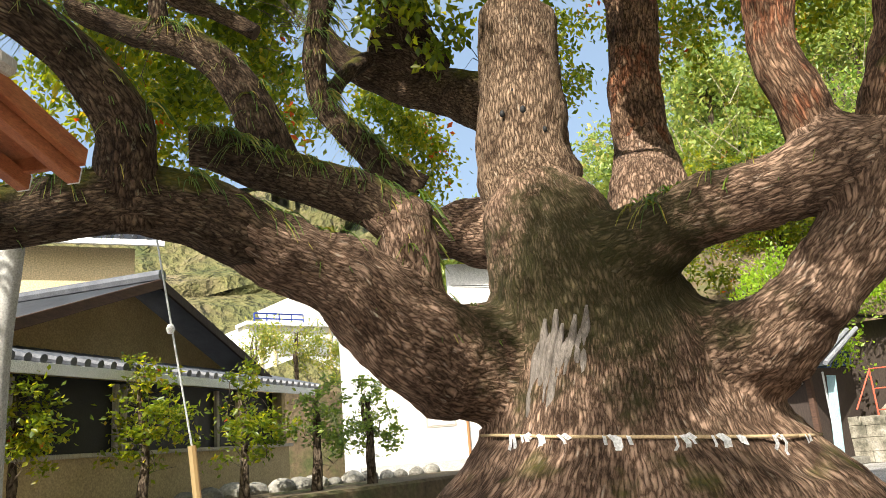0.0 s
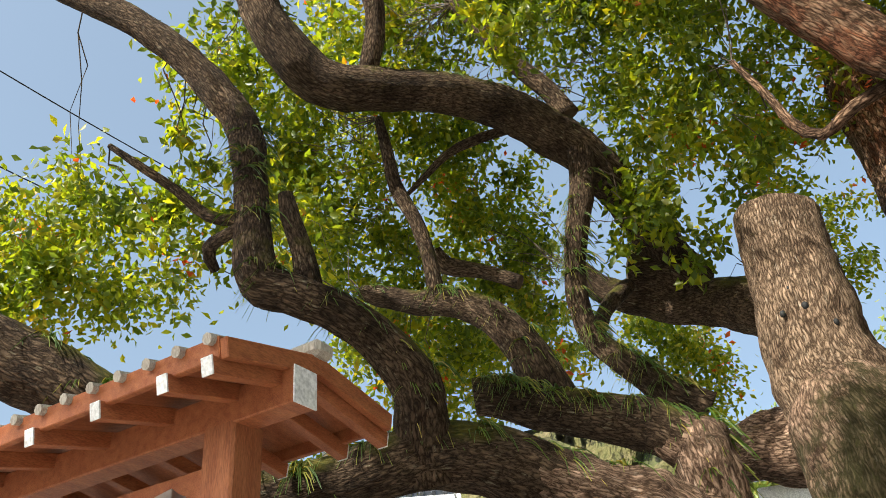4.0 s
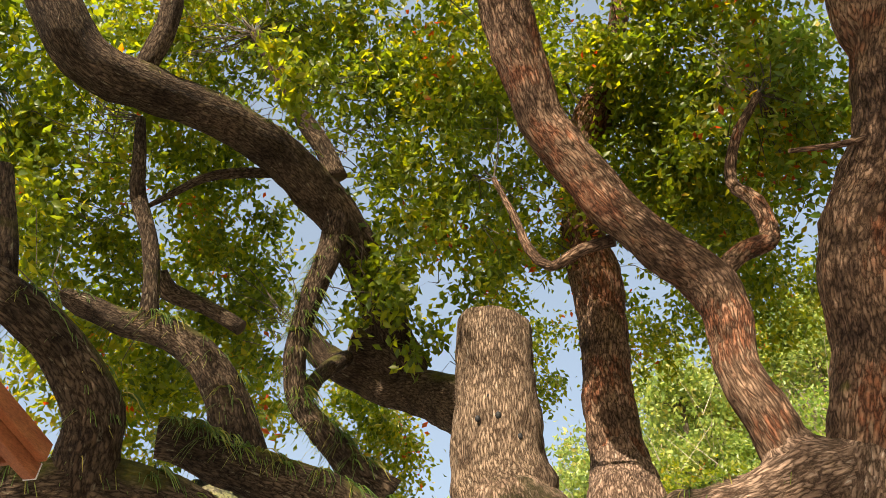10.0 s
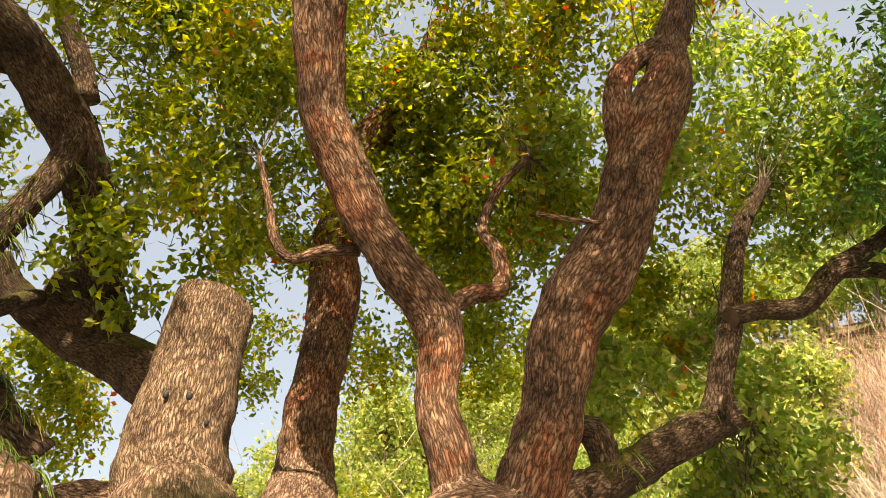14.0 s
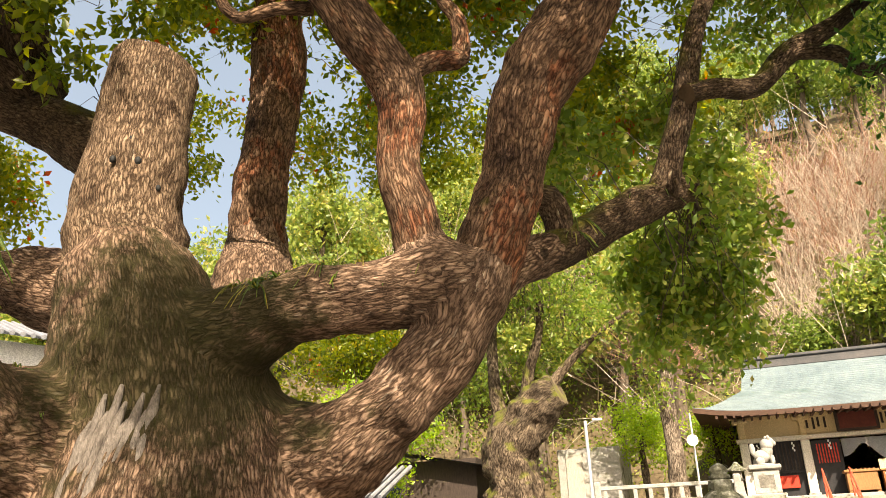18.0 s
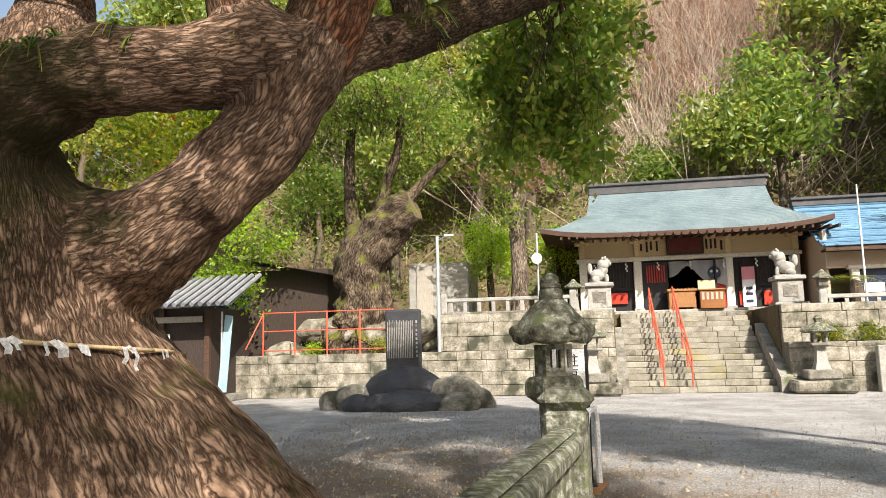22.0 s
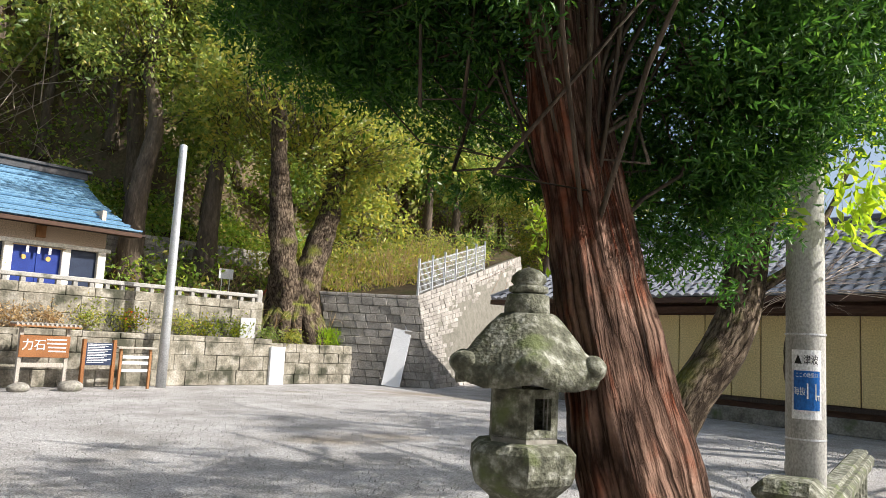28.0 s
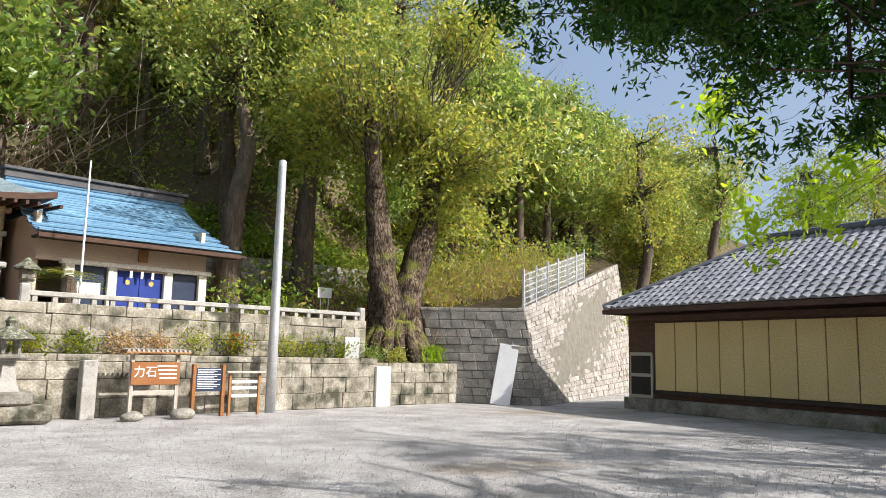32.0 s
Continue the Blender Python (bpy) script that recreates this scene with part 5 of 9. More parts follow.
# ---- hill behind ----
def hill_z(x, y):
    """Height of the slope behind the terrace and the east yard."""
    w = min(1.0, max(0.0, (x - 9.5) / 3.6))
    yb = 35.5 - 4.5 * w
    if x < -12:
        yb -= min(9, (-12 - x) * 0.6)
    a = 30.0
    if x > 14:
        a = max(12.0, 30 - (x - 14) * 0.6)
    if x < -10:
        a = max(9.0, 30 - (-10 - x) * 0.9)
    if x > 16.7 and y < 25.5 + max(0, x - 19.7) * 0.27:
        return -0.4
    flat = (TZ - 0.06) * (1 - w) + (1.15 + max(0, min(y, yb) - 24.6) * 0.45) * w
    d = y - yb
    if d <= 0:
        return flat
    return flat + a * (1 - math.exp(-d / 19.0)) + 0.25 * d + (0.9 * noise.noise(Vector((x * 0.17, y * 0.17, 1))) if d > 2 else 0)


def sheet(name, xs, ys, label):
    bm = bmesh.new()
    gv = [[bm.verts.new((x, y, hill_z(x, y))) for x in xs] for y in ys]
    for a, b in zip(gv, gv[1:]):
        for i in range(len(a) - 1):
            bm.faces.new((a[i], a[i + 1], b[i + 1], b[i]))
    tagged(part(name, bm, M_EARTH, None, smooth=True), label, "hill", kind="structure")


far = np.concatenate([np.linspace(29, 62, 46), np.linspace(65, 120, 14)])
sheet("hill_slope", np.linspace(-70, 12.6, 90), far, "steep wooded hillside rising behind the shrine")
sheet("hill_slope_bank", np.linspace(9.3, 12.6, 9), np.linspace(25.2, 29, 10), "earth bank beside the side hall")
sheet("hill_slope_east", np.concatenate([np.linspace(12.6, 31, 46)[:-1], np.linspace(31, 90, 40)]), np.concatenate([np.linspace(24.6, 29, 22)[:-1], far]), "earth bank and wooded slope above the yard")


# ---- trees ----
def crown_leaves(name, blobs, per_area, size, material, seed, spread=0.30, per=40, droop=0.3, narrow=0.45, hollow=0.35):
    rng = np.random.default_rng(seed)
    ps, cs = [], []
    for x, y, z, r in blobs:
        n = max(2, int(per_area * r * r / per))
        p, c = clumped(rng, (x, y, z), (r, r, r * 0.8), n, per, spread * min(1.0, r), hollow)
        ps.append(p), cs.append(c)
    return leaf_mesh(name, np.concatenate(ps), size, material, rng, droop, narrow), np.concatenate(cs)


def twigs_to(name, starts, ends, material, width, seed, bend=0.15):
    """Thin twigs, each from a limb's point to a leaf clump."""
    rng = np.random.default_rng(seed)
    s, e = np.array(starts), np.array(ends)
    t = np.linspace(0, 1, 6)[None, :, None]
    lines = s[:, None] * (1 - t) + e[:, None] * t + rng.normal(size=(len(s), 6, 3)) * bend * np.sin(t * math.pi)
    return strip_mesh(name, lines, material, width)


CANOPY_WEST = [(-10.4, -1.5, 6.6, 0.9), (-10.6, -0.9, 6.6, 1.0), (-10.3, -0.2, 6.2, 0.8), (-10.4, -1.2, 5.8, 0.7), (-9.3, 0.6, 8.4, 0.8), (-9.6, 1.0, 8.1, 0.8), (-10.1, 1.9, 8.2, 1.0), (-10.5, 1.7, 7.7, 0.8), (-11.3, 2.5, 7.3, 1.0), (-9.8, 2.6, 9.0, 1.1), (-10.7, 3.2, 8.7, 1.0), (-10.9, 3.9, 8.2, 1.0), (-11.3, 4.3, 7.5, 0.9), (-11.4, 2.8, 6.0, 0.8), (-11.8, 2.4, 5.4, 0.7), (-11.4, 4.4, 6.1, 0.8), (-9.4, 0.2, 6.7, 0.5), (-9.9, 1.1, 6.8, 0.9), (-11.9, 3.5, 6.9, 0.8)]
CANOPY_MID = [(-9.8, 2.5, 9.9, 1.0), (-9.1, 3.3, 10.3, 1.1), (-8.9, 4.4, 10.0, 1.2), (-7.8, 4.7, 10.0, 1.0), (-8.1, 5.2, 8.8, 1.1), (-7.2, 5.3, 8.7, 1.0), (-8.2, 5.6, 7.8, 0.9), (-8.1, 5.8, 6.9, 0.8), (-8.2, 5.1, 5.7, 0.6), (-8.1, 5.0, 6.4, 0.6), (-8.0, 7.2, 8.2, 1.0), (-9.2, 7.9, 8.1, 0.9), (-13.1, 3.2, 7.2, 0.9), (-12.2, 4.8, 7.9, 1.0), (-12.9, 4.4, 7.0, 0.9), (-12.5, 5.4, 6.9, 0.8), (-12.8, 7.4, 6.7, 0.9), (-12.6, 8.0, 6.3, 0.9), (-13.3, 4.2, 6.2, 0.9), (-7.8, 3.4, 7.8, 0.5)]
CANOPY_EAST = [(-7.0, 7.1, 9.6, 1.1), (-7.1, 8.6, 9.6, 1.2), (-5.8, 8.1, 9.3, 1.2), (-6.0, 9.0, 8.2, 1.2), (-7.1, 9.7, 8.4, 1.1), (-5.0, 8.1, 8.1, 1.1), (-7.4, 7.3, 10.7, 1.2), (-7.4, 9.1, 9.9, 1.2), (-7.0, 10.1, 9.0, 1.2), (-5.4, 7.9, 9.7, 1.2), (-5.4, 9.2, 9.1, 1.1), (-4.4, 7.5, 9.7, 1.1), (-8.1, 12.2, 8.0, 1.2), (-9.5, 11.3, 8.2, 1.0), (-11.0, 10.3, 8.0, 0.8), (-4.9, 10.6, 6.5, 1.0), (-7.0, 11.3, 8.2, 1.0), (-3.2, 8.9, 7.6, 1.0), (-3.6, 9.6, 6.6, 1.0)]
CANOPY_FAR_EAST = [(-2.3, 8.8, 9.3, 1.1), (-1.8, 10.2, 9.2, 1.1), (-2.4, 10.7, 8.6, 0.9), (-3.7, 9.5, 5.7, 0.8), (-3.6, 8.8, 5.0, 0.6), (-3.2, 9.7, 4.4, 0.8), (-3.5, 10.1, 3.6, 0.7), (-3.3, 10.0, 4.5, 0.7), (-3.5, 10.2, 3.8, 0.7), (-4.0, 9.8, 4.3, 0.6), (-4.4, 8.5, 5.2, 0.6), (-1.8, 9.8, 7.9, 1.0), (-1.1, 9.4, 8.2, 1.1), (-0.8, 11.0, 7.6, 0.8), (-4.8, 8.2, 8.1, 1.0), (-3.4, 7.5, 7.2, 0.6), (-4.2, 7.4, 5.3, 0.5)]
CANOPY_SHADE = [(-5.0, 7.0, 11.0, 1.4), (-8.5, 7.0, 11.5, 1.4), (-3.0, 7.6, 10.5, 1.2), (-7.0, 3.2, 11.2, 1.3)]
SUN_GAPS = ((-7.6, 5.4, 4.9, 0.45), (-7.4, 5.3, 4.0, 0.35), (-6.2, 4.9, 2.2, 0.05), (-7.4, 4.7, 1.3, 0.0), (-5.1, 5.0, 0.6, 0.1), (-6.4, 3.8, 0.4, 0.0))
rng = np.random.default_rng(303)
for _ in range(3000):
    # unseen leaf masses added on the sunny side to shade trunk, path and yard
    q = (rng.uniform(-5.5, 6.5), rng.uniform(-8.5, 7.0), rng.uniform(8.9, 10.8), rng.uniform(0.75, 1.2))
    over = q[1] < 0.2 or math.hypot(q[0] + 2.9, q[1] - 1.0) < 4.6
    # gaps left in them, so that sun falls on the stump, bole and roots
    lit = all(math.hypot(q[0] - gx - 0.617 * (q[2] - gz), q[1] - gy + 1.09 * (q[2] - gz)) > q[3] + gap for gx, gy, gz, gap in SUN_GAPS)
    if lit and over and not (q[0] > 2.6 and q[1] < 4.5) and -11.0 < q[0] * 1.33 + q[1] < 11.5 and all((q[0] - b[0]) ** 2 + (q[1] - b[1]) ** 2 > 1.75 for b in CANOPY_SHADE) and len(CANOPY_SHADE) < 66:
        CANOPY_SHADE.append(q)
CYPRESS_A = [(1.19, 6.94, 0.2, 0.30), (1.19, 6.98, 0.45, 0.27), (1.20, 7.07, 0.8, 0.235), (1.22, 7.19, 1.2, 0.205), (1.25, 7.33, 1.7, 0.18), (1.25, 7.45, 2.2, 0.155), (1.18, 7.53, 2.7, 0.14), (1.10, 7.57, 3.2, 0.135), (1.03, 7.60, 3.7, 0.13), (0.92, 7.60, 4.5, 0.13), (0.82, 7.58, 5.6, 0.12), (0.8, 7.55, 8.5, 0.08), (0.8, 7.55, 11.4, 0.03)]
CYPRESS_B = [(1.34, 6.88, 0.2, 0.22), (1.33, 7.00, 0.78, 0.19), (1.35, 7.20, 1.46, 0.16), (1.37, 7.35, 2.02, 0.14), (1.32, 7.46, 2.60, 0.12), (1.25, 7.50, 3.16, 0.115), (1.20, 7.55, 3.76, 0.11), (1.15, 7.58, 4.51, 0.09)]
CYPRESS_CROWN = [(0.25, 8.2, 3.8, 0.5), (0.7, 8.7, 3.2, 0.4), (0.9, 8.5, 3.05, 0.35), (1.7, 8.7, 3.3, 0.45), (0.3, 8.2, 3.6, 0.4), (0.8, 7.7, 3.3, 0.5), (0.5, 7.7, 3.7, 0.6), (2.0, 7.1, 3.1, 0.8), (2.1, 7.3, 2.3, 0.5), (2.3, 6.7, 2.9, 0.5), (1.9, 6.8, 3.5, 0.7), (2.4, 6.6, 3.4, 0.5), (2.0, 7.2, 2.7, 0.6), (1.1, 8.2, 3.2, 0.5), (1.7, 8.0, 2.5, 0.2), (0.6, 8.8, 3.6, 0.6), (1.1, 8.1, 3.6, 0.6)]
CYPRESS_CROWN_HIGH = [(1.5, 9.0, 3.4, 0.5), (1.8, 8.4, 2.9, 0.5), (2.0, 8.1, 2.7, 0.3), (1.2, 9.3, 3.5, 0.5), (1.0, 9.7, 3.5, 0.3), (1.9, 8.2, 3.2, 0.6), (1.7, 8.7, 3.7, 0.7), (1.9, 6.9, 4.2, 0.8), (0.6, 7.7, 4.4, 0.8), (2.0, 6.5, 4.1, 0.7), (1.7, 7.6, 5.2, 0.9), (0.8, 7.5, 5.1, 0.8), (0.8, 7.2, 5.9, 0.7)]
CURVED_TREE = [(2.91, 7.78, 0.55, 0.183), (2.94, 7.78, 0.79, 0.169), (3.02, 7.71, 1.09, 0.160), (3.22, 7.61, 1.39, 0.153), (3.39, 7.50, 1.66, 0.146), (3.61, 7.48, 2.02, 0.146), (3.78, 7.49, 2.44, 0.145), (3.97, 7.44, 2.79, 0.139), (4.17, 7.29, 3.19, 0.122), (4.33, 7.12, 3.67, 0.104), (4.42, 6.92, 4.24, 0.078)]
CURVED_TREE_CROWN = [(4.2, 7.0, 4.2, 0.6), (4.1, 6.8, 3.5, 0.5), (3.8, 6.9, 2.4, 0.4), (4.0, 6.8, 2.9, 0.4), (4.1, 7.2, 4.7, 0.7), (5.6, 10.1, 2.9, 0.5), (5.5, 9.6, 3.1, 0.5), (5.6, 10.6, 4.2, 0.5), (5.3, 9.2, 3.3, 0.4)]
CYPRESS_TOP = [(0.9 + r * math.cos(k * 2.4), 7.4 + r * math.sin(k * 2.4), 5.7 + 5.6 * (k / 64), 0.95 - 0.007 * k) for k in range(64) for r in [2.05 * (1 - 0.8 * k / 64) * (0.35 + 0.65 * ((k * 0.618) % 1) ** 0.5)]]
anchor = np.concatenate([bough_lines[k][:, :3] for k in bough_lines if bough_lines[k][:, 3].min() < 0.2 and k not in ("low_bough", "knee_limb", "bridge_limb")])
anchor = anchor[anchor[:, 2] > 3.6]
OFF = np.array([TX, TY, 0.0])
for i, (blobs, dens) in enumerate(((CANOPY_WEST, 1600), (CANOPY_MID, 1600), (CANOPY_EAST, 1600), (CANOPY_FAR_EAST, 1750), (CANOPY_SHADE, 1700))):
    # the added shading canopy over the path has heavier clumps with wide gaps
    spread, per = (0.17, 95) if i < 4 else (0.24, 420)
    me, cc = crown_leaves("crown", [(x - TX, y - TY, z, r * 1.12) for x, y, z, r in blobs], dens, 0.118, M_LEAFIVY if i == 3 else M_LEAF, 20 + i, spread, per, 0.5, 0.52)
    part("crown", me, None, tree, "glossy green leaf masses turning yellow and red in places")
    ends = cc + OFF
    near = np.array([anchor[np.argmin(((anchor - p) ** 2).sum(1))] for p in ends])
    mid = near * 0.45 + ends * 0.55
    pick = (np.random.default_rng(i).random(len(ends)) < 0.6) & (np.linalg.norm(near - ends, axis=1) < 2.2)
    part("twig", twigs_to("twig", (near - OFF)[pick], (ends - OFF)[pick], M_TRUNK, 0.011, i, 0.12), None, tree)

# moss, ferns and grassy tufts growing on the limbs
rng = np.random.default_rng(5)
tl = []
for nm, share in (("low_bough", 230), ("knee_limb", 190), ("left_limb", 90), ("winding_branch", 90), ("bridge_limb", 70), ("middle_limb", 40), ("arching_limb", 60), ("stub_limb", 20)):
    ln = bough_lines[nm]
    for k in range(share):
        q = ln[rng.integers(2 if nm != "left_limb" else 0, len(ln) - 2 if nm != "left_limb" else len(ln) // 2)]
        a = rng.uniform(-1.1, 1.1)
        side = np.array([math.cos(rng.uniform(0, 6.3)), math.sin(rng.uniform(0, 6.3)), 0.0])
        root = q[:3] + q[3] * 0.93 * (np.array([0, 0, 1.0]) * math.cos(a) + side * math.sin(a))
        ln_b = rng.uniform(0.13, 0.30)
        for b in range(11):
            d = rng.normal(size=3) * 0.6 + side * 0.4
            d[2] = abs(d[2]) * 0.6 + 0.25
            d *= ln_b / np.linalg.norm(d)
            t = np.linspace(0, 1, 5)[:, None]
            tl.append(root + d * t - np.array([0, 0, 1.0]) * ln_b * 1.1 * t**2)
fern = part("ferns_on_limbs", strip_mesh("ferns_on_limbs", np.array(tl), M_FERN, 0.011), None)
tagged(fern, "green and yellowed ferns hanging from the mossy limbs", "ferns", kind="stuff")


def small_tree(name, label, x, y, z, height, trunk_r, blobs, leaf, size, density, seed, lean=(0, 0), group="", bark_mat=None, stems=1, cat="tree", spread=0.28):
    """A tree of middle size: tapered trunk, limbs into the crown, leaf clumps."""
    rng = np.random.default_rng(seed)
    t = thing(name, label, cat, x, y, z, group=group)
    bark_mat = bark_mat or M_OLDBARK
    tops = []
    for s in range(stems):
        dx, dy = (rng.normal(size=2) * 0.12 * height / 4) if stems > 1 else (0, 0)
        nodes = [(0 + dx * 0.2, dy * 0.2, -0.15, trunk_r * 1.5), (dx * 0.3, dy * 0.3, 0.1 * height, trunk_r * 1.05)]
        for k in range(1, 5):
            f = k / 4
            nodes.append((lean[0] * f + dx * f + rng.normal() * 0.05 * height * 0.3, lean[1] * f + dy * f + rng.normal() * 0.05 * height * 0.3, height * (0.1 + 0.9 * f), trunk_r * (1 - 0.75 * f)))
        part("trunk", tube("trunk", nodes, bark_mat, 14, 0.2, 0.14, 0.04, 2.5, seed), None, t)
        tops.append(np.array([q[:3] for q in nodes[2:]]))
    tops = np.concatenate(tops)
    me, cc = crown_leaves("crown", blobs, density, size, leaf, seed, spread, 34, 0.35, 0.5)
    part("crown", me, None, t)
    near = np.array([tops[np.argmin(((tops - p) ** 2).sum(1) + rng.random(len(tops)) * 0.6)] for p in cc])
    part("branch", twigs_to("branch", near, cc, M_TRUNK, max(0.008, trunk_r * 0.10), seed, 0.12), None, t)
    return t


def blobset(rng, n, cx, cz, rx, rz, r0, r1, cy=0.0):
    out = []
    for _ in range(n):
        d = rng.normal(size=3)
        d /= np.linalg.norm(d)
        k = rng.random() ** 0.5
        out.append((cx + d[0] * rx * k, cy + d[1] * rx * k, cz + d[2] * rz * k, rng.uniform(r0, r1)))
    return out


# hillside wood: a few kinds, repeated over the slope
kinds = []
for i, (lf, h, n, size, lab) in enumerate(((M_LEAFHILL, 7.0, 9, 0.30, "olive-green broadleaf tree on the hillside"), (M_LEAFDARK, 8.0, 10, 0.30, "dark evergreen tree on the hillside"), (M_LEAFHILL, 5.5, 8, 0.28, "dull green bushy tree on the hillside"), (M_LEAFYEL, 7.0, 8, 0.30, "yellow-green tree on the hillside"), (M_LEAFDARK, 5.0, 8, 0.26, "dark green shrubby tree on the hillside"), (M_LEAFHILL, 9.0, 11, 0.32, "tall grey-green tree on the hillside"))):
    rng = np.random.default_rng(100 + i)
    bl = blobset(rng, n, 0, h * 0.68, h * 0.25, h * 0.27, 0.9, 1.5)
    kinds.append(small_tree("hill_tree", lab, 200 + 20 * i, 300, -30, h * 0.8, 0.16 + 0.01 * h, bl, lf, size, 190, 40 + i, group="hillside trees", bark_mat=M_TRUNK, spread=0.36))
rng = np.random.default_rng(77)
spots = []


def in_brush(x, y):
    return -1.5 < x - (y - 38) * 0.12 < 8.5 and 38.5 < y < 51


for _ in range(4000):
    if len(spots) > 285:
        break
    x, y = rng.uniform(-50, 60), 33 + 50 * rng.random() ** 1.3
    if x > 14:
        y -= 4
    z = hill_z(x, y)
    if z < TZ + 1.2 or in_brush(x, y):
        continue
    if any((x - a) ** 2 + (y - b) ** 2 < (1.75 + 0.045 * (y - 30)) ** 2 for a, b in spots):
        continue
    spots.append((x, y))
for i, (x, y) in enumerate(spots):
    k = kinds[int(rng.integers(0, 6))]
    s = rng.uniform(0.8, 1.3) * (1 + max(0, y - 45) * 0.008)
    o = copy_thing(k, pose(x, y, hill_z(x, y) - 0.15, 0, 0, rng.uniform(0, 360)))
    o.scale = (s, s, s * rng.uniform(0.9, 1.15))
for k in kinds:
    for o in list(k.children_recursive) + [k]:
        bpy.data.objects.remove(o)

# dry brush and bare saplings on the open part of the slope
rng = np.random.default_rng(9)


def brush(name, label, n, xr, yr, hmin, hmax, material, width, keep=None):
    lines = []
    while len(lines) < n:
        x, y = rng.uniform(*xr), rng.uniform(*yr)
        if keep and not keep(x, y):
            continue
        h = rng.uniform(hmin, hmax)
        d = np.array([rng.normal() * 0.6, rng.normal() * 0.5 - 0.3, rng.uniform(0.5, 1.1)]) * h
        b = rng.normal(size=3) * 0.4 * h
        t = np.linspace(0, 1, 6)[:, None]
        stem = np.array([x, y, hill_z(x, y) - 0.1]) + d * t + b * (t * t)
        lines.append(stem)
        for k in (1, 2, 3):
            lines.append(stem[k + 1] + (d * 0.4 + rng.normal(size=3) * 0.45 * h) * t * 0.7)
    ob = part(name, strip_mesh(name, np.array(lines), material, width))
    tagged(ob, label, "brush", kind="stuff")


brush("dry_brush", "pale bare brush on the steep slope", 7600, (-2, 14), (37, 52), 0.8, 2.6, M_TWIG, 0.022, in_brush)
brush("bare_saplings", "reddish bare saplings on the steep slope", 2600, (0, 14), (42, 52), 1.5, 3.8, M_TWIGRED, 0.02, in_brush)
brush("reddish_thicket", "reddish bare thicket above the block wall", 1500, (22, 36), (27, 34), 0.8, 2.4, M_TWIGRED, 0.016)
brush("dry_grass_bank", "dry grass and stalks on the bank", 1600, (12.8, 22), (24.9, 31), 0.3, 1.0, M_GRASSDRY, 0.012)
brush("bare_branches", "grey bare branches among the hillside trees", 2200, (-30, 40), (34, 50), 2.5, 5.5, M_TWIG, 0.028, lambda x, y: hill_z(x, y) > 4)

# undergrowth
rng = np.random.default_rng(10)
pts = []
for _ in range(4200):
    x, y = rng.uniform(-36, 40), 26.5 + 30 * rng.random() ** 1.3
    if in_brush(x, y) and rng.random() < 0.85:
        continue
    z = hill_z(x, y)
    if z < TZ + 0.05 or (x < 9.5 and y < 35.5):
        continue
    c = np.array([x, y, z + 0.3])
    pts.append(c + rng.normal(size=(42, 3)) * (0.75, 0.75, 0.45))
ob = part("undergrowth", leaf_mesh("undergrowth", np.concatenate(pts), 0.20, M_LEAFIVY, rng, 0.1, 0.5))
tagged(ob, "green undergrowth covering the hillside", "undergrowth", kind="stuff")

# the old second camphor, leaning and hollow, on its mound of rock
oc = thing("leaning_camphor", "gnarled leaning old camphor trunk on a rocky mound", "tree", -10.3, 25.8, 1.3)
part("trunk", tube("trunk", [(-0.3, 0.1, -0.2, 1.35), (-0.2, 0.05, 0.5, 1.15), (0.0, 0, 1.2, 0.95), (-0.05, 0, 2.0, 0.85), (-0.1, 0, 2.8, 0.85), (0.2, 0, 3.5, 0.85), (0.7, 0, 4.1, 0.78), (1.25, -0.05, 4.55, 0.68), (1.7, -0.1, 4.75, 0.5)], M_OLDBARK, 44, 0.09, 0.30, 0.10, 1.6, 3.3), None, oc, "hollowed leaning trunk")
for i, nodes in enumerate(([(0.0, 0, 3.3, 0.34), (-0.5, 0.2, 4.6, 0.24), (-0.6, 0.3, 6.5, 0.18), (-0.4, 0.5, 9.0, 0.10)], [(0.6, 0, 4.0, 0.28), (0.6, 0.3, 5.3, 0.20), (1.1, 0.4, 7.0, 0.14), (1.2, 0.5, 9.0, 0.08)], [(1.2, 0, 4.6, 0.22), (1.9, 0.2, 5.5, 0.16), (3.0, 0.3, 6.5, 0.10), (4.2, 0.3, 7.2, 0.06)])):
    part("stem", tube("stem", nodes, M_OLDBARK, 12, 0.15, 0.12, 0.03, 2, i), None, oc)
rng = np.random.default_rng(31)
bl = blobset(rng, 24, 0.3, 8.4, 4.2, 2.8, 0.9, 1.5) + [(4.2, 0.1, 6.2, 1.0), (4.7, 0, 5.2, 0.8), (4.9, -0.2, 4.3, 0.6), (3.6, 0, 7.2, 1.1), (-3.0, 0, 4.6, 1.0), (-4.2, 0, 3.8, 0.9), (-2.0, 0.8, 5.6, 1.0)]
me, cc = crown_leaves("crown", bl, 420, 0.17, M_LEAFIVY, 31, 0.3, 36, 0.4)
part("crown", me, None, oc)
part("branch", twigs_to("branch", np.repeat([[0.2, 0.2, 6.0]], len(cc), 0) * 0.3 + cc * 0.7, cc, M_TRUNK, 0.02, 3), None, oc)

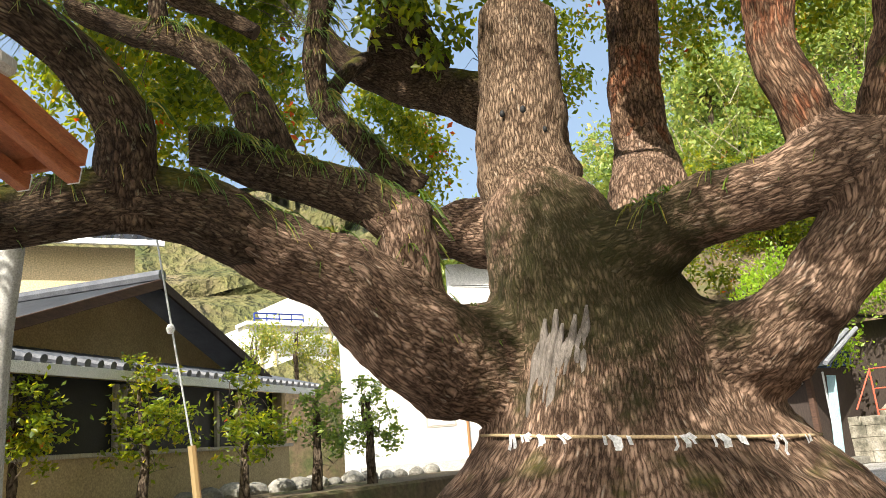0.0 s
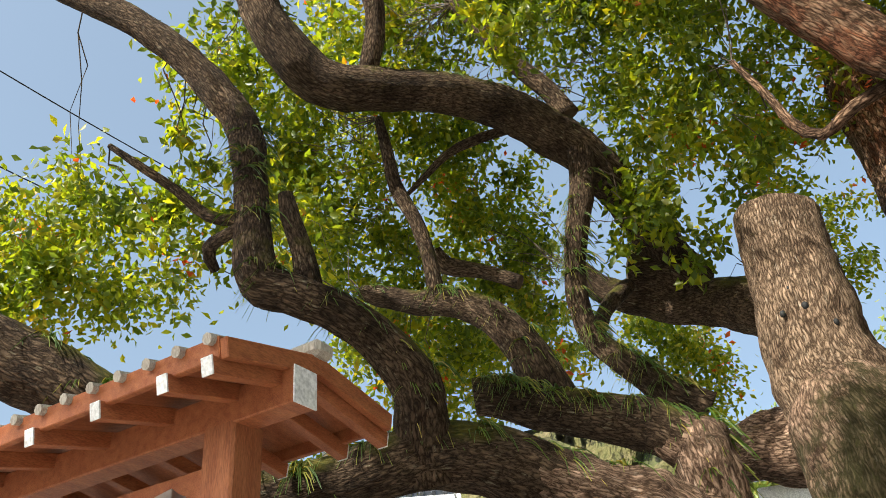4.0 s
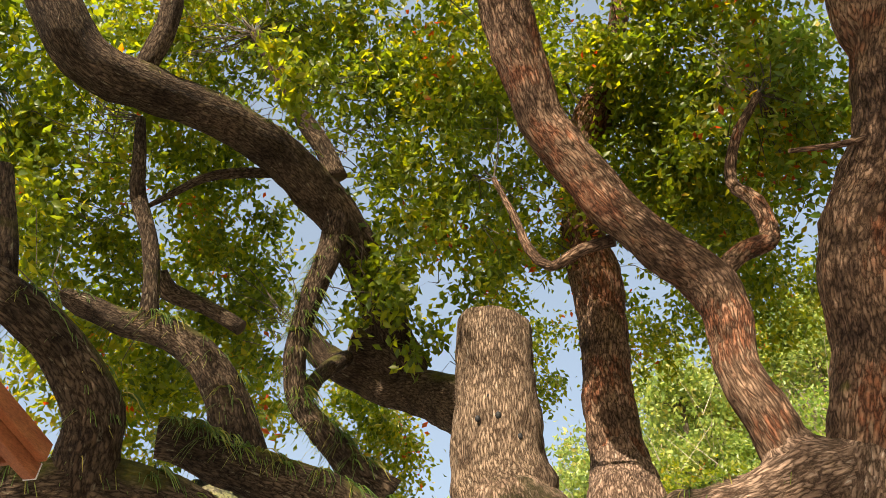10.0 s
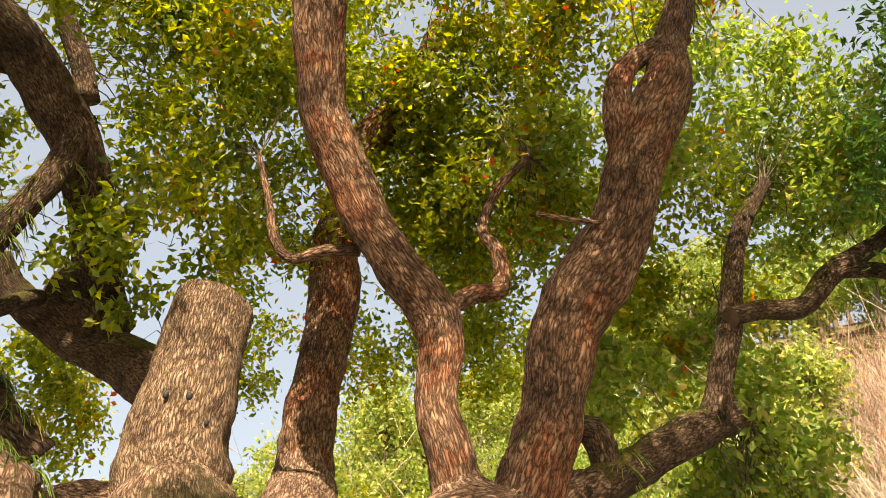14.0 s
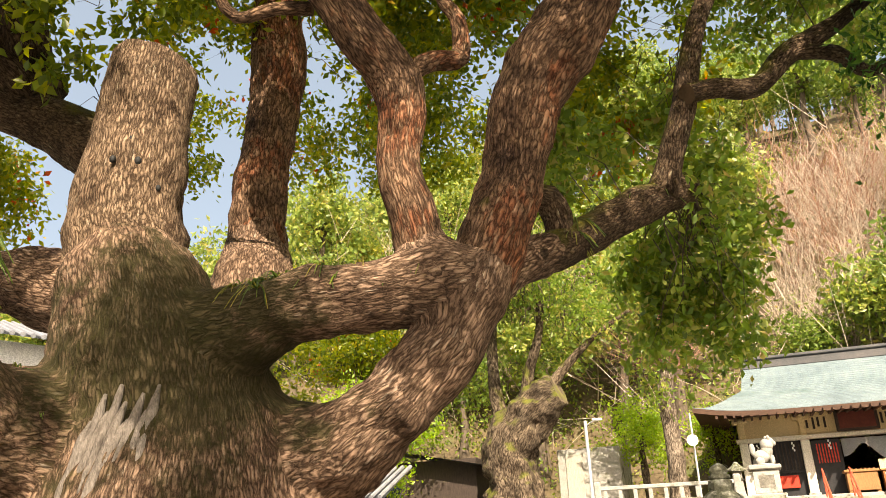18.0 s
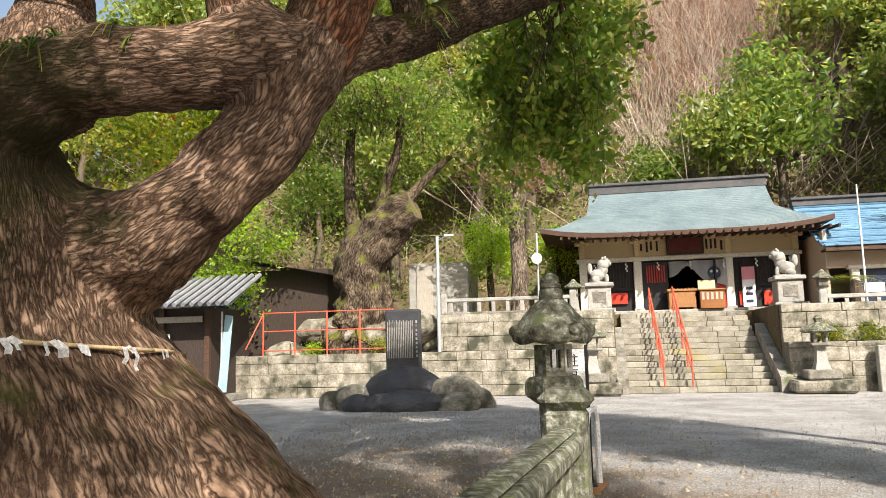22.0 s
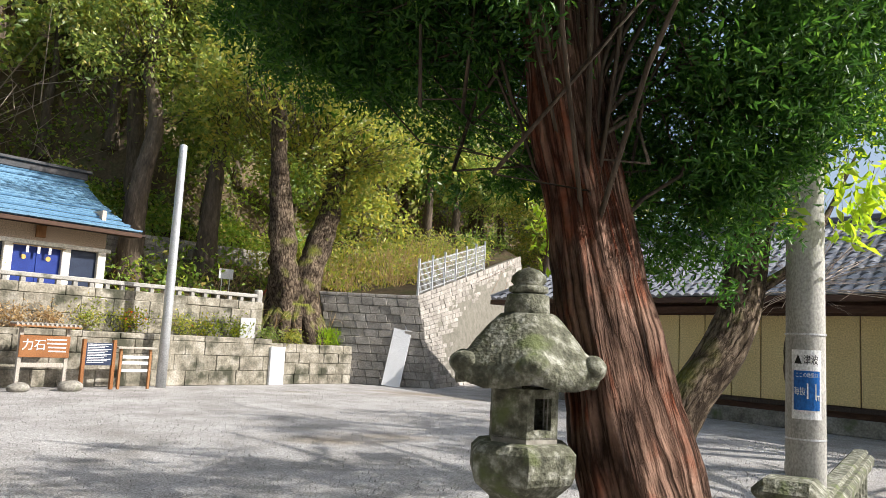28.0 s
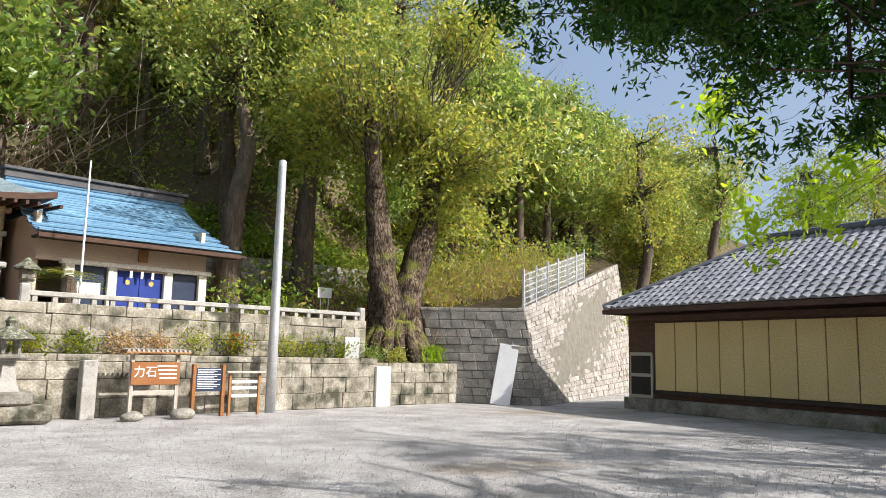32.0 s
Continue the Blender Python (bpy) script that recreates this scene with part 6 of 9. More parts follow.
# pollarded tree by the steps, its new shoots bare
pt = thing("pollard_tree", "tall pale trunk pollarded above with a burst of bare shoots", "tree", -5.3, 26.2, TZ)
part("trunk", tube("trunk", [(0, 0, -0.2, 0.34), (0, 0, 0.4, 0.28), (0.03, 0, 1.6, 0.25), (-0.02, 0, 2.8, 0.25), (0, 0, 3.6, 0.30), (0.0, 0, 4.0, 0.36), (0.0, 0, 4.3, 0.28)], M_POLLARD, 18, 0.1, 0.12, 0.04, 3, 2), None, pt)
t = np.linspace(0, 1, 6)[None, :, None]
d = rng.normal(size=(260, 1, 3)) * np.array([1.1, 1.1, 0.7]) + np.array([0, 0, 0.9])
part("shoot", strip_mesh("shoot", np.array([0, 0, 3.9]) + d * t * 1.05 + np.array([0, 0, 0.5]) * t**2, M_TWIGRED, 0.014), None, pt, "reddish bare shoots")

small_tree("maple_tree", "fresh bright green young maple behind the balustrade", -6.6, 29.5, TZ, 3.6, 0.09, blobset(np.random.default_rng(3), 13, 0, 2.6, 1.9, 1.3, 0.5, 0.9), M_LEAFNEW, 0.13, 700, 51, stems=3)
small_tree("maple_tree", "fresh bright green young maple beside the hall", -4.3, 32.5, TZ, 3.8, 0.08, blobset(np.random.default_rng(4), 9, 0, 2.8, 1.2, 1.2, 0.5, 0.8), M_LEAFNEW, 0.13, 600, 52, stems=2)
small_tree("maple_tree", "fresh bright green foliage beyond the great tree", -15.5, 24.5, 0.8, 4.6, 0.10, blobset(np.random.default_rng(6), 14, 0, 3.9, 2.6, 1.7, 0.6, 1.0), M_LEAFNEW, 0.15, 500, 53, stems=2)
small_tree("evergreen_tree", "dense green tree beyond the sheds", -17.5, 29, 2.4, 8, 0.25, blobset(np.random.default_rng(7), 24, 0, 7.0, 4.2, 3.2, 1.0, 1.6), M_LEAF, 0.22, 260, 54)
small_tree("evergreen_tree", "dense green tree on the far bank", -27, 27, 0.5, 9, 0.3, blobset(np.random.default_rng(8), 22, 0, 8.0, 4.5, 3.6, 1.1, 1.7), M_LEAFYEL, 0.25, 230, 55)

# trees above the east wall
for i, (x, y, h, r, lean) in enumerate(((10.9, 30.2, 12, 0.42, (0.4, 0)), (13.4, 29.6, 12, 0.36, (0.5, 0)), (12.0, 32.5, 13, 0.4, (0, 0)), (20.5, 33, 12, 0.4, (0, 0)), (26, 33, 10, 0.35, (0, 0)), (23.5, 31.5, 8, 0.3, (0, 0)), (29, 31, 9, 0.3, (0, 0)), (33, 33, 11, 0.35, (0, 0)), (37, 30, 10, 0.3, (0, 0)), (43, 31, 12, 0.35, (0, 0)), (30, 36, 12, 0.35, (0, 0)), (33, 28, 15, 0.4, (0, 0)), (39, 27, 16, 0.4, (0, 0)), (45, 24, 15, 0.4, (0, 0)), (51, 22, 15, 0.4, (0, 0)))):
    i += 1
    z = max(0.0, hill_z(x, y))
    rg = np.random.default_rng(59 + i)
    small_tree("bank_tree", "tall dark-trunked tree above the stone wall", x, y, z, h * 0.85, r, blobset(rg, 18, 0.3, h * 0.72, 2.6, h * 0.24, 0.9, 1.5), (M_LEAFYEL, M_LEAFHILL, M_LEAFDARK)[i % 3], 0.19, 260, 60 + i, lean, "trees above the stone wall", M_TRUNK)
bt = thing("bank_camphor", "double-trunked tree with exposed roots gripping the bank", "tree", 14.4, 25.75, 1.7)
bt.scale = (1.2, 1.1, 1.05)
for nodes in ([(-0.35, 0, -0.4, 0.75), (-0.3, 0, 0.4, 0.55), (-0.4, 0, 1.6, 0.42), (-0.5, 0.1, 3.0, 0.36), (-0.7, 0.2, 5.0, 0.26), (-0.9, 0.3, 7.5, 0.14)], [(0.3, -0.1, -0.5, 0.8), (0.25, -0.1, 0.5, 0.58), (0.35, -0.05, 1.5, 0.44), (0.75, 0, 2.8, 0.38), (1.2, 0.1, 4.2, 0.30), (1.5, 0.2, 6.5, 0.18)]):
    part("trunk", tube("trunk", nodes, M_OLDBARK, 26, 0.1, 0.2, 0.08, 2.2, nodes[0][0]), None, bt)
for i in range(9):
    a = -math.pi * (0.05 + 0.9 * i / 8)
    w = 0.5 + 0.45 * noise.noise(Vector((i * 2.3, 0, 0)))
    part("root", tube("root", [(0.5 * math.cos(a), 0.4 * math.sin(a), 0.7, 0.2), (0.9 * math.cos(a) * (1 + w * 0.2), 0.7 * math.sin(a), 0.1, 0.17), (1.2 * math.cos(a), 0.95 * math.sin(a), -0.5, 0.12), (1.35 * math.cos(a), 1.2 * math.sin(a), -0.95, 0.08)], M_OLDBARK, 10, 0.1, 0.2, 0.03, 3, i), None, bt)
bl = blobset(np.random.default_rng(70), 30, 0.5, 7.6, 3.6, 2.8, 0.9, 1.5) + blobset(np.random.default_rng(71), 8, 2.4, 4.4, 1.6, 1.0, 0.6, 1.0)
me, cc = crown_leaves("crown", bl, 420, 0.18, M_LEAFYEL, 72, 0.3, 36, 0.4)
part("crown", me, None, bt)
part("branch", twigs_to("branch", np.array([0.2, 0.1, 5.0]) * 0.4 + cc * 0.6, cc, M_TRUNK, 0.02, 5), None, bt)

# ---- the cypress by the lantern ----
cy = thing("cypress_tree", "old cypress with peeling reddish bark and dense dark foliage", "tree", 1.25, 7.0, 0)
for nodes, sd in ((CYPRESS_A, 1.0), (CYPRESS_B, 2.0)):
    x0, y0, z0, r0 = nodes[0]
    ln = [(x0 - 1.25, y0 - 7.0, -0.1, r0 * 1.25)] + [(x - 1.25, y - 7.0, z, r) for x, y, z, r in nodes]
    part("trunk", tube("trunk", ln, M_CYPRESS, 40, 0.06, 0.12, 0.10, 3.2, sd), None, cy, "twisted fluted trunk with peeling bark")
rng = np.random.default_rng(12)
lines = []
for nodes in (CYPRESS_A, CYPRESS_B):
    sl = smooth_line(nodes, 0.05)
    for _ in range(150):
        q = sl[rng.integers(0, len(sl))]
        a = rng.uniform(0, 6.28)
        r = q[:3] + q[3] * 1.01 * np.array([math.cos(a), math.sin(a), 0])
        L = rng.uniform(0.12, 0.4)
        t = np.linspace(0, 1, 6)[:, None]
        lines.append(r - np.array([1.25, 7.0, 0]) + np.array([math.cos(a), math.sin(a), 0]) * (0.03 * t * t) + np.array([rng.normal() * 0.05, rng.normal() * 0.05, -L]) * t)
part("bark_strip", strip_mesh("bark_strip", np.array(lines), M_CYPRESS, 0.007), None, cy, "loose strips of peeling bark")
for i, (crown, dens) in enumerate(((CYPRESS_CROWN, 20000), (CYPRESS_CROWN_HIGH, 9000), (CYPRESS_TOP, 1900))):
    me, cc = crown_leaves("crown", [(x - 1.25, y - 7.0, z, r * 1.12) for x, y, z, r in crown], dens, 0.05 if i < 2 else 0.11, M_NEEDLE, 80 + i, 0.10 if i < 2 else 0.2, 90, 0.1, 0.30 if i < 2 else 0.4, 0.45)
    part("crown", me, None, cy, "dense dark green cypress foliage")
    near = np.array([smooth_line(CYPRESS_A, 0.3)[int(rng.integers(9, 20)), :3] - np.array([1.25, 7.0, 0]) for _ in cc[::14]])
    part("branch", twigs_to("branch", near, cc[::14], M_TRUNK, 0.02, i, 0.14), None, cy)

ct = thing("curving_tree", "curving dark-barked tree leaning over the fence", "tree", 2.9, 7.75, 0)
part("trunk", tube("trunk", [(0.0, 0.03, -0.1, 0.26)] + [(x - 2.9, y - 7.75, z, r) for x, y, z, r in CURVED_TREE], M_OLDBARK, 24, 0.08, 0.12, 0.04, 3, 4), None, ct)
part("branch", tube("branch", [(0.8, -0.3, 2.0, 0.05), (1.3, -0.5, 2.3, 0.035), (1.8, -0.6, 2.8, 0.02), (2.2, -0.7, 3.3, 0.01)], M_OLDBARK, 8, 0.1, 0.1, 0), None, ct)
me, cc = crown_leaves("crown", [(x - 2.9, y - 7.75, z, r) for x, y, z, r in CURVED_TREE_CROWN], 900, 0.11, M_LEAFNEW, 90, 0.2, 30)
part("crown", me, None, ct, "fresh yellow-green leaves")
near = np.array([np.array(CURVED_TREE[-1][:3]) - np.array([2.9, 7.75, 0.2]) for _ in cc])
part("twig", twigs_to("twig", near, cc, M_TRUNK, 0.008, 9, 0.1), None, ct)


# ---- stone lanterns ----
def roof_stone(bm_r, r, h, n=6, curl=0.16):
    """A lantern's six-sided cap with curled corners."""
    bm = bmesh.new()
    rings = []
    for k in range(9):
        f = k / 8
        rr = r * (0.36 + 0.64 * f**1.25)
        z = h * 1.05 * (1 - f**1.6) ** 1.05
        row = []
        for i in range(n * 6):
            a = 2 * math.pi * i / (n * 6)
            c = abs(math.cos(a * n / 2))
            corner = max(0.0, c - 0.72) / 0.28
            row.append(bm.verts.new((rr * (0.93 + 0.13 * corner * f) * math.cos(a), rr * (0.93 + 0.13 * corner * f) * math.sin(a), z + curl * corner * f**6 * h)))
        rings.append(row)
    base = [bm.verts.new((v.co.x * 0.96, v.co.y * 0.96, -0.09 * h / 0.3 + (v.co.z if v.co.z > 0.01 else 0) * 0.7)) for v in rings[-1]]
    inner = [bm.verts.new((v.co.x * 0.45, v.co.y * 0.45, -0.05)) for v in rings[-1]]
    rings += [base, inner]
    m = n * 6
    for a, b in zip(rings, rings[1:]):
        for i in range(m):
            bm.faces.new((a[i], a[(i + 1) % m], b[(i + 1) % m], b[i]))
    bm.faces.new(rings[0]), bm.faces.new(rings[-1][::-1])
    bmesh.ops.recalc_face_normals(bm, faces=bm.faces)
    return roughen(bm, 0.012 * r / 0.4, 9)


def stone_lantern(x, y, s, rz, lab, low, high):
    t = thing("stone_lantern", lab, "lantern", x, y, 0, rz, group="stone lanterns by the fence")
    w = s / 0.8
    part("base", roughen(spin([(0.36 * w, 0), (0.36 * w, 0.12), (0.30 * w, 0.2), (0.2 * w, 0.24)], 6), 0.012, 5), M_LICHEN, t)
    part("post", roughen(spin([(0.165 * w, 0.22), (0.15 * w, 0.5), (0.17 * w, 0.54), (0.17 * w, 0.60), (0.15 * w, 0.64), (0.155 * w, 0.93)], 18), 0.006, 7), M_LICHEN, t)
    part("platform", roughen(spin([(0.17 * w, 0.93), (0.27 * w, 1.0), (0.285 * w, 1.03), (0.285 * w, 1.12), (0.25 * w, 1.16), (0.2 * w, 1.17)], 6), 0.008, 7), M_LICHEN, t)
    fb = part("firebox", spin([(0.185 * w, 1.16), (0.185 * w, 1.20)], 6), M_STONE, t, "hollow firebox with square windows")
    for i in range(6):
        a = 2 * math.pi * (i + 0.5) / 6
        m = Matrix.Rotation(a - math.pi / 2, 4, "Z")
        apo = 0.185 * w * math.cos(math.pi / 6)
        half = 0.185 * w * 0.5
        b = bmesh.new()
        if i in (1, 4, 5):
            add_box(b, -half, -half * 0.55, apo - 0.045, apo, 1.19, 1.44)
            add_box(b, half * 0.55, half, apo - 0.045, apo, 1.19, 1.44)
            add_box(b, -half * 0.55, half * 0.55, apo - 0.045, apo, 1.19, 1.235)
            add_box(b, -half * 0.55, half * 0.55, apo - 0.045, apo, 1.395, 1.44)
        else:
            add_box(b, -half, half, apo - 0.045, apo, 1.19, 1.44)
        bmesh.ops.transform(b, matrix=m, verts=b.verts)
        part("window_face" if i in (1, 4, 5) else "side_face", b, M_GRANITE if i in (1, 5) else M_LICHEN, fb)
    cap = roof_stone(None, 0.385 * w, 0.34 * w)
    bmesh.ops.translate(cap, vec=(0, 0, 1.53), verts=cap.verts)
    cp = part("cap", cap, M_LICHEN, t, "lichen-covered stone cap with curled corners", smooth=True)
    for i in range(6):
        a = 2 * math.pi * i / 6
        b = bmesh.new()
        bmesh.ops.create_icosphere(b, subdivisions=3, radius=1, matrix=Matrix.Translation((0.36 * w * math.cos(a), 0.36 * w * math.sin(a), 1.56)) @ Matrix.Rotation(a, 4, "Z") @ Matrix.Diagonal((0.06 * w, 0.085 * w, 0.075 * w, 1)))
        part("corner_curl", roughen(b, 0.012, 12), M_LICHEN, cp, smooth=True)
    part("neck", roughen(spin([(0.115 * w, 1.80), (0.118 * w, 1.86), (0.112 * w, 1.925), (0.08 * w, 1.935)], 18), 0.006, 9), M_LICHEN, t, smooth=True)
    part("finial", roughen(spin([(0.08 * w, 1.93), (0.105 * w, 1.945), (0.10 * w, 1.97), (0.075 * w, 1.98), (0.09 * w, 2.0), (0.085 * w, 2.03), (0.055 * w, 2.06), (0.02 * w, 2.075), (0.0015, 2.08)], 18), 0.005, 9), M_LICHEN, t, "worn stone bud", smooth=True)
    for o in t.children_recursive:
        for v in o.data.vertices:
            v.co.z = min(v.co.z, 1.1) * low + max(0.0, v.co.z - 1.1) * high


stone_lantern(-3.40, 8.21, 0.68, 10, "lichen-covered hexagonal stone lantern at the fence end", 0.95, 0.94)
stone_lantern(0.88, 7.46, 0.67, -20, "lichen-covered hexagonal stone lantern before the cypress", 1.0, 0.80)


def wayside_lantern(x, lab):
    t = thing("step_lantern", lab, "lantern", x, 23.6, 0, group="lanterns beside the steps")
    part("mound", roughen(box(-0.75, 0.75, -0.45, 0.45, 0, 0.36, 0.06), 0.05, 2.5), M_WALLSTONE, t)
    part("step", box(-0.42, 0.42, -0.32, 0.32, 0.36, 0.62, 0.04), M_STONE, t)
    part("post", spin([(0.28, 0.62), (0.20, 0.8), (0.15, 1.1), (0.17, 1.22)], 4, math.pi / 4), M_GRANITE, t)
    part("platform", box(-0.28, 0.28, -0.28, 0.28, 1.22, 1.32, 0.03), M_STONE, t)
    for a in (-0.17, 0.11):
        for b in (-0.17, 0.11):
            part("firebox_post", box(a, a + 0.06, b, b + 0.06, 1.32, 1.58, 0.008), M_STONE, t)
    part("cap", roughen(spin([(0.36, 1.58), (0.46, 1.62), (0.44, 1.67), (0.25, 1.78), (0.10, 1.85), (0.10, 1.9), (0.12, 1.96), (0.05, 2.04)], 6), 0.012, 6), M_LICHEN, t)


wayside_lantern(-3.1, "squat stone lantern on rough stones beside the steps")
wayside_lantern(2.78, "squat stone lantern on rough stones beside the steps")
for x in (-3.6, 3.7):
    t = thing("terrace_lantern", "small pale stone lantern on the terrace edge", "lantern", x, 26.2, TZ, group="terrace lanterns")
    part("post", spin([(0.2, 0), (0.16, 0.15), (0.13, 0.5), (0.2, 0.56)], 8), M_GRANITE, t)
    part("firebox", box(-0.13, 0.13, -0.13, 0.13, 0.56, 0.78, 0.01), M_STONE, t)
    part("cap", spin([(0.3, 0.78), (0.3, 0.83), (0.12, 0.95), (0.05, 1.05)], 6), M_LICHEN, t)


# ---- low stone fences ----
def low_fence(x0, y0, x1, y1, lab, h=0.84, post_end=True):
    ln, a = math.hypot(x1 - x0, y1 - y0), math.degrees(math.atan2(y1 - y0, x1 - x0))
    t = thing("stone_fence", lab, "fence", x0, y0, 0, a, group="low stone fences")
    part("rail", roughen(join(box(0, ln, -0.12, 0.12, h - 0.16, h - 0.04, 0.03), box(0.0, ln, -0.07, 0.07, h - 0.04, h, 0.02)), 0.012, 3), M_LICHEN, t, "ridge-topped stone rail")
    part("foot", box(0, ln, -0.1, 0.1, 0, 0.12, 0.02), M_STONE, t)
    n = max(2, int(ln / 0.32))
    me = finish(box(-0.07, 0.07, -0.06, 0.06, 0.12, h - 0.16, 0.012), "picket", M_LICHEN)
    for i in range(n):
        part("picket", me, None, t).location.x = (i + 0.5) * ln / n
    if post_end:
        part("end_post", roughen(join(box(ln - 0.02, ln + 0.24, -0.13, 0.13, 0, h + 0.1, 0.02), box(ln - 0.06, ln + 0.28, -0.17, 0.17, h + 0.1, h + 0.24, 0.06)), 0.01, 5), M_LICHEN, t)


low_fence(-3.62, 3.2, -3.27, 6.7, "low weathered stone fence beside the path")
low_fence(6.8, 7.4, 2.55, 6.85, "low weathered stone fence before the trees", 0.70)

# parking sign and white hoop behind the lantern
t = thing("sign_board", "white standing sign with black brushed writing", "sign", -3.32, 9.55, 0, 4)
part("board", box(-0.16, 0.16, -0.012, 0.012, 0.28, 1.32, 0.003), M_WHITEPAINT, t)
for x in (-0.175, 0.175):
    part("frame_post", box(x - 0.016, x + 0.016, -0.02, 0.02, 0.03, 1.36, 0.003), M_BLACK, t)
part("foot", box(-0.22, 0.22, -0.18, 0.18, 0, 0.03, 0.006), M_BLACK, t)
for i, ch in enumerate("駐車場のお願い"):
    letters(ch, 0.14, M_BLACK, t, pose(0.03, -0.016, 1.2 - 0.142 * i) @ UP)
t = thing("hoop_barrier", "white painted pipe hoop barrier", "barrier", -3.12, 9.35, 0, 80)
part("hoop", join(rod((-0.28, 0, 0.02), (-0.28, 0, 0.62), 0.03), rod((0.28, 0, 0.02), (0.28, 0, 0.62), 0.03), rod((-0.28, 0, 0.62), (-0.17, 0, 0.74), 0.03), rod((0.28, 0, 0.62), (0.17, 0, 0.74), 0.03), rod((-0.18, 0, 0.74), (0.18, 0, 0.74), 0.03)), M_WHITEPAINT, t)
part("foot_plate", box(-0.36, 0.36, -0.08, 0.08, 0, 0.02, 0.004), M_WOOD, t)

# ---- poles ----
t = thing("steel_pole", "tall galvanised steel pole at the wall foot", "pole", 8.72, 23.75, 0)
part("shaft", spin([(0.13, 0), (0.12, 2), (0.10, 6.1), (0.098, 6.3), (0.03, 6.34)], 16), M_STEEL, t, smooth=True)
t = thing("lamp_pole", "slim steel lamp pole on the terrace wall", "pole", -7.6, 24.45, 1.3)
part("shaft", spin([(0.055, 0), (0.05, 3.5)], 12), M_STEEL, t)
part("arm", rod((0, 0, 3.35), (0.32, -0.1, 3.5), 0.02), M_STEEL, t)
part("lamp_head", box(0.24, 0.52, -0.16, -0.02, 3.46, 3.53, 0.02), M_WHITEPAINT, t)
t = thing("loudspeaker_pole", "thin pole with a white horn loudspeaker", "pole", -4.7, 26.3, TZ)
part("shaft", spin([(0.035, 0), (0.03, 2.6)], 8), M_STEEL, t)
h = spin([(0.03, 0), (0.05, 0.1), (0.16, 0.22), (0.17, 0.23)], 16)
bmesh.ops.transform(h, matrix=pose(0, -0.06, 1.75, 90), verts=h.verts)
part("horn", h, M_WHITEPAINT, t)
t = thing("flag_pole", "thin white flagpole before the side hall", "pole", 4.95, 26.4, TZ)
part("shaft", spin([(0.035, 0), (0.022, 3.6)], 8), M_WHITEPAINT, t)

# utility pole with the sea-level sign
t = thing("utility_pole", "round concrete utility pole with a sea-level plate", "pole", 3.80, 7.12, 0)
t.scale = (0.68, 0.68, 1.0)
part("shaft", spin([(0.19, 0), (0.185, 1.5), (0.17, 4.5), (0.16, 8.5)], 28), M_CONCRETE, t, smooth=True)
for z in (1.02, 1.72):
    part("wire_band", spin([(0.193, z), (0.193, z + 0.012)], 28), M_STEEL, t)
pl = bmesh.new()
plw = []
for zz in (1.16, 1.62):
    plw.append([pl.verts.new((0.196 * math.cos(a), 0.196 * math.sin(a), zz)) for a in np.linspace(radians(-0.5 * 85), radians(0.5 * 85), 9)])
for i in range(8):
    pl.faces.new((plw[0][i], plw[0][i + 1], plw[1][i + 1], plw[1][i]))
bmesh.ops.rotate(pl, cent=(0, 0, 0), matrix=Matrix.Rotation(radians(198), 3, "Z"), verts=pl.verts)
bmesh.ops.solidify(pl, geom=pl.faces[:], thickness=0.003)
sp = part("plate", pl, M_WHITEPAINT, t, "white and blue sea-level plate")
bl = bmesh.new()
blw = []
for zz in (1.22, 1.48):
    blw.append([bl.verts.new((0.203 * math.cos(a), 0.203 * math.sin(a), zz)) for a in np.linspace(radians(-35), radians(35), 9)])
for i in range(8):
    bl.faces.new((blw[0][i], blw[0][i + 1], blw[1][i + 1], blw[1][i]))
bmesh.ops.rotate(bl, cent=(0, 0, 0), matrix=Matrix.Rotation(radians(198), 3, "Z"), verts=bl.verts)
part("blue_field", bl, surface("sign_blue", [(0.01, 0.11, 0.40), (0.015, 0.14, 0.46)], 3, 0.4), sp)


def on_pole(text, size, z, turn, material):
    a = radians(198 + turn)
    letters(text, size, material, sp, Matrix.Translation((0.207 * math.cos(a), 0.207 * math.sin(a), z)) @ Matrix.Rotation(a + math.pi / 2, 4, "Z") @ UP, extrude=0.001)


on_pole("11", 0.15, 1.34, 12, M_WHITEPAINT), on_pole("m", 0.08, 1.31, 31, M_WHITEPAINT)
on_pole("海抜", 0.06, 1.34, -19, M_WHITEPAINT), on_pole("ここの地盤は", 0.035, 1.45, 0, M_WHITEPAINT), on_pole("津波", 0.07, 1.55, 10, M_BLACK), on_pole("▲", 0.08, 1.55, -22, M_BLACK)

# ---- monument on its rocks ----
t = thing("inscribed_monument", "dark upright stone monument with carved columns of writing", "monument", -7.5, 19.6, 0)
part("slab", roughen(box(-0.43, 0.43, -0.09, 0.09, 0.86, 2.34, 0.05), 0.012, 3), M_DARKSTONE, t)
for i in range(15):
    x = 0.24 - i * 0.043
    part("carved_column", box(x - 0.009, x + 0.009, -0.112, -0.094, 1.18, 2.06 + 0.02 * math.sin(i * 3), 0.0), M_GRANITE, t, "column of carved characters")
for k in range(9):
    part("carved_title", box(0.32, 0.36, -0.112, -0.094, 2.0 - k * 0.1, 2.06 - k * 0.1, 0.0), M_GRANITE, t)
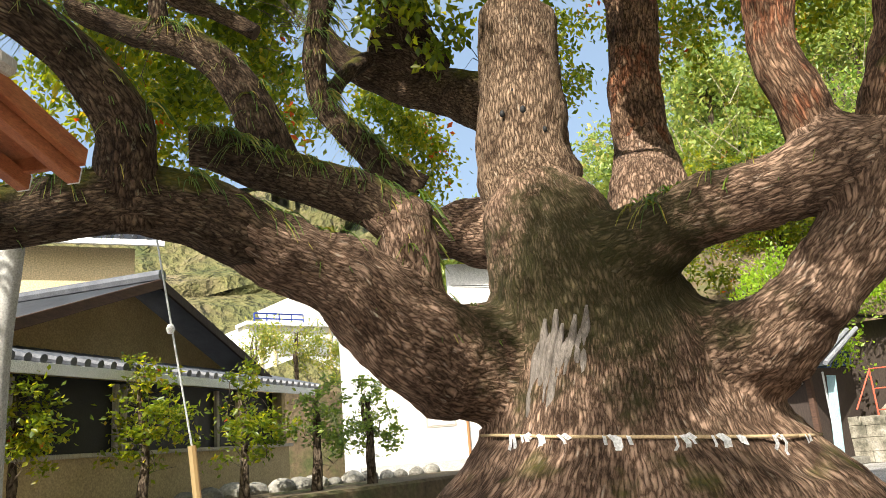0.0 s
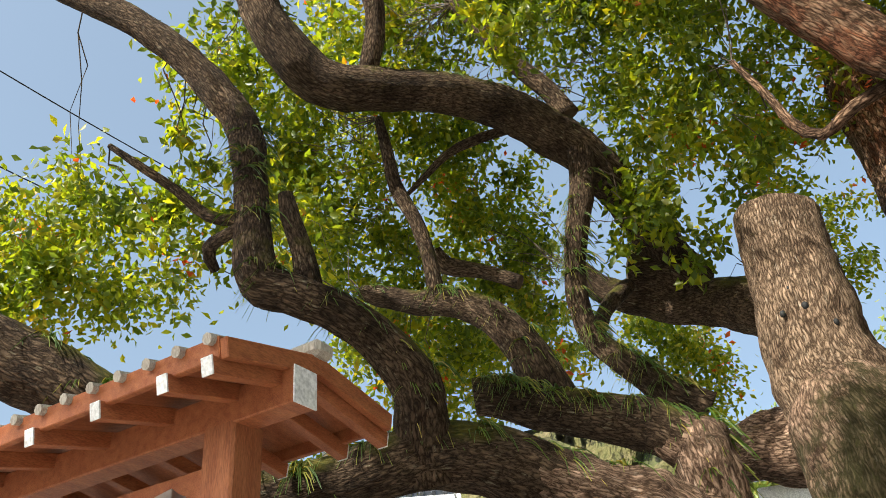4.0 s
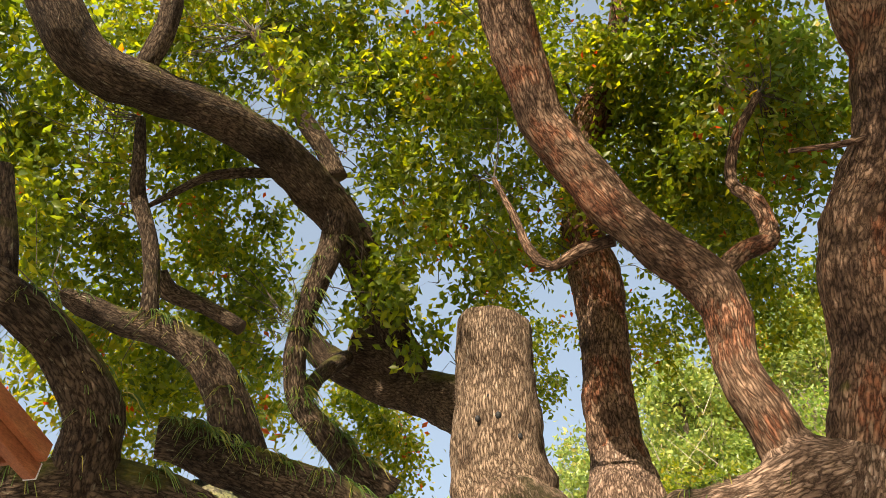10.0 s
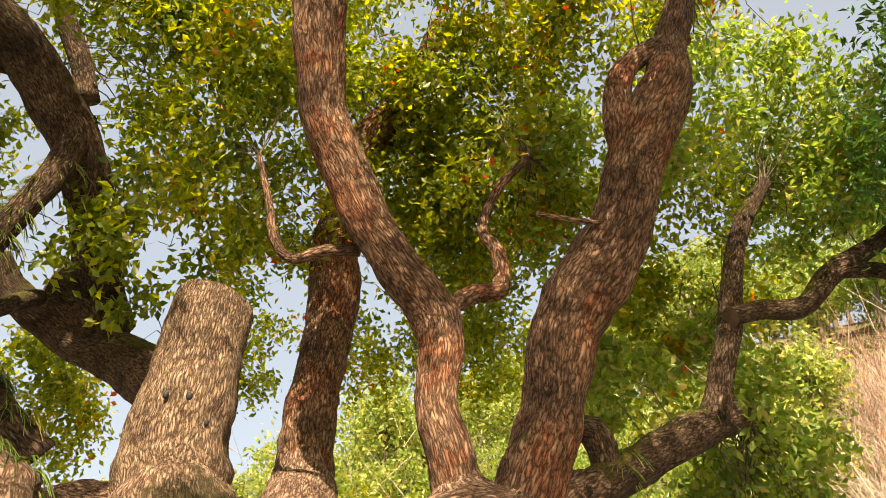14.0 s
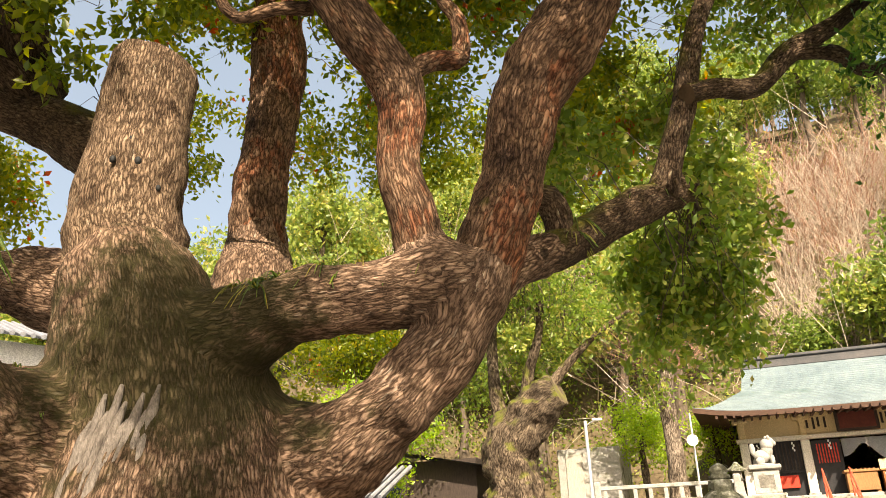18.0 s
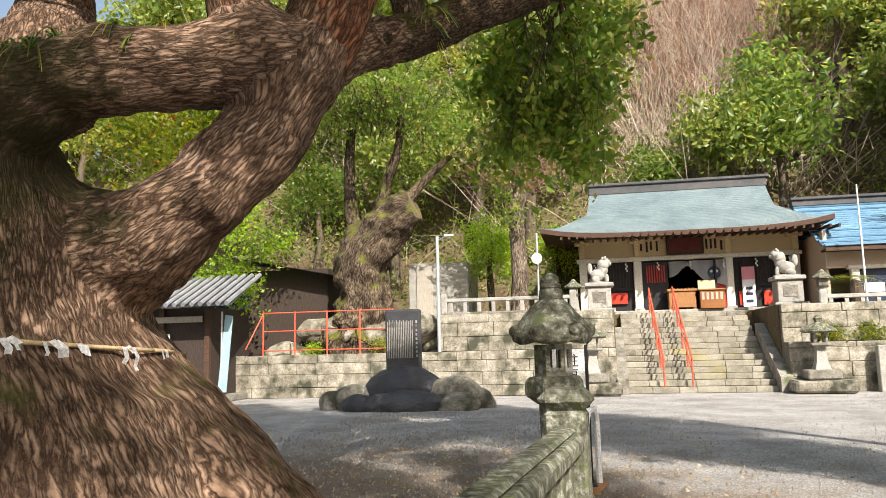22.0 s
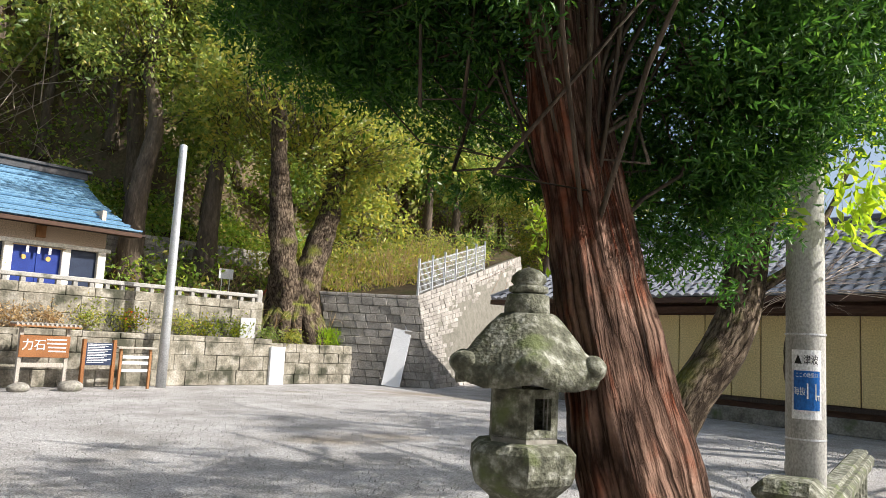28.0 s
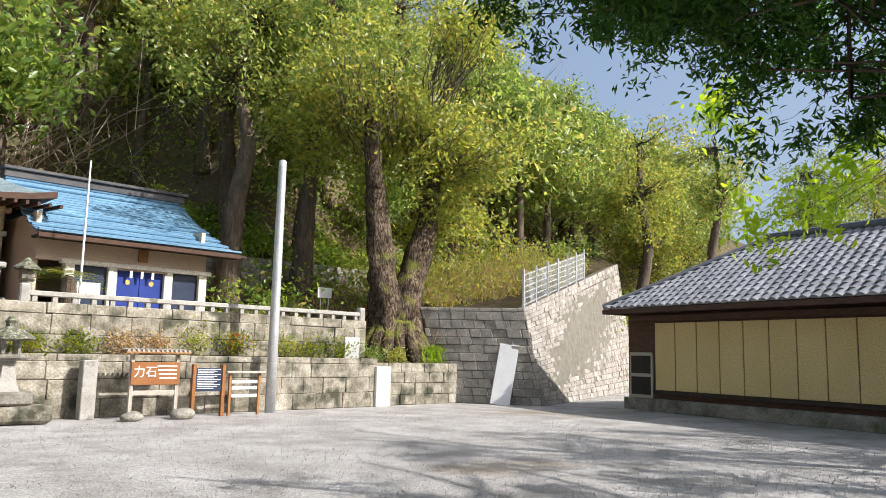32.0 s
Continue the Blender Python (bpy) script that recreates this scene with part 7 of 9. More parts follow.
for x, y, sx, sy, sz in ((0, 0.05, 1.05, 0.55, 0.95), (-1.1, 0.1, 0.7, 0.5, 0.62), (1.15, 0.05, 0.75, 0.5, 0.72), (0.1, -0.5, 1.1, 0.45, 0.42), (1.3, -0.45, 0.6, 0.4, 0.40), (-0.9, -0.45, 0.55, 0.4, 0.36), (1.75, 0.1, 0.4, 0.35, 0.45), (-1.75, 0.1, 0.4, 0.4, 0.4)):
    r = bmesh.new()
    bmesh.ops.create_icosphere(r, subdivisions=4, radius=1, matrix=Matrix.LocRotScale((x, y, sz * 0.28), None, (sx, sy, sz * 0.75)))
    part("rock", roughen(roughen(r, 0.10, 1.8, x), 0.03, 6, y), M_DARKSTONE if abs(x) < 1 else M_WALLSTONE, t)

# mound of rock and the red fence under the leaning camphor
t = thing("rock_mound", "mound of rough brown rock under the leaning camphor", "rocks", -10.6, 25.5, 1.25)
for i in range(30):
    rg = np.random.default_rng(200 + i)
    r = bmesh.new()
    bmesh.ops.create_icosphere(r, subdivisions=3, radius=1, matrix=Matrix.LocRotScale((rg.uniform(-2.8, 2.6), rg.uniform(-0.6, 0.9), rg.uniform(-0.1, 0.9)), None, (rg.uniform(0.4, 0.9), rg.uniform(0.3, 0.6), rg.uniform(0.3, 0.6))))
    part("rock", roughen(r, 0.12, 2, i), M_WALLSTONE, t)
t = thing("red_fence", "red painted pipe fence along the wall top", "fence", -13.2, 24.35, 1.3)
for i in range(5):
    part("post", rod((i * 1.05, 0, 0), (i * 1.05, 0, 1.35), 0.025), M_RAILRED, t)
for z in (0.15, 0.75, 1.32):
    part("bar", rod((0, 0, z), (4.2, 0, z), 0.018), M_RAILRED, t)
part("sloping_bar", rod((0, 0, 1.3), (-0.35, -0.5, 0.2), 0.022), M_RAILRED, t)

# ---- notice boards ----
t = thing("notice_board", "orange-brown board under a small roof, telling of the lifting stones", "sign", 5.6, 23.4, 0)
for x in (-0.5, 0.5):
    part("post", box(x - 0.04, x + 0.04, -0.04, 0.04, 0.05, 1.36, 0.006), M_GREYWOOD, t)
part("board", box(-0.54, 0.54, -0.075, -0.045, 0.72, 1.2, 0.006), M_ORANGE, t)
part("lower_rail", box(-0.5, 0.5, -0.03, 0.03, 0.50, 0.60, 0.006), M_GREYWOOD, t)
part("roof", box(-0.72, 0.72, -0.2, 0.16, 1.38, 1.43, 0.01), M_WOOD, t)
for i in range(14):
    part("roof_tile", rod((-0.67 + i * 0.103, -0.21, 1.44), (-0.67 + i * 0.103, 0.16, 1.46), 0.03, 8), M_GREYWOOD, t)
letters("力石", 0.26, M_PAPER, t, pose(-0.24, -0.08, 0.98) @ UP)
for i in range(4):
    part("writing_bar", box(0.02 + 0.02 * i, 0.46, -0.08, -0.0755, 1.1 - i * 0.085, 1.13 - i * 0.085, 0), M_PAPER, t)
t2 = thing("info_board", "black information board in a red-brown frame", "sign", 6.86, 23.4, 0)
for x in (-0.36, 0.36):
    part("post", box(x - 0.04, x + 0.04, -0.045, 0.045, 0, 1.16, 0.006), M_ORANGE, t2)
part("board", box(-0.32, 0.32, -0.02, 0.02, 0.56, 1.08, 0.004), M_NAVY, t2)
for i in range(12):
    part("text_bar", box(-0.28, 0.28 - 0.08 * ((i * 7) % 3), -0.025, -0.0205, 1.04 - i * 0.038, 1.055 - i * 0.038, 0), M_PAPER, t2)
t3 = thing("votive_rack", "small wooden rack with white slips", "sign", 7.78, 23.4, 0)
for x in (-0.38, 0.38):
    part("post", box(x - 0.03, x + 0.03, -0.03, 0.03, 0, 0.96, 0.005), M_WOOD, t3)
part("top", box(-0.5, 0.5, -0.1, 0.1, 0.96, 1.01, 0.008), M_GREYWOOD, t3)
for z in (0.8, 0.66, 0.48):
    part("slip_row", box(-0.33, 0.33, -0.02, 0.0, z - 0.07, z, 0.003), M_PAPER, t3)
t = thing("stone_pillar", "smooth grey granite marker pillar before the wall", "pillar", 4.38, 23.85, 0)
part("shaft", box(-0.15, 0.15, -0.13, 0.13, 0, 1.22, 0.015), M_GRANITE, t)
for x, y, s in ((5.05, 23.1, 0.24), (6.15, 23.1, 0.28)):
    r = bmesh.new()
    bmesh.ops.create_icosphere(r, subdivisions=3, radius=1, matrix=Matrix.LocRotScale((0, 0, s * 0.35), None, (s, s * 0.8, s * 0.5)))
    o = part("lifting_stone", roughen(r, 0.03, 4, x), M_STONE)
    o.location = (x, y, 0)
    tagged(o, "rounded grey lifting stone at the notice board", "stone", "lifting stones")

# ---- east wall, white steles, block walls, mesh fence ----
stone_wall("wall_low_far_east", "low wall of slanting rubble stones", 12.4, 16.1, 24.3, 1.22, 0.34, 0.5, 11, M_WALLSTONE, 0.4)


def battered_wall(name, label, foot0, foot1, top0, top1, h, w, seed):
    """A leaning face of split blocks between two foot points and two top points."""
    f0, f1, t0, t1 = (Vector(q) for q in (foot0, foot1, top0, top1))
    out = (f1 - f0).cross(t0 - f0).normalized()
    ob = thing(name, label, "wall", *foot0, kind="structure")

    def at(u, v, d):
        return f0.lerp(f1, u).lerp(t0.lerp(t1, u), v) + out * d - f0

    def slab(u0, u1, v0, v1, d0, d1):
        b = bmesh.new()
        q = [[b.verts.new(at(u, v, d)) for u, v in ((u0, v0), (u1, v0), (u1, v1), (u0, v1))] for d in (d0, d1)]
        b.faces.new(q[1]), b.faces.new(q[0][::-1])
        for k in range(4):
            b.faces.new((q[0][k], q[0][(k + 1) % 4], q[1][(k + 1) % 4], q[1][k]))
        return b

    part("backing", slab(0, 1, 0, 1, -0.5, -0.03), M_JOINT, ob)
    rng = np.random.default_rng(seed)
    ln, hi = (f1 - f0).length, max((t0 - f0).length, (t1 - f1).length)
    for a, b, c, d in courses(rng, ln, hi, h, w, 0.2):
        e = rng.uniform(-0.01, 0.025)
        bm = slab((a + 0.008) / ln, (b - 0.008) / ln, (c + 0.008) / hi, (d - 0.008) / hi, -0.1, e)
        bmesh.ops.bevel(bm, geom=bm.edges[:], offset=0.012, segments=1, affect="EDGES")
        part("block", roughen(bm, 0.015, 3, seed + a), M_BLOCK, ob)
    return ob


battered_wall("wall_block_front", "split-faced block retaining wall, leaning back in shade", (15.5, 24.75, 0), (17.4, 22.0, 0), (15.1, 25.35, 3.0), (17.0, 22.6, 3.0), 0.27, 0.42, 12)
battered_wall("wall_block_side", "split-faced block retaining wall lit by the sun", (17.4, 22.0, 0), (31.0, 27.1, 0), (17.0, 22.6, 3.0), (30.6, 27.9, 6.1), 0.27, 0.42, 13)
b = bmesh.new()
b.faces.new([b.verts.new(q) for q in ((17.05, 22.75, 2.9), (30.7, 28.0, 6.0), (31.0, 32.0, 8.0), (20.0, 30.0, 4.6), (15.6, 27.0, 3.0), (15.1, 25.4, 2.85))])
bmesh.ops.solidify(b, geom=b.faces[:], thickness=0.2)
tagged(part("bank_top", b, M_EARTH), "earth bank above the block wall", "bank", kind="structure")
t = thing("mesh_fence", "grey steel mesh fence stepping up the block wall", "fence", 17.1, 22.7, 2.95, 21.3)
for i in range(7):
    x = i * 1.32
    z = 0.2145 * x
    part("post", box(x - 0.035, x + 0.035, -0.035, 0.035, z - 0.1, z + 1.3, 0.005), M_STEEL, t)
    if i < 6:
        wires = [rod((x, 0, z + 0.15 + 0.19 * k), (x + 1.32, 0, z + 0.433 + 0.19 * k), 0.012, 4) for k in range(6)] + [rod((x + 0.12 * k, 0, z + 0.1 + 0.026 * k), (x + 0.12 * k, 0, z + 1.15 + 0.026 * k), 0.009, 4) for k in range(1, 11)]
        part("mesh_panel", join(*wires), M_STEEL, t)
t = thing("white_stele", "white stone slab set against the low wall", "stele", 12.6, 24.12, 0)
part("slab", box(-0.26, 0.26, -0.06, 0.06, 0, 1.12, 0.015), M_WHITEPAINT, t)
t = thing("leaning_slab", "pale bluish metal sheet leaning on the block wall", "sheet", 16.45, 23.05, 0, -55)
part("sheet", box(-0.3, 0.3, -0.02, 0.02, 0, 2.3, 0.005, pose(0, -0.15, 0, -11, 8, 0)), M_WHITEPAINT, t)
t = thing("small_sheet", "small pale blue sheet above the low wall", "sheet", 11.75, 24.5, 1.2)
part("sheet", box(-0.26, 0.26, -0.02, 0.02, 0, 0.72, 0.005), M_STEEL, t)
t = thing("steel_steps", "red painted steel steps up the bank", "steps", 13.6, 26.0, 1.9, 0)
for s in (0, 0.6):
    part("stringer", rod((0, s, 0), (0.9, s, 1.0), 0.035), M_RAILRED, t)
    part("rail", rod((0, s, 0.7), (0.9, s, 1.7), 0.025), M_RAILRED, t)
for i in range(5):
    part("tread", box(0.1 + i * 0.18, 0.3 + i * 0.18, 0, 0.6, 0.16 + i * 0.2, 0.19 + i * 0.2, 0.004), M_RAILRED, t)
t = thing("white_notice", "small white notice on two legs", "sign", 12.75, 27.3, 2.85)
part("plate", box(-0.27, 0.27, -0.015, 0.015, 0.35, 0.68, 0.004), M_WHITEPAINT, t)
for x in (-0.15, 0.15):
    part("leg", rod((x, 0, -0.2), (x, 0, 0.36), 0.015), M_WHITEPAINT, t)

# ---- assembly hall on the east side ----
HALL = pose(18.22, 20.48, 0, 0, 0, 257.3)  # local x runs along the eave, local y inward
ah = thing("assembly_hall", "low wooden hall with a grey tiled hip roof and yellow shutters", "building")
ah.matrix_basis = HALL
LN, DP, EZ, RZ = 17.0, 7.6, 2.98, 5.12
bm = bmesh.new()
p = [bm.verts.new(q) for q in ((0, 0, EZ), (LN, 0, EZ), (LN, DP, EZ), (0, DP, EZ), (3.05, DP / 2, RZ), (LN - 3.05, DP / 2, RZ))]
for f in ((0, 1, 5, 4), (1, 2, 5), (2, 3, 4, 5), (3, 0, 4), (3, 2, 1, 0)):
    bm.faces.new([p[i] for i in f])
bmesh.ops.recalc_face_normals(bm, faces=bm.faces)
part("roof_deck", bm, M_DARKTILE, ah)
rows_v = np.arange(0.0, DP / 2 - 0.1, 0.27)
ang = math.atan2(RZ - EZ, DP / 2)
proto = bmesh.new()
pr = []
for yy, ww, zz in ((0.0, 0.14, 0.075), (0.31, 0.125, 0.05)):
    pr.append([(x * ww, yy, zz * math.cos(x * 1.55) + (0.008 if yy == 0 else 0)) for x in np.linspace(-1, 1, 7)])
tv, tf = [], []
for v in rows_v:
    umin = v * 3.05 / (DP / 2)
    for u in np.arange(umin + 0.14, LN - umin - 0.1, 0.27):
        k = len(tv)
        for row in pr:
            for x, y, z in row:
                yy = v + y * math.cos(ang)
                tv.append((u + x, yy - z * math.sin(ang), EZ + (RZ - EZ) * (v / (DP / 2)) + y * math.sin(ang) + z * math.cos(ang) + 0.01))
        for i in range(6):
            tf.append((k + i, k + i + 1, k + 7 + i + 1, k + 7 + i))
        for x, y, z in pr[0]:
            tv.append((u + x, v - 0.005, EZ + (RZ - EZ) * (v / (DP / 2)) + 0.005))
        for i in range(6):
            tf.append((k + 14 + i, k + 14 + i + 1, k + i + 1, k + i))
me = bpy.data.meshes.new("roof_tiles")
me.from_pydata(tv, [], tf)
me.materials.append(M_TILE)
o = part("roof_tiles", me, None, ah, "rows of grey-blue roof tiles")
tagged(o, kind="stuff")
part("ridge", join(rod((3.0, DP / 2, RZ + 0.08), (LN - 3.0, DP / 2, RZ + 0.08), 0.14), rod((0, 0, EZ + 0.06), (3.05, DP / 2, RZ + 0.06), 0.09), rod((0, DP, EZ + 0.06), (3.05, DP / 2, RZ + 0.06), 0.09)), M_DARKTILE, ah)
part("eave_board", join(box(-0.02, LN, -0.02, 0.06, EZ - 0.16, EZ - 0.02, 0.01), box(-0.02, 0.06, 0, DP, EZ - 0.16, EZ - 0.02, 0.01)), M_EAVE, ah)
part("eave_beam", box(0.5, LN - 0.5, 0.55, 0.68, EZ - 0.36, EZ - 0.2, 0.01), M_EAVE, ah)
part("front_wall", box(0.22, LN - 0.75, 0.85, 1.0, 0.36, EZ - 0.05, 0), M_EAVE, ah)
part("end_wall", box(0.22, 0.37, 1.0, DP - 0.85, 0.36, EZ - 0.05, 0), M_GREYWOOD, ah)
part("back_wall", box(0.22, LN - 0.75, DP - 1.0, DP - 0.85, 0.36, EZ - 0.05, 0), M_EAVE, ah)
part("stone_base", box(0.12, LN - 0.65, 0.72, DP - 0.72, 0, 0.36, 0.02), M_STONE, ah)
for i in range(19):
    a = 1.32 + i * 0.76
    part("shutter", box(a + 0.012, a + 0.74, 0.80, 0.85, 0.62, EZ - 0.42, 0.004), M_SHUTTER, ah, "plain yellow shutter panel")
part("sill", box(1.3, LN - 0.8, 0.74, 0.85, 0.5, 0.6, 0.008), M_DARKWOOD, ah)
d = part("door", box(0.30, 1.22, 0.80, 0.85, 0.36, 1.70, 0.006), M_GREYWOOD, ah, "framed glass door")
for z0, z1 in ((0.46, 0.98), (1.08, 1.60)):
    part("door_glass", box(0.38, 1.14, 0.785, 0.80, z0, z1, 0), M_BLACK, d)


# ---- sacred rope and papers on the trunk ----
def rope_z(a):
    return 1.46 + 0.12 * math.sin(a - radians(-50) + math.pi) * 0.9


rp = [((trunk_radius(a, rope_z(a)) + 0.035) * math.cos(a) + TX, (trunk_radius(a, rope_z(a)) + 0.035) * math.sin(a) + TY, rope_z(a), 0.013) for a in np.linspace(0, 2 * math.pi, 60)]
rope = thing("sacred_rope", "thin straw rope with white zigzag papers round the trunk", "rope", TX, TY, 1.4)
part("rope", tube("rope", [(x - TX, y - TY, z - 1.4, r) for x, y, z, r in rp], M_ROPE, 8, 0.05, 0, 0, 1, 0), None, rope)
rg = np.random.default_rng(41)


def zigzag_paper(a, steps, wide):
    """One folded paper streamer hanging from the rope."""
    b = bmesh.new()
    x, prev = 0.0, None
    for k in range(steps + 1):
        row = [b.verts.new((x + e, 0.004 * (-1) ** k, -0.055 * k)) for e in (0, wide)]
        if prev:
            b.faces.new((prev[0], prev[1], row[1], row[0]))
        prev = row
        x += 0.03 if k % 2 == 0 else -0.012
    bmesh.ops.solidify(b, geom=b.faces[:], thickness=0.002)
    o = part("paper_streamer", b, M_PAPER, rope, "white folded zigzag paper")
    zz = rope_z(a)
    r = trunk_radius(a, zz) + 0.06
    o.matrix_basis = pose(r * math.cos(a), r * math.sin(a), zz - 1.4 + 0.01, rg.uniform(-8, 8), rg.uniform(-28, 28), math.degrees(a) + 90)


for deg, count in ((-97, 2), (-90, 3), (-82, 3), (-74, 2), (-60, 4), (-53, 1), (-40, 4), (-30, 3), (-22, 2), (-10, 3), (2, 2)):
    for k in range(count):
        zigzag_paper(radians(deg + k * 1.3), int(rg.integers(1, 4)), rg.uniform(0.018, 0.045))

# bare wood on the trunk, knots in the sawn limb, its pale end
for i in range(9):
    a = radians(-93 + i * 3.0)
    z0, z1 = 1.66 + 0.07 * ((i * 7) % 4), 2.22 + 0.06 * ((i * 3) % 5)
    nodes = [((trunk_radius(a + 0.012 * k, z) - 0.02) * math.cos(a + 0.012 * k), (trunk_radius(a + 0.012 * k, z) - 0.02) * math.sin(a + 0.012 * k), z, 0.032 if 0 < k < 5 else 0.012) for k, z in enumerate(np.linspace(z0, z1, 6))]
    part("dead_wood", tube("dead_wood", nodes, M_DEADWOOD, 10, 0.05, 0.3, 0.15, 6, i), None, tree, "strip of pale bare wood")
sl = bough_lines["stump_limb"]
# no hollows: black beads paint the dark inside the knot holes
for k, (f, da, rr) in enumerate(((0.60, -0.42, 0.026), (0.605, 0.05, 0.03), (0.66, -0.15, 0.02), (0.58, 0.5, 0.024))):
    q = sl[int(f * (len(sl) - 1))]
    a = math.atan2(0.78 - q[1], -2.83 - q[0]) + da
    b = bmesh.new()
    bmesh.ops.create_icosphere(b, subdivisions=2, radius=1, matrix=Matrix.LocRotScale((q[0] - TX + q[3] * 1.0 * math.cos(a), q[1] - TY + q[3] * 1.0 * math.sin(a), q[2]), None, (rr, rr, rr * 1.3)))
    part("knot_hole", b, M_BLACK, tree, "black bead standing in for the dark inside a knot hole")
e = bough_lines["sawn_limb2"]
dr = Vector(e[-1][:3] - e[-3][:3]).normalized()
b = spin([(e[-1][3] * 1.02, 0), (e[-1][3] * 1.0, 0.02)], 22)
bmesh.ops.transform(b, matrix=Matrix.Translation(Vector(e[-1][:3]) - Vector((TX, TY, 0))) @ dr.to_track_quat("Z", "Y").to_matrix().to_4x4(), verts=b.verts)
part("sawn_face", b, M_CUTWOOD, tree, "pale sawn end grain")

# ---- small roofed shelter over an inscribed stone ----
pv = thing("roofed_shelter", "small reddish cedar roof on posts over an inscribed stone", "shelter", -5.475, 1.055, 0, 133.4)
EZ2, RZ2, HW, L2 = 2.70, 2.80, 0.48, 3.0
for s in (-1, 1):
    b = bmesh.new()
    q = [b.verts.new(p) for p in ((s * HW, 0, EZ2), (s * HW, L2, EZ2), (0, L2, RZ2), (0, 0, RZ2))]
    b.faces.new(q)
    bmesh.ops.recalc_face_normals(b, faces=b.faces)
    bmesh.ops.solidify(b, geom=b.faces[:], thickness=0.03)
    part("roof_board", b, M_CEDAR, pv)
    for k in range(21):
        y = 0.03 + k * 0.147
        part("roof_tile", rod((s * (HW + 0.03), y, EZ2 + 0.02), (0, y, RZ2 + 0.025), 0.022, 8, 0.02), M_GREYWOOD, pv, "pale rounded roof tile")
    part("fascia", box(min(s * HW, s * (HW - 0.03)), max(s * HW, s * (HW - 0.03)), 0, L2, EZ2 - 0.05, EZ2 + 0.01, 0.004), M_CEDAR, pv)
    part("verge_board", box(-0.5 * math.hypot(HW, RZ2 - EZ2), 0.5 * math.hypot(HW, RZ2 - EZ2), -0.035, 0.0, -0.055, 0.02, 0.004, pose(s * HW / 2, 0, (EZ2 + RZ2) / 2, 0, s * math.degrees(math.atan2(RZ2 - EZ2, HW)), 0)), M_CEDAR, pv)
    for y in (0.03, 0.24, 0.58, 0.95, 1.3, 1.65, 2.0, 2.35, 2.7, 2.94):
        m = pose(s * HW / 2, y, (EZ2 + RZ2) / 2 - 0.075, 0, s * math.degrees(math.atan2(RZ2 - EZ2, HW)), 0)
        rf = part("rafter", box(-0.26, 0.26, -0.025, 0.025, -0.03, 0.035, 0.003, m), M_CEDAR, pv)
        part("rafter_end", box(s * 0.262 - 0.003, s * 0.262 + 0.003, -0.025, 0.025, -0.03, 0.035, 0, m), M_WHITEPAINT, rf, "white-painted rafter end")
part("ridge_cap", join(box(-0.05, 0.05, 0.0, L2, RZ2 + 0.02, RZ2 + 0.06, 0.015), box(-0.055, 0.055, -0.07, 0.10, RZ2 + 0.005, RZ2 + 0.075, 0.02)), M_GREYWOOD, pv, "pale ridge tiles with an end block")
bmn = part("centre_beam", box(-0.165, -0.045, -0.05, L2 - 0.1, 2.58, 2.72, 0.006), M_CEDAR, pv)
part("beam_end", box(-0.167, -0.043, -0.056, -0.05, 2.578, 2.722, 0), M_WHITEPAINT, bmn, "white-painted beam end")
part("tie_beam", box(-0.13, -0.04, 0.31, L2 - 0.2, 2.34, 2.46, 0.006), M_CEDAR, pv)
for y in (0.31, 2.7):
    part("post", box(-0.165, -0.005, y - 0.08, y + 0.08, 0.12, 2.60, 0.01), M_CEDARV, pv)
    part("post_foot", box(-0.24, 0.07, y - 0.15, y + 0.15, 0, 0.12, 0.02), M_STONE, pv)
b = bmesh.new()
bmesh.ops.create_cube(b, size=1, matrix=Matrix.LocRotScale((-0.09, 1.38, 1.2), None, (0.26, 1.9, 2.4)))
bmesh.ops.subdivide_edges(b, edges=b.edges[:], cuts=16, use_grid_fill=True)
roughen(roughen(roughen(b, 0.10, 1.1, 4), 0.05, 4, 2), 0.02, 11, 5)
o = part("inscribed_stone", b, M_MARBLE, None, smooth=True)
o.matrix_basis = pose(-5.475, 1.055, 0, 0, 0, 133.4)
tagged(o, "rough mottled pink and grey stone with white carved writing", "stone")
for i in range(5):
    for k in range(7):
        if (i * 3 + k) % 4:
            z = 1.95 - k * 0.2 - 0.05 * (i % 2)
            y = 0.75 + i * 0.28
            part("carved_sign", box(-0.265, -0.2, y - 0.04, y + 0.04, z - 0.05, z + 0.03, 0.01), M_PAPER, o, "worn white carved character")

# ---- houses to the west ----
hs = thing("ochre_house", "ochre plastered house with a dark tiled gable roof", "house")
hs.matrix_basis = pose(-15.66, 2.05, 0, 0, 0, 125.9)  # local x along the gable front; the yard lies at -y side
PK, X0, X1, PZ, WZ = 3.57, -1.7, 8.3, 4.86, 3.0
b = bmesh.new()
b.faces.new([b.verts.new(p) for p in ((X0 + 0.5, 0.02, WZ - 0.2), (X1 - 0.5, 0.02, WZ - 0.2), (X1 - 0.5, 0.02, WZ + 0.1), (PK, 0.02, PZ - 0.1), (X0 + 0.5, 0.02, WZ + 0.1))])
bmesh.ops.solidify(b, geom=b.faces[:], thickness=0.1)
part("gable_wall", b, M_OCHRE, hs, "ochre plaster gable")
part("front_wall", box(X0 + 0.4, X1 - 0.4, -0.9, -0.75, 0, 1.75, 0), M_OCHRE, hs)
part("wall_cap", box(X0 + 0.3, X1 - 0.3, -0.97, -0.68, 1.75, 1.82, 0.01), M_GREYWOOD, hs)
part("glass_front", box(X0 + 0.4, X1 - 0.4, -0.55, -0.45, 1.6, WZ, 0), M_BLACK, hs, "dark window band")
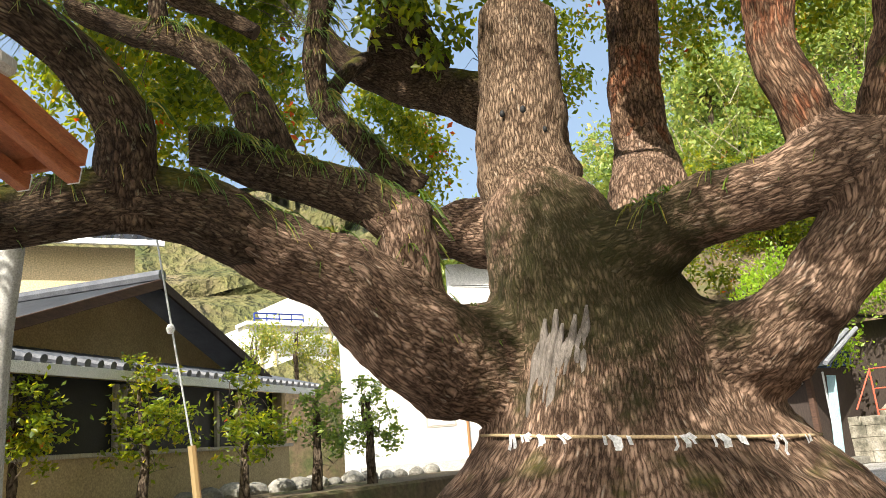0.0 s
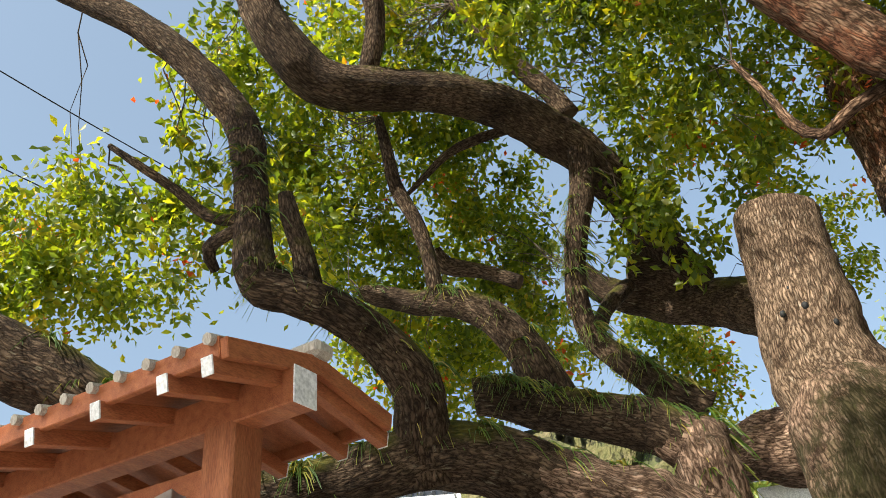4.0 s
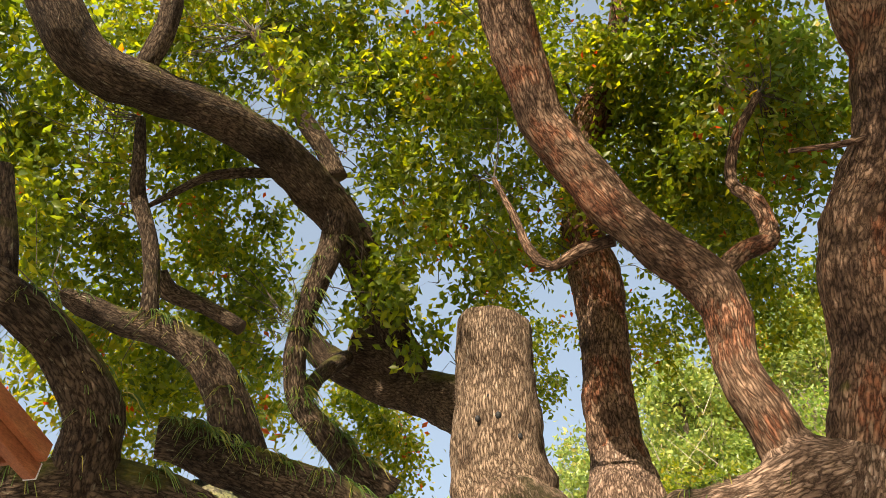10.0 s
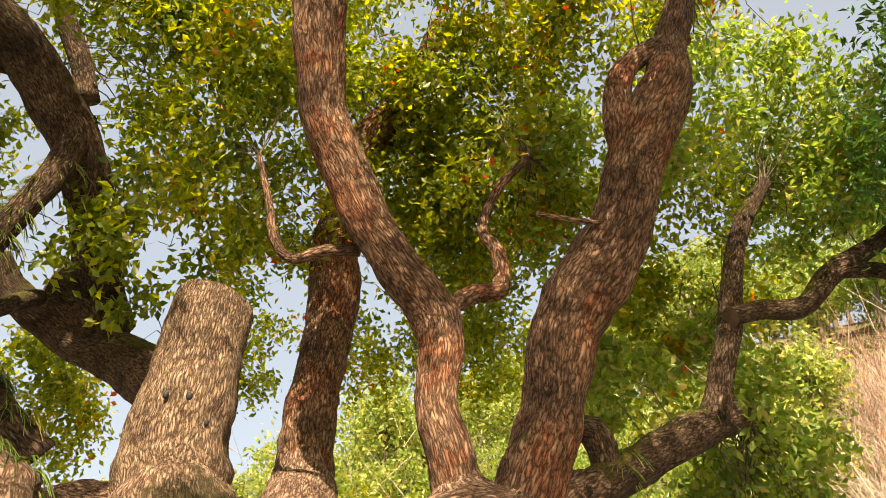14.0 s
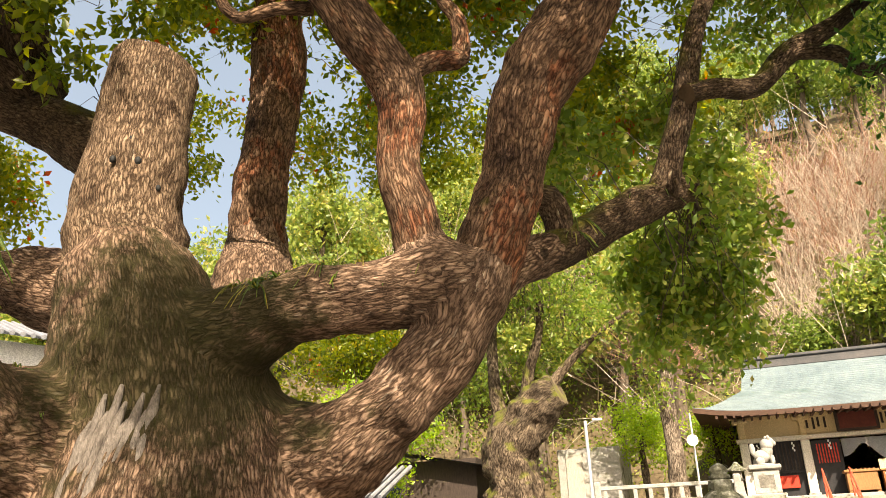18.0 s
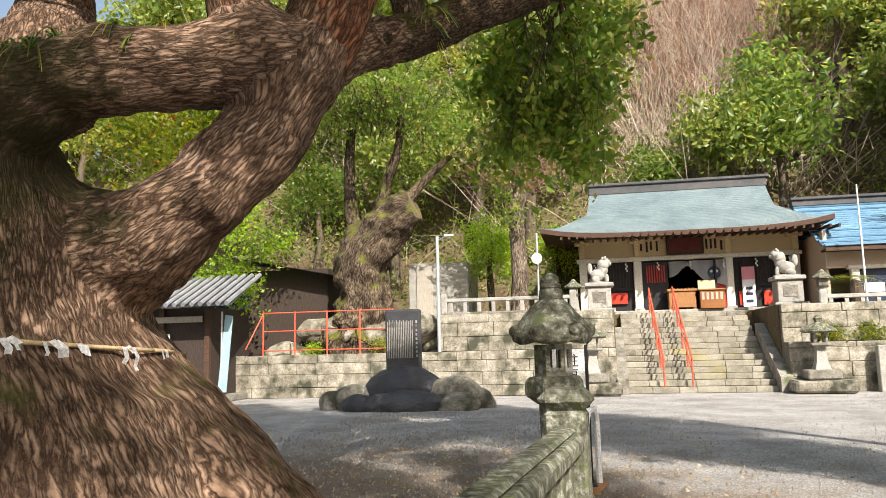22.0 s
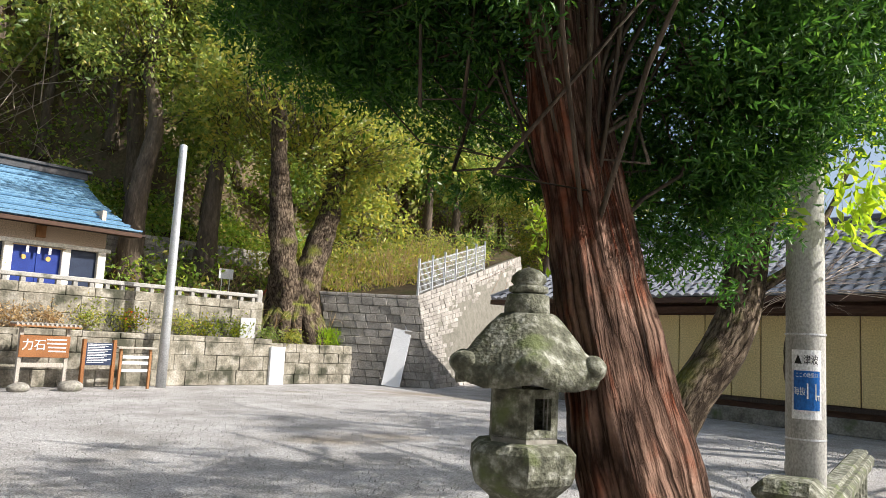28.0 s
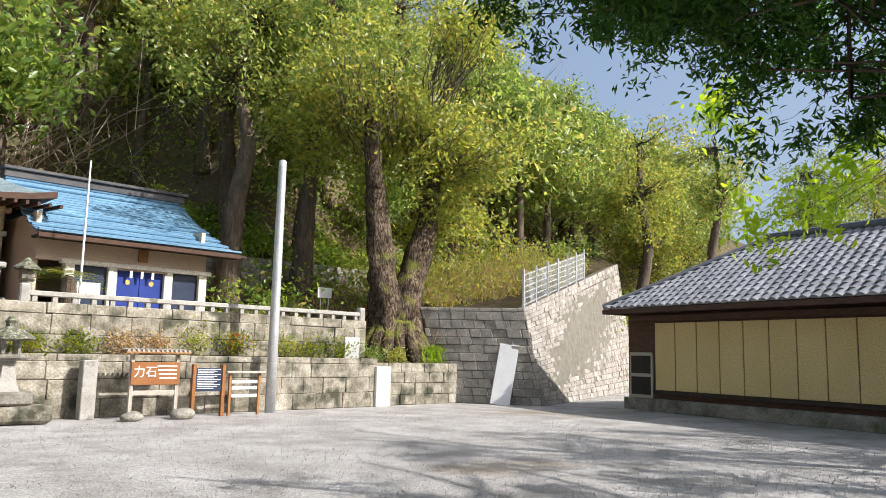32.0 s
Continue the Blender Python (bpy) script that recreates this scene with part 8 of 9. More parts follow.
for x in (0.2, 2.4, 2.6, 5.4, 6.2, 8.2):
    part("window_post", box(x, x + 0.1, -0.62, -0.5, 1.8, WZ - 0.05, 0.005), M_GREYWOOD if x < 6 else M_OCHRE, hs)
part("side_return", box(X1 - 0.5, X1 - 0.35, -0.8, 8, 0, WZ, 0), M_OCHRE, hs)
part("fascia", box(X0, X1 + 0.2, -1.32, -1.26, WZ - 0.10, WZ + 0.06, 0.006), M_WHITEPAINT, hs, "white eave fascia")
b = bmesh.new()
b.faces.new([b.verts.new(p) for p in ((X0, -1.3, WZ + 0.06), (X1 + 0.2, -1.3, WZ + 0.06), (X1 + 0.1, 0.1, WZ + 0.42), (X0, 0.1, WZ + 0.42))])
bmesh.ops.solidify(b, geom=b.faces[:], thickness=0.06)
part("pent_roof", b, M_DARKTILE, hs)
for k in range(38):
    x = X0 + 0.1 + k * 0.28
    part("roof_tile", rod((x, -1.33, WZ + 0.11), (x, 0.05, WZ + 0.47), 0.07, 8), M_DARKTILE, hs)
for s, xe in ((-1, X0), (1, X1)):
    b = bmesh.new()
    b.faces.new([b.verts.new(p) for p in ((PK, -0.6, PZ + 0.1), (xe, -0.6, WZ + 0.12), (xe, 9, WZ + 0.12), (PK, 9, PZ + 0.1))])
    bmesh.ops.solidify(b, geom=b.faces[:], thickness=0.12)
    part("main_roof", b, M_DARKTILE, hs)
    ln = math.hypot(xe - PK, PZ - WZ)
    part("verge_board", box(-ln / 2, ln / 2, -0.66, -0.60, -0.12, 0.06, 0.008, pose((xe + PK) / 2, 0, (PZ + WZ) / 2 + 0.05, 0, math.degrees(math.atan2(PZ - WZ, abs(xe - PK))) * s, 0)), M_EAVE if s < 0 else M_DARKWOOD, hs)
part("ridge", rod((PK, -0.65, PZ + 0.18), (PK, 9, PZ + 0.18), 0.12), M_DARKTILE, hs)

h2 = thing("rear_house", "pale plastered upper storey with a round vent", "house")
h2.matrix_basis = pose(-22.6, -2.5, 0, 0, 0, 78)
part("wall", box(0, 8.5, -0.1, 0.1, 0, 6.5, 0), M_CREAM, h2)
part("side_wall", box(-0.1, 0.1, 0, 6, 0, 6.5, 0), M_WHITE, h2)
c = spin([(0.42, 0), (0.42, 0.14)], 26)
bmesh.ops.transform(c, matrix=pose(4.85, -0.09, 5.65, 90), verts=c.verts)
part("round_vent", c, M_BLACK, h2, "dark round vent opening")
part("window_frame", box(3.6, 4.1, -0.14, -0.1, 4.6, 6.2, 0.01), M_EAVE, h2)
part("eave_board", box(-0.6, 9.1, -0.7, -0.62, 6.42, 6.56, 0.01), M_WHITEPAINT, h2)
b = bmesh.new()
b.faces.new([b.verts.new(p) for p in ((-0.6, -0.7, 6.55), (9.1, -0.7, 6.55), (9.1, 3.2, 8.2), (-0.6, 3.2, 8.2))])
bmesh.ops.solidify(b, geom=b.faces[:], thickness=0.1)
part("roof", b, M_DARKTILE, h2)
for k in range(34):
    part("roof_tile", rod((-0.5 + k * 0.28, -0.72, 6.6), (-0.5 + k * 0.28, 3.1, 8.25), 0.06, 6), M_DARKTILE, h2)

wb = thing("white_house", "tall white plastered building with a grey tiled roof", "house")
wb.matrix_basis = pose(-23.3, 13.15, 0.12, 0, 0, 64)
part("wall", box(0, 9.5, 0, 0.2, 0.9, 5.75, 0), M_WHITE, wb)
part("plinth", box(0, 9.5, -0.03, 0.2, 0, 0.9, 0), M_CONCRETE, wb, "grey concrete plinth")
part("upper_wall", box(3.1, 9.5, 0.02, 0.22, 5.75, 7.05, 0), M_WHITE, wb)
part("end_wall", box(0, 0.2, 0.2, 7, 0, 5.75, 0), M_WHITE, wb)
part("window", box(2.05, 3.0, -0.03, 0.05, 1.9, 3.3, 0.01), M_GREYWOOD, wb, "pale framed window")
part("window_glass", box(2.12, 2.93, -0.05, -0.03, 1.97, 3.23, 0), M_WHITEPAINT, wb)
part("meter_box", box(4.3, 4.6, -0.14, 0, 2.5, 3.0, 0.02), M_STEEL, wb, "grey meter box")
part("drain_pipe", rod((3.35, -0.06, 0), (3.35, -0.06, 4.5), 0.045), M_WOOD, wb)
part("vent_hood", box(6.4, 7.2, -0.3, 0.02, 5.2, 5.6, 0.02), M_STEEL, wb)
part("cable", rod((3.2, -0.03, 6.35), (9.3, -0.03, 6.0), 0.015, 6), M_BLACK, wb)
b = bmesh.new()
b.faces.new([b.verts.new(p) for p in ((2.6, -0.7, 7.05), (9.9, -0.7, 7.05), (9.9, 3.0, 8.3), (2.6, 3.0, 8.3))])
bmesh.ops.solidify(b, geom=b.faces[:], thickness=0.12)
part("roof", b, M_DARKTILE, wb)
for k in range(27):
    part("roof_tile", rod((2.65 + k * 0.27, -0.74, 7.1), (2.65 + k * 0.27, 2.95, 8.36), 0.07, 8), M_TILE, wb)
part("gable_edge", rod((2.6, -0.74, 7.12), (2.6, 3.0, 8.4), 0.12), M_TILE, wb)

ap = thing("apartment_block", "distant pale apartment building with balconies and blue rails", "building")
ap.matrix_basis = pose(-60, 23, 0, 0, 0, 62)
part("body", box(0, 16, 0, 10, 0, 11.5, 0), M_WHITE, ap)
part("roof_rail", box(1, 15, 0.2, 0.4, 12.0, 12.5, 0.02), M_BLUE_ROOF, ap, "blue roof rail")
for f in range(3):
    for k in range(5):
        w = part("window", box(0.8 + k * 3.1, 2.9 + k * 3.1, -0.06, 0.0, 2.0 + f * 3.2, 3.8 + f * 3.2, 0.02), M_NAVY, ap)
        part("window_frame", box(1.82 + k * 3.1, 1.88 + k * 3.1, -0.1, -0.06, 2.0 + f * 3.2, 3.8 + f * 3.2, 0), M_WHITEPAINT, w)
    part("balcony", box(0.3, 15.7, -1.1, -1.0, 1.2 + f * 3.2, 2.1 + f * 3.2, 0.02), M_WHITE, ap)
    part("balcony_floor", box(0.3, 15.7, -1.0, 0, 1.1 + f * 3.2, 1.2 + f * 3.2, 0.02), M_WHITE, ap)

b = bmesh.new()
fv = [[b.verts.new((-90 - 50 * math.cos(a) * r + 10 * noise.noise(Vector((i, j * 0.7, 0))), 45 + 95 * math.sin(a) * r, 34 * (1 - r) ** 0.8 * (1 + 0.3 * noise.noise(Vector((i * 0.5, j * 0.5, 3)))) - 1)) for i, a in enumerate(np.linspace(0, 2 * math.pi, 48, endpoint=False))] for j, r in enumerate(np.linspace(0.02, 1, 16))]
for p, q in zip(fv, fv[1:]):
    for i in range(48):
        b.faces.new((p[i], p[(i + 1) % 48], q[(i + 1) % 48], q[i]))
b.faces.new(fv[0][::-1])
bmesh.ops.recalc_face_normals(b, faces=b.faces)
o = part("far_hill_backdrop", b, surface("far_woods", [(0.07, 0.085, 0.03), (0.14, 0.13, 0.05), (0.19, 0.15, 0.09)], 0.25, 0.95, bump=1.0, fine=0.9, depth=2.0), None, smooth=True)
tagged(o, "distant wooded hill beyond the houses", "hill", kind="structure")

# white building on the far slope, with a planted bank below it
ap = thing("far_white_building", "white flat-roofed building on the far slope with a blue roof rail", "building", -50, 21.2, 0, 90)
part("wall", box(0, 14, 0, 8, 0, 10.1, 0.02), M_WHITE, ap)
part("upper_block", box(4.2, 14, 1.5, 8, 10.1, 12.6, 0.02), M_WHITE, ap)
part("roof_edge", box(-0.25, 14, -0.35, 1.5, 10.05, 10.3, 0.02), M_WHITEPAINT, ap)
for k in range(5):
    w = part("window", box(2.2 + k * 2.1, 3.9 + k * 2.1, -0.06, 0.02, 8.1, 9.3, 0.01), M_GREYWOOD, ap, "pale framed window")
    part("pane", box(2.28 + k * 2.1, 3.82 + k * 2.1, -0.08, -0.06, 8.2, 9.2, 0), M_STEEL, w)
for x in (0.8, 1.8, 6.0):
    part("column", box(x, x + 0.16, -0.1, 0.02, 0, 10.05, 0.01), M_CREAM, ap)
for z in (10.6, 10.95):
    part("roof_rail", rod((0.6, 0.3, z), (4.2, 0.3, z), 0.06, 6), M_BLUE, ap)
for k in range(5):
    part("rail_post", rod((0.6 + k * 0.9, 0.3, 10.3), (0.6 + k * 0.9, 0.3, 10.95), 0.05, 6), M_BLUE, ap)
tagged(part("bank_west", box(-34, -30.5, 9, 21, 0, 4.2, 0.3), M_EARTH), "planted earth bank behind the houses", "bank", kind="structure")
rgb = np.random.default_rng(91)
for i, (x, y, h) in enumerate(((-31.0, 13.2, 2.6), (-31.4, 15.2, 2.9), (-31.2, 17.2, 2.2))):
    small_tree("bank_shrub", "yellow-green shrub on the far bank", x, y, 4.1, h * 0.8, 0.07, blobset(rgb, 9, 0, h * 0.62, 1.0, 0.8, 0.45, 0.75), M_LEAFYEL, 0.14, 420, 640 + i, group="shrubs on the far bank", stems=3, cat="shrub")

# garden bed with clipped shrubs
gb2 = thing("garden_bed", "raised garden bed edged with rounded stones", "garden bed", -15.6, 5.2, 0, 102, kind="structure")
part("bed", box(-5.5, 7.5, -1.0, 1.2, 0, 0.88, 0.05), M_EARTH, gb2)
for i in range(26):
    rg = np.random.default_rng(300 + i)
    r = bmesh.new()
    s = rg.uniform(0.14, 0.26)
    bmesh.ops.create_icosphere(r, subdivisions=2, radius=1, matrix=Matrix.LocRotScale((-5.3 + i * 0.5, 1.15 + rg.uniform(-0.1, 0.1), 0.88 + s * 0.2), None, (s * 1.2, s, s * 0.8)))
    part("edging_stone", roughen(r, 0.04, 4, i), M_STONE, gb2)
for i, (x, y, z, w, h, mt, yl) in enumerate(((-15.0, 2.6, 0.85, 0.62, 2.1, M_LEAF, 1), (-15.2, 4.4, 0.85, 0.62, 2.3, M_LEAF, 1), (-15.6, 6.2, 0.85, 0.58, 2.1, M_LEAF, 0), (-15.9, 7.7, 0.8, 0.5, 1.95, M_LEAFDARK, 0), (-16.2, 9.1, 0.75, 0.55, 2.1, M_LEAFDARK, 0))):
    rg = np.random.default_rng(320 + i)
    bl = [(rg.normal() * 0.1, rg.normal() * 0.1, h * 0.42, w * 0.75), (0.1, 0.1, h * 0.58, w * 0.9), (rg.normal() * 0.15, 0, h * 0.78, w * 0.7), (rg.normal() * 0.25, 0.1, h * 0.92, w * 0.4), (w * 0.6, 0, h * 0.5, w * 0.5), (-w * 0.6, 0.1, h * 0.55, w * 0.5)]
    small_tree("garden_shrub", "clipped evergreen shrub-tree with a bare stem" if i < 3 else "dense dark green garden shrub", x, y, z, h * 0.8, 0.06, bl, mt, 0.085, 1500, 330 + i, group="garden shrubs", stems=1 if i < 3 else 3, cat="shrub", spread=0.16).scale = (1.4, 1.4, 1.12)

# wooden pole and stay wire, overhead cables
t = thing("wooden_pole", "grey wooden utility pole behind the shelter", "pole", -11.75, 1.93, 0)
part("shaft", tube("shaft", [(0, 0, 0, 0.14), (0.1, 0, 2.6, 0.125), (0.3, 0.05, 3.8, 0.12), (0.45, 0.06, 5.2, 0.11)], M_CONCRETE, 14, 0.3, 0.03, 0, 2, 1), None, t)
t = thing("stay_wire", "steel stay wire with a yellowed guard tube", "cable", -11.25, 3.95, 0)
part("guard", rod((0, 0, 0), (-0.07, -0.16, 1.72), 0.045), M_GRASSDRY, t, "yellowed plastic guard")
part("wire", rod((-0.07, -0.16, 1.72), (0.1, -0.72, 4.6), 0.011, 6), M_STEEL, t)
part("insulator", spin([(0.03, -0.05), (0.05, 0), (0.03, 0.05)], 10), M_WHITEPAINT, t).matrix_basis = pose(0.0, -0.42, 2.98)
for a, c in (((-6.5, -9.5, 10.9), (-20, 5.6, 11.6)), ((-7.2, -9.5, 9.6), (-20, 5.2, 10.2))):
    t = thing("overhead_cable", "thin black overhead cable", "cable", *a, group="overhead cables")
    d = Vector(c) - Vector(a)
    part("cable", tube("cable", [(0, 0, 0, 0.011), (d.x * 0.5, d.y * 0.5, d.z * 0.5 - 0.35, 0.011), (d.x, d.y, d.z, 0.011)], M_BLACK, 6, 0.6, 0, 0), None, t)
    part("insulator", spin([(0.02, -0.06), (0.05, -0.02), (0.05, 0.02), (0.02, 0.06)], 10), M_STONE, t).matrix_basis = pose(d.x * 0.42, d.y * 0.42, d.z * 0.42 - 0.34)

# ---- dark sheds west of the steps ----
sh = thing("wooden_gatehouse", "dark wooden building with a small tiled eave and lattice doors", "building", -18.6, 22.2, 0)
part("stone_sill", box(-0.2, 5.0, -0.5, 3.0, 0, 0.2, 0.02), M_STONE, sh)
part("wall", box(0, 4.6, 0.3, 2.8, 0.2, 2.75, 0), M_DARKWOOD, sh)
part("white_panel", box(0.0, 1.6, 0.27, 0.3, 0.9, 2.4, 0.004), M_WHITE, sh)
for x in (0, 1.65, 3.0, 4.45):
    part("post", box(x, x + 0.16, 0.18, 0.32, 0.2, 2.75, 0.01), M_EAVE, sh)
dr2 = part("lattice_door", box(1.85, 2.95, 0.24, 0.3, 0.25, 2.3, 0.005), M_BLACK, sh)
for k in range(4):
    part("mullion", box(1.85 + k * 0.36, 1.89 + k * 0.36, 0.21, 0.24, 0.25, 2.3, 0), M_EAVE, dr2)
part("eave_fringe", box(1.8, 4.4, 0.16, 0.19, 2.32, 2.5, 0.01), M_GREYWOOD, sh)
b = bmesh.new()
b.faces.new([b.verts.new(p) for p in ((-0.6, -0.7, 2.72), (5.7, -0.7, 2.72), (5.5, 1.6, 3.7), (-0.6, 1.6, 3.7))])
bmesh.ops.solidify(b, geom=b.faces[:], thickness=0.08)
part("roof", b, M_DARKTILE, sh)
for k in range(24):
    part("roof_tile", rod((-0.5 + k * 0.265, -0.73, 2.78), (-0.5 + k * 0.262, 1.6, 3.78), 0.07, 8), M_TILE, sh)
part("paper_sign", box(3.25, 3.38, 0.14, 0.16, 1.4, 2.0, 0.002), M_PAPER, sh, "small white paper sign")
t = thing("blue_tarp", "pale blue cloth strip tied to a post", "cloth", -13.55, 22.3, 0)
part("pole", rod((0, 0, 0), (0, 0, 2.6), 0.03), M_STEEL, t)
part("cloth", roughen(box(-0.12, 0.14, -0.03, 0.0, 0.3, 2.5, 0.0, pose(0, 0, 0, 0, 5, 0)), 0.03, 3), surface("pale_blue_cloth", [(0.28, 0.45, 0.50), (0.40, 0.56, 0.60)], 3, 0.8), t)
s2 = thing("rear_shed", "dark weathered shed with a low pitched roof", "shed", -17.8, 26.4, 0)
part("wall", box(0, 6.0, 0, 3.5, 0, 4.2, 0), M_DARKWOOD, s2)
part("window", box(1.2, 3.2, -0.05, 0, 2.9, 3.7, 0.01), M_NAVY, s2)
part("white_board", box(-0.2, 3.2, -0.08, 0.0, 4.2, 4.75, 0.01), M_GREYWOOD, s2)
b = bmesh.new()
b.faces.new([b.verts.new(p) for p in ((-0.5, -0.7, 5.3), (6.4, -0.7, 3.9), (6.4, 4, 3.9), (-0.5, 4, 5.3))])
bmesh.ops.solidify(b, geom=b.faces[:], thickness=0.1)
part("roof", b, M_RIDGE, s2)
gw = thing("grey_outbuilding", "pale grey concrete outbuilding behind the leaning camphor", "building", -8.6, 29.0, TZ)
part("wall", box(-1.0, 1.2, 0, 2.5, 0, 2.1, 0.02), M_GRANITE, gw)
part("pale_door", box(-0.7, -0.1, -0.05, 0, 0.1, 1.9, 0.01), M_GREYWOOD, gw)

# ---- bushes on the wall ledges, terrace planting ----
rg = np.random.default_rng(400)
for i, (x, z, s, mt) in enumerate(((-11.6, 1.35, 0.3, M_LEAFNEW), (-9.4, 1.4, 0.35, M_LEAFYEL), (-4.2, 1.35, 0.4, M_LEAFDARK), (3.4, 1.4, 0.35, M_LEAF), (4.4, 1.4, 0.4, M_LEAF), (5.3, 1.45, 0.4, M_GRASSDRY), (6.1, 1.45, 0.35, M_GRASSDRY), (7.1, 1.5, 0.5, M_LEAFYEL), (8.2, 1.5, 0.45, M_LEAF), (9.6, 1.45, 0.45, M_LEAFYEL), (10.4, 1.4, 0.45, M_LEAF), (11.3, 1.4, 0.5, M_LEAF), (12.5, 1.3, 0.4, M_LEAFDARK), (13.4, 1.3, 0.35, M_LEAFYEL))):
    p = rg.normal(size=(420, 3)) * (s * 0.55, 0.13, s * 0.38) + np.array([0, 0, s * 0.35])
    t = thing("ledge_bush", "small bush growing on the ledge of the stone wall", "bush", x, 24.5, z, group="bushes on the wall ledge")
    part("leaves", leaf_mesh("leaves", p, 0.09, mt, rg, -0.3, 0.4), None, t)
    st = np.repeat([[0, 0, -0.05]], 14, 0) + rg.normal(size=(14, 3)) * (0.05, 0.03, 0)
    part("stem", twigs_to("stem", st, p[:14], M_TRUNK, 0.008, i, 0.02), None, t)
t = thing("cycad", "cycad with arching feathery fronds beside the side hall", "plant", 4.55, 26.0, TZ)
part("trunk", roughen(spin([(0.16, 0), (0.2, 0.3), (0.17, 0.6), (0.1, 0.7)], 12), 0.03, 8), M_TRUNK, t)
for k in range(16):
    a = k * 2.4
    el = 0.5 + 0.5 * ((k * 37) % 10) / 10
    tt = np.linspace(0, 1, 12)[:, None]
    sp2 = np.array([math.cos(a), math.sin(a), 0]) * tt * 0.95 + np.array([0, 0, 1.0]) * (0.7 + el * 0.8 * tt - 0.85 * tt**2)
    blades = []
    for q in sp2[2:]:
        for s in (-1, 1):
            sd = np.array([-math.sin(a), math.cos(a), 0]) * s * 0.2
            blades.append(q + (sd + np.array([math.cos(a), math.sin(a), -0.3]) * 0.08) * np.linspace(0, 1, 4)[:, None])
    part("frond", strip_mesh("frond", np.array(blades), M_LEAFYEL, 0.012), None, t)
stone_wall("wall_rubble", "low rubble retaining wall under the ivy", 9.2, 21.0, 30.75, 1.5, 0.2, 0.36, 88, M_BLOCK, 0.4, z0=3.2)
# ivy on the rubble wall and fresh grass on the bank
p = np.stack([rg.uniform(8.5, 20, 16000), rg.uniform(30.9, 33.5, 16000), rg.normal(size=16000) * 0.22], 1)
p[:, 2] += 4.75 + (p[:, 1] - 30.9) * 0.75 + 0.25 * np.sin(p[:, 0] * 2.1)
tagged(part("ivy", leaf_mesh("ivy", p, 0.15, M_LEAFIVY, rg, 0.2, 0.7)), "bright green ivy over the rubble wall", "ivy", kind="stuff")
p = np.stack([rg.uniform(14.6, 15.6, 1500), rg.uniform(24.6, 25.4, 1500), rg.uniform(1.1, 1.7, 1500)], 1)
tagged(part("bank_grass", leaf_mesh("bank_grass", p, 0.16, M_LEAFNEW, rg, -1.5, 0.15)), "fresh green grass on the bank", "grass", kind="stuff")

# scrub on the bank above the block wall
p = np.stack([rg.uniform(15.4, 27.0, 9000), rg.uniform(25.0, 30.5, 9000), rg.random(9000) ** 2], 1)
p = p[p[:, 1] > 23.0 + (p[:, 0] - 17) * 0.39]
p[:, 2] = 3.0 + np.clip(p[:, 0] - 17, 0, 99) * 0.2 + (p[:, 1] - 25) * 0.25 + p[:, 2] * 0.9
tagged(part("bank_scrub", leaf_mesh("bank_scrub", p, 0.17, M_LEAFYEL, rg, -0.4, 0.3)), "yellowish scrub on the bank above the block wall", "scrub", kind="stuff")
tl = []
for _ in range(900):
    x, y = rg.uniform(15.6, 25), rg.uniform(25.0, 29)
    if y < 23.2 + (x - 17) * 0.39:
        continue
    z = 3.0 + max(0, x - 17) * 0.2 + (y - 25) * 0.25
    d = np.array([rg.normal() * 0.25, rg.normal() * 0.25, rg.uniform(0.5, 1.3)])
    tl.append(np.array([x, y, z - 0.1]) + d * np.linspace(0, 1, 5)[:, None] + np.array([rg.normal() * 0.2, rg.normal() * 0.2, -0.15]) * np.linspace(0, 1, 5)[:, None] ** 2)
tagged(part("dry_stalks", strip_mesh("dry_stalks", np.array(tl), M_GRASSDRY, 0.02)), "tall dry tan stalks above the block wall", "grass", kind="stuff")

# grit, fallen leaves and stones on the ground
n = 2600
xy = np.stack([rg.uniform(-9, -1.5, n), rg.uniform(3, 14, n)], 1)
keep = np.hypot(xy[:, 0] - TX, xy[:, 1] - TY) > 2.9
p = np.column_stack([xy[keep], np.full(keep.sum(), 0.03)])
tagged(part("fallen_leaves", leaf_mesh("fallen_leaves", p, 0.045, M_GRASSDRY, rg, 0.0, 0.5, 0.0, 0.05)), "scattered dry fallen leaves on the gravel", "leaves", kind="stuff")
n = 9000
gx, gy = rg.uniform(-8, -3.4, n), 3.5 + 15 * rg.random(n) ** 1.6
m = 9000
gx, gy = np.concatenate([gx, rg.uniform(-4, 13, m)]), np.concatenate([gy, 8 + 15 * rg.random(m) ** 1.5])
v, f = [], []
for x, y in zip(gx, gy):
    if math.hypot(x - TX, y - TY) < 2.9:
        continue
    s = rg.uniform(0.006, 0.016) if x < -3.4 else rg.uniform(0.004, 0.011)
    k = len(v)
    v += [(x - s, y, 0.0), (x, y - s, 0.0), (x + s, y, 0.0), (x, y + s, 0.0), (x + s * 0.2, y, 0.02 + s * 0.9)]
    f += [(k, k + 1, k + 4), (k + 1, k + 2, k + 4), (k + 2, k + 3, k + 4), (k + 3, k, k + 4)]
me = bpy.data.meshes.new("loose_gravel")
me.from_pydata(v, [], f)
me.materials.append(surface("loose_stone", [(0.16, 0.15, 0.14), (0.42, 0.40, 0.37)], 9, 0.9, bump=0.2, fine=60, per_island=True))
tagged(part("loose_gravel", me), "loose pebbles scattered over the forecourt", "gravel", kind="stuff")

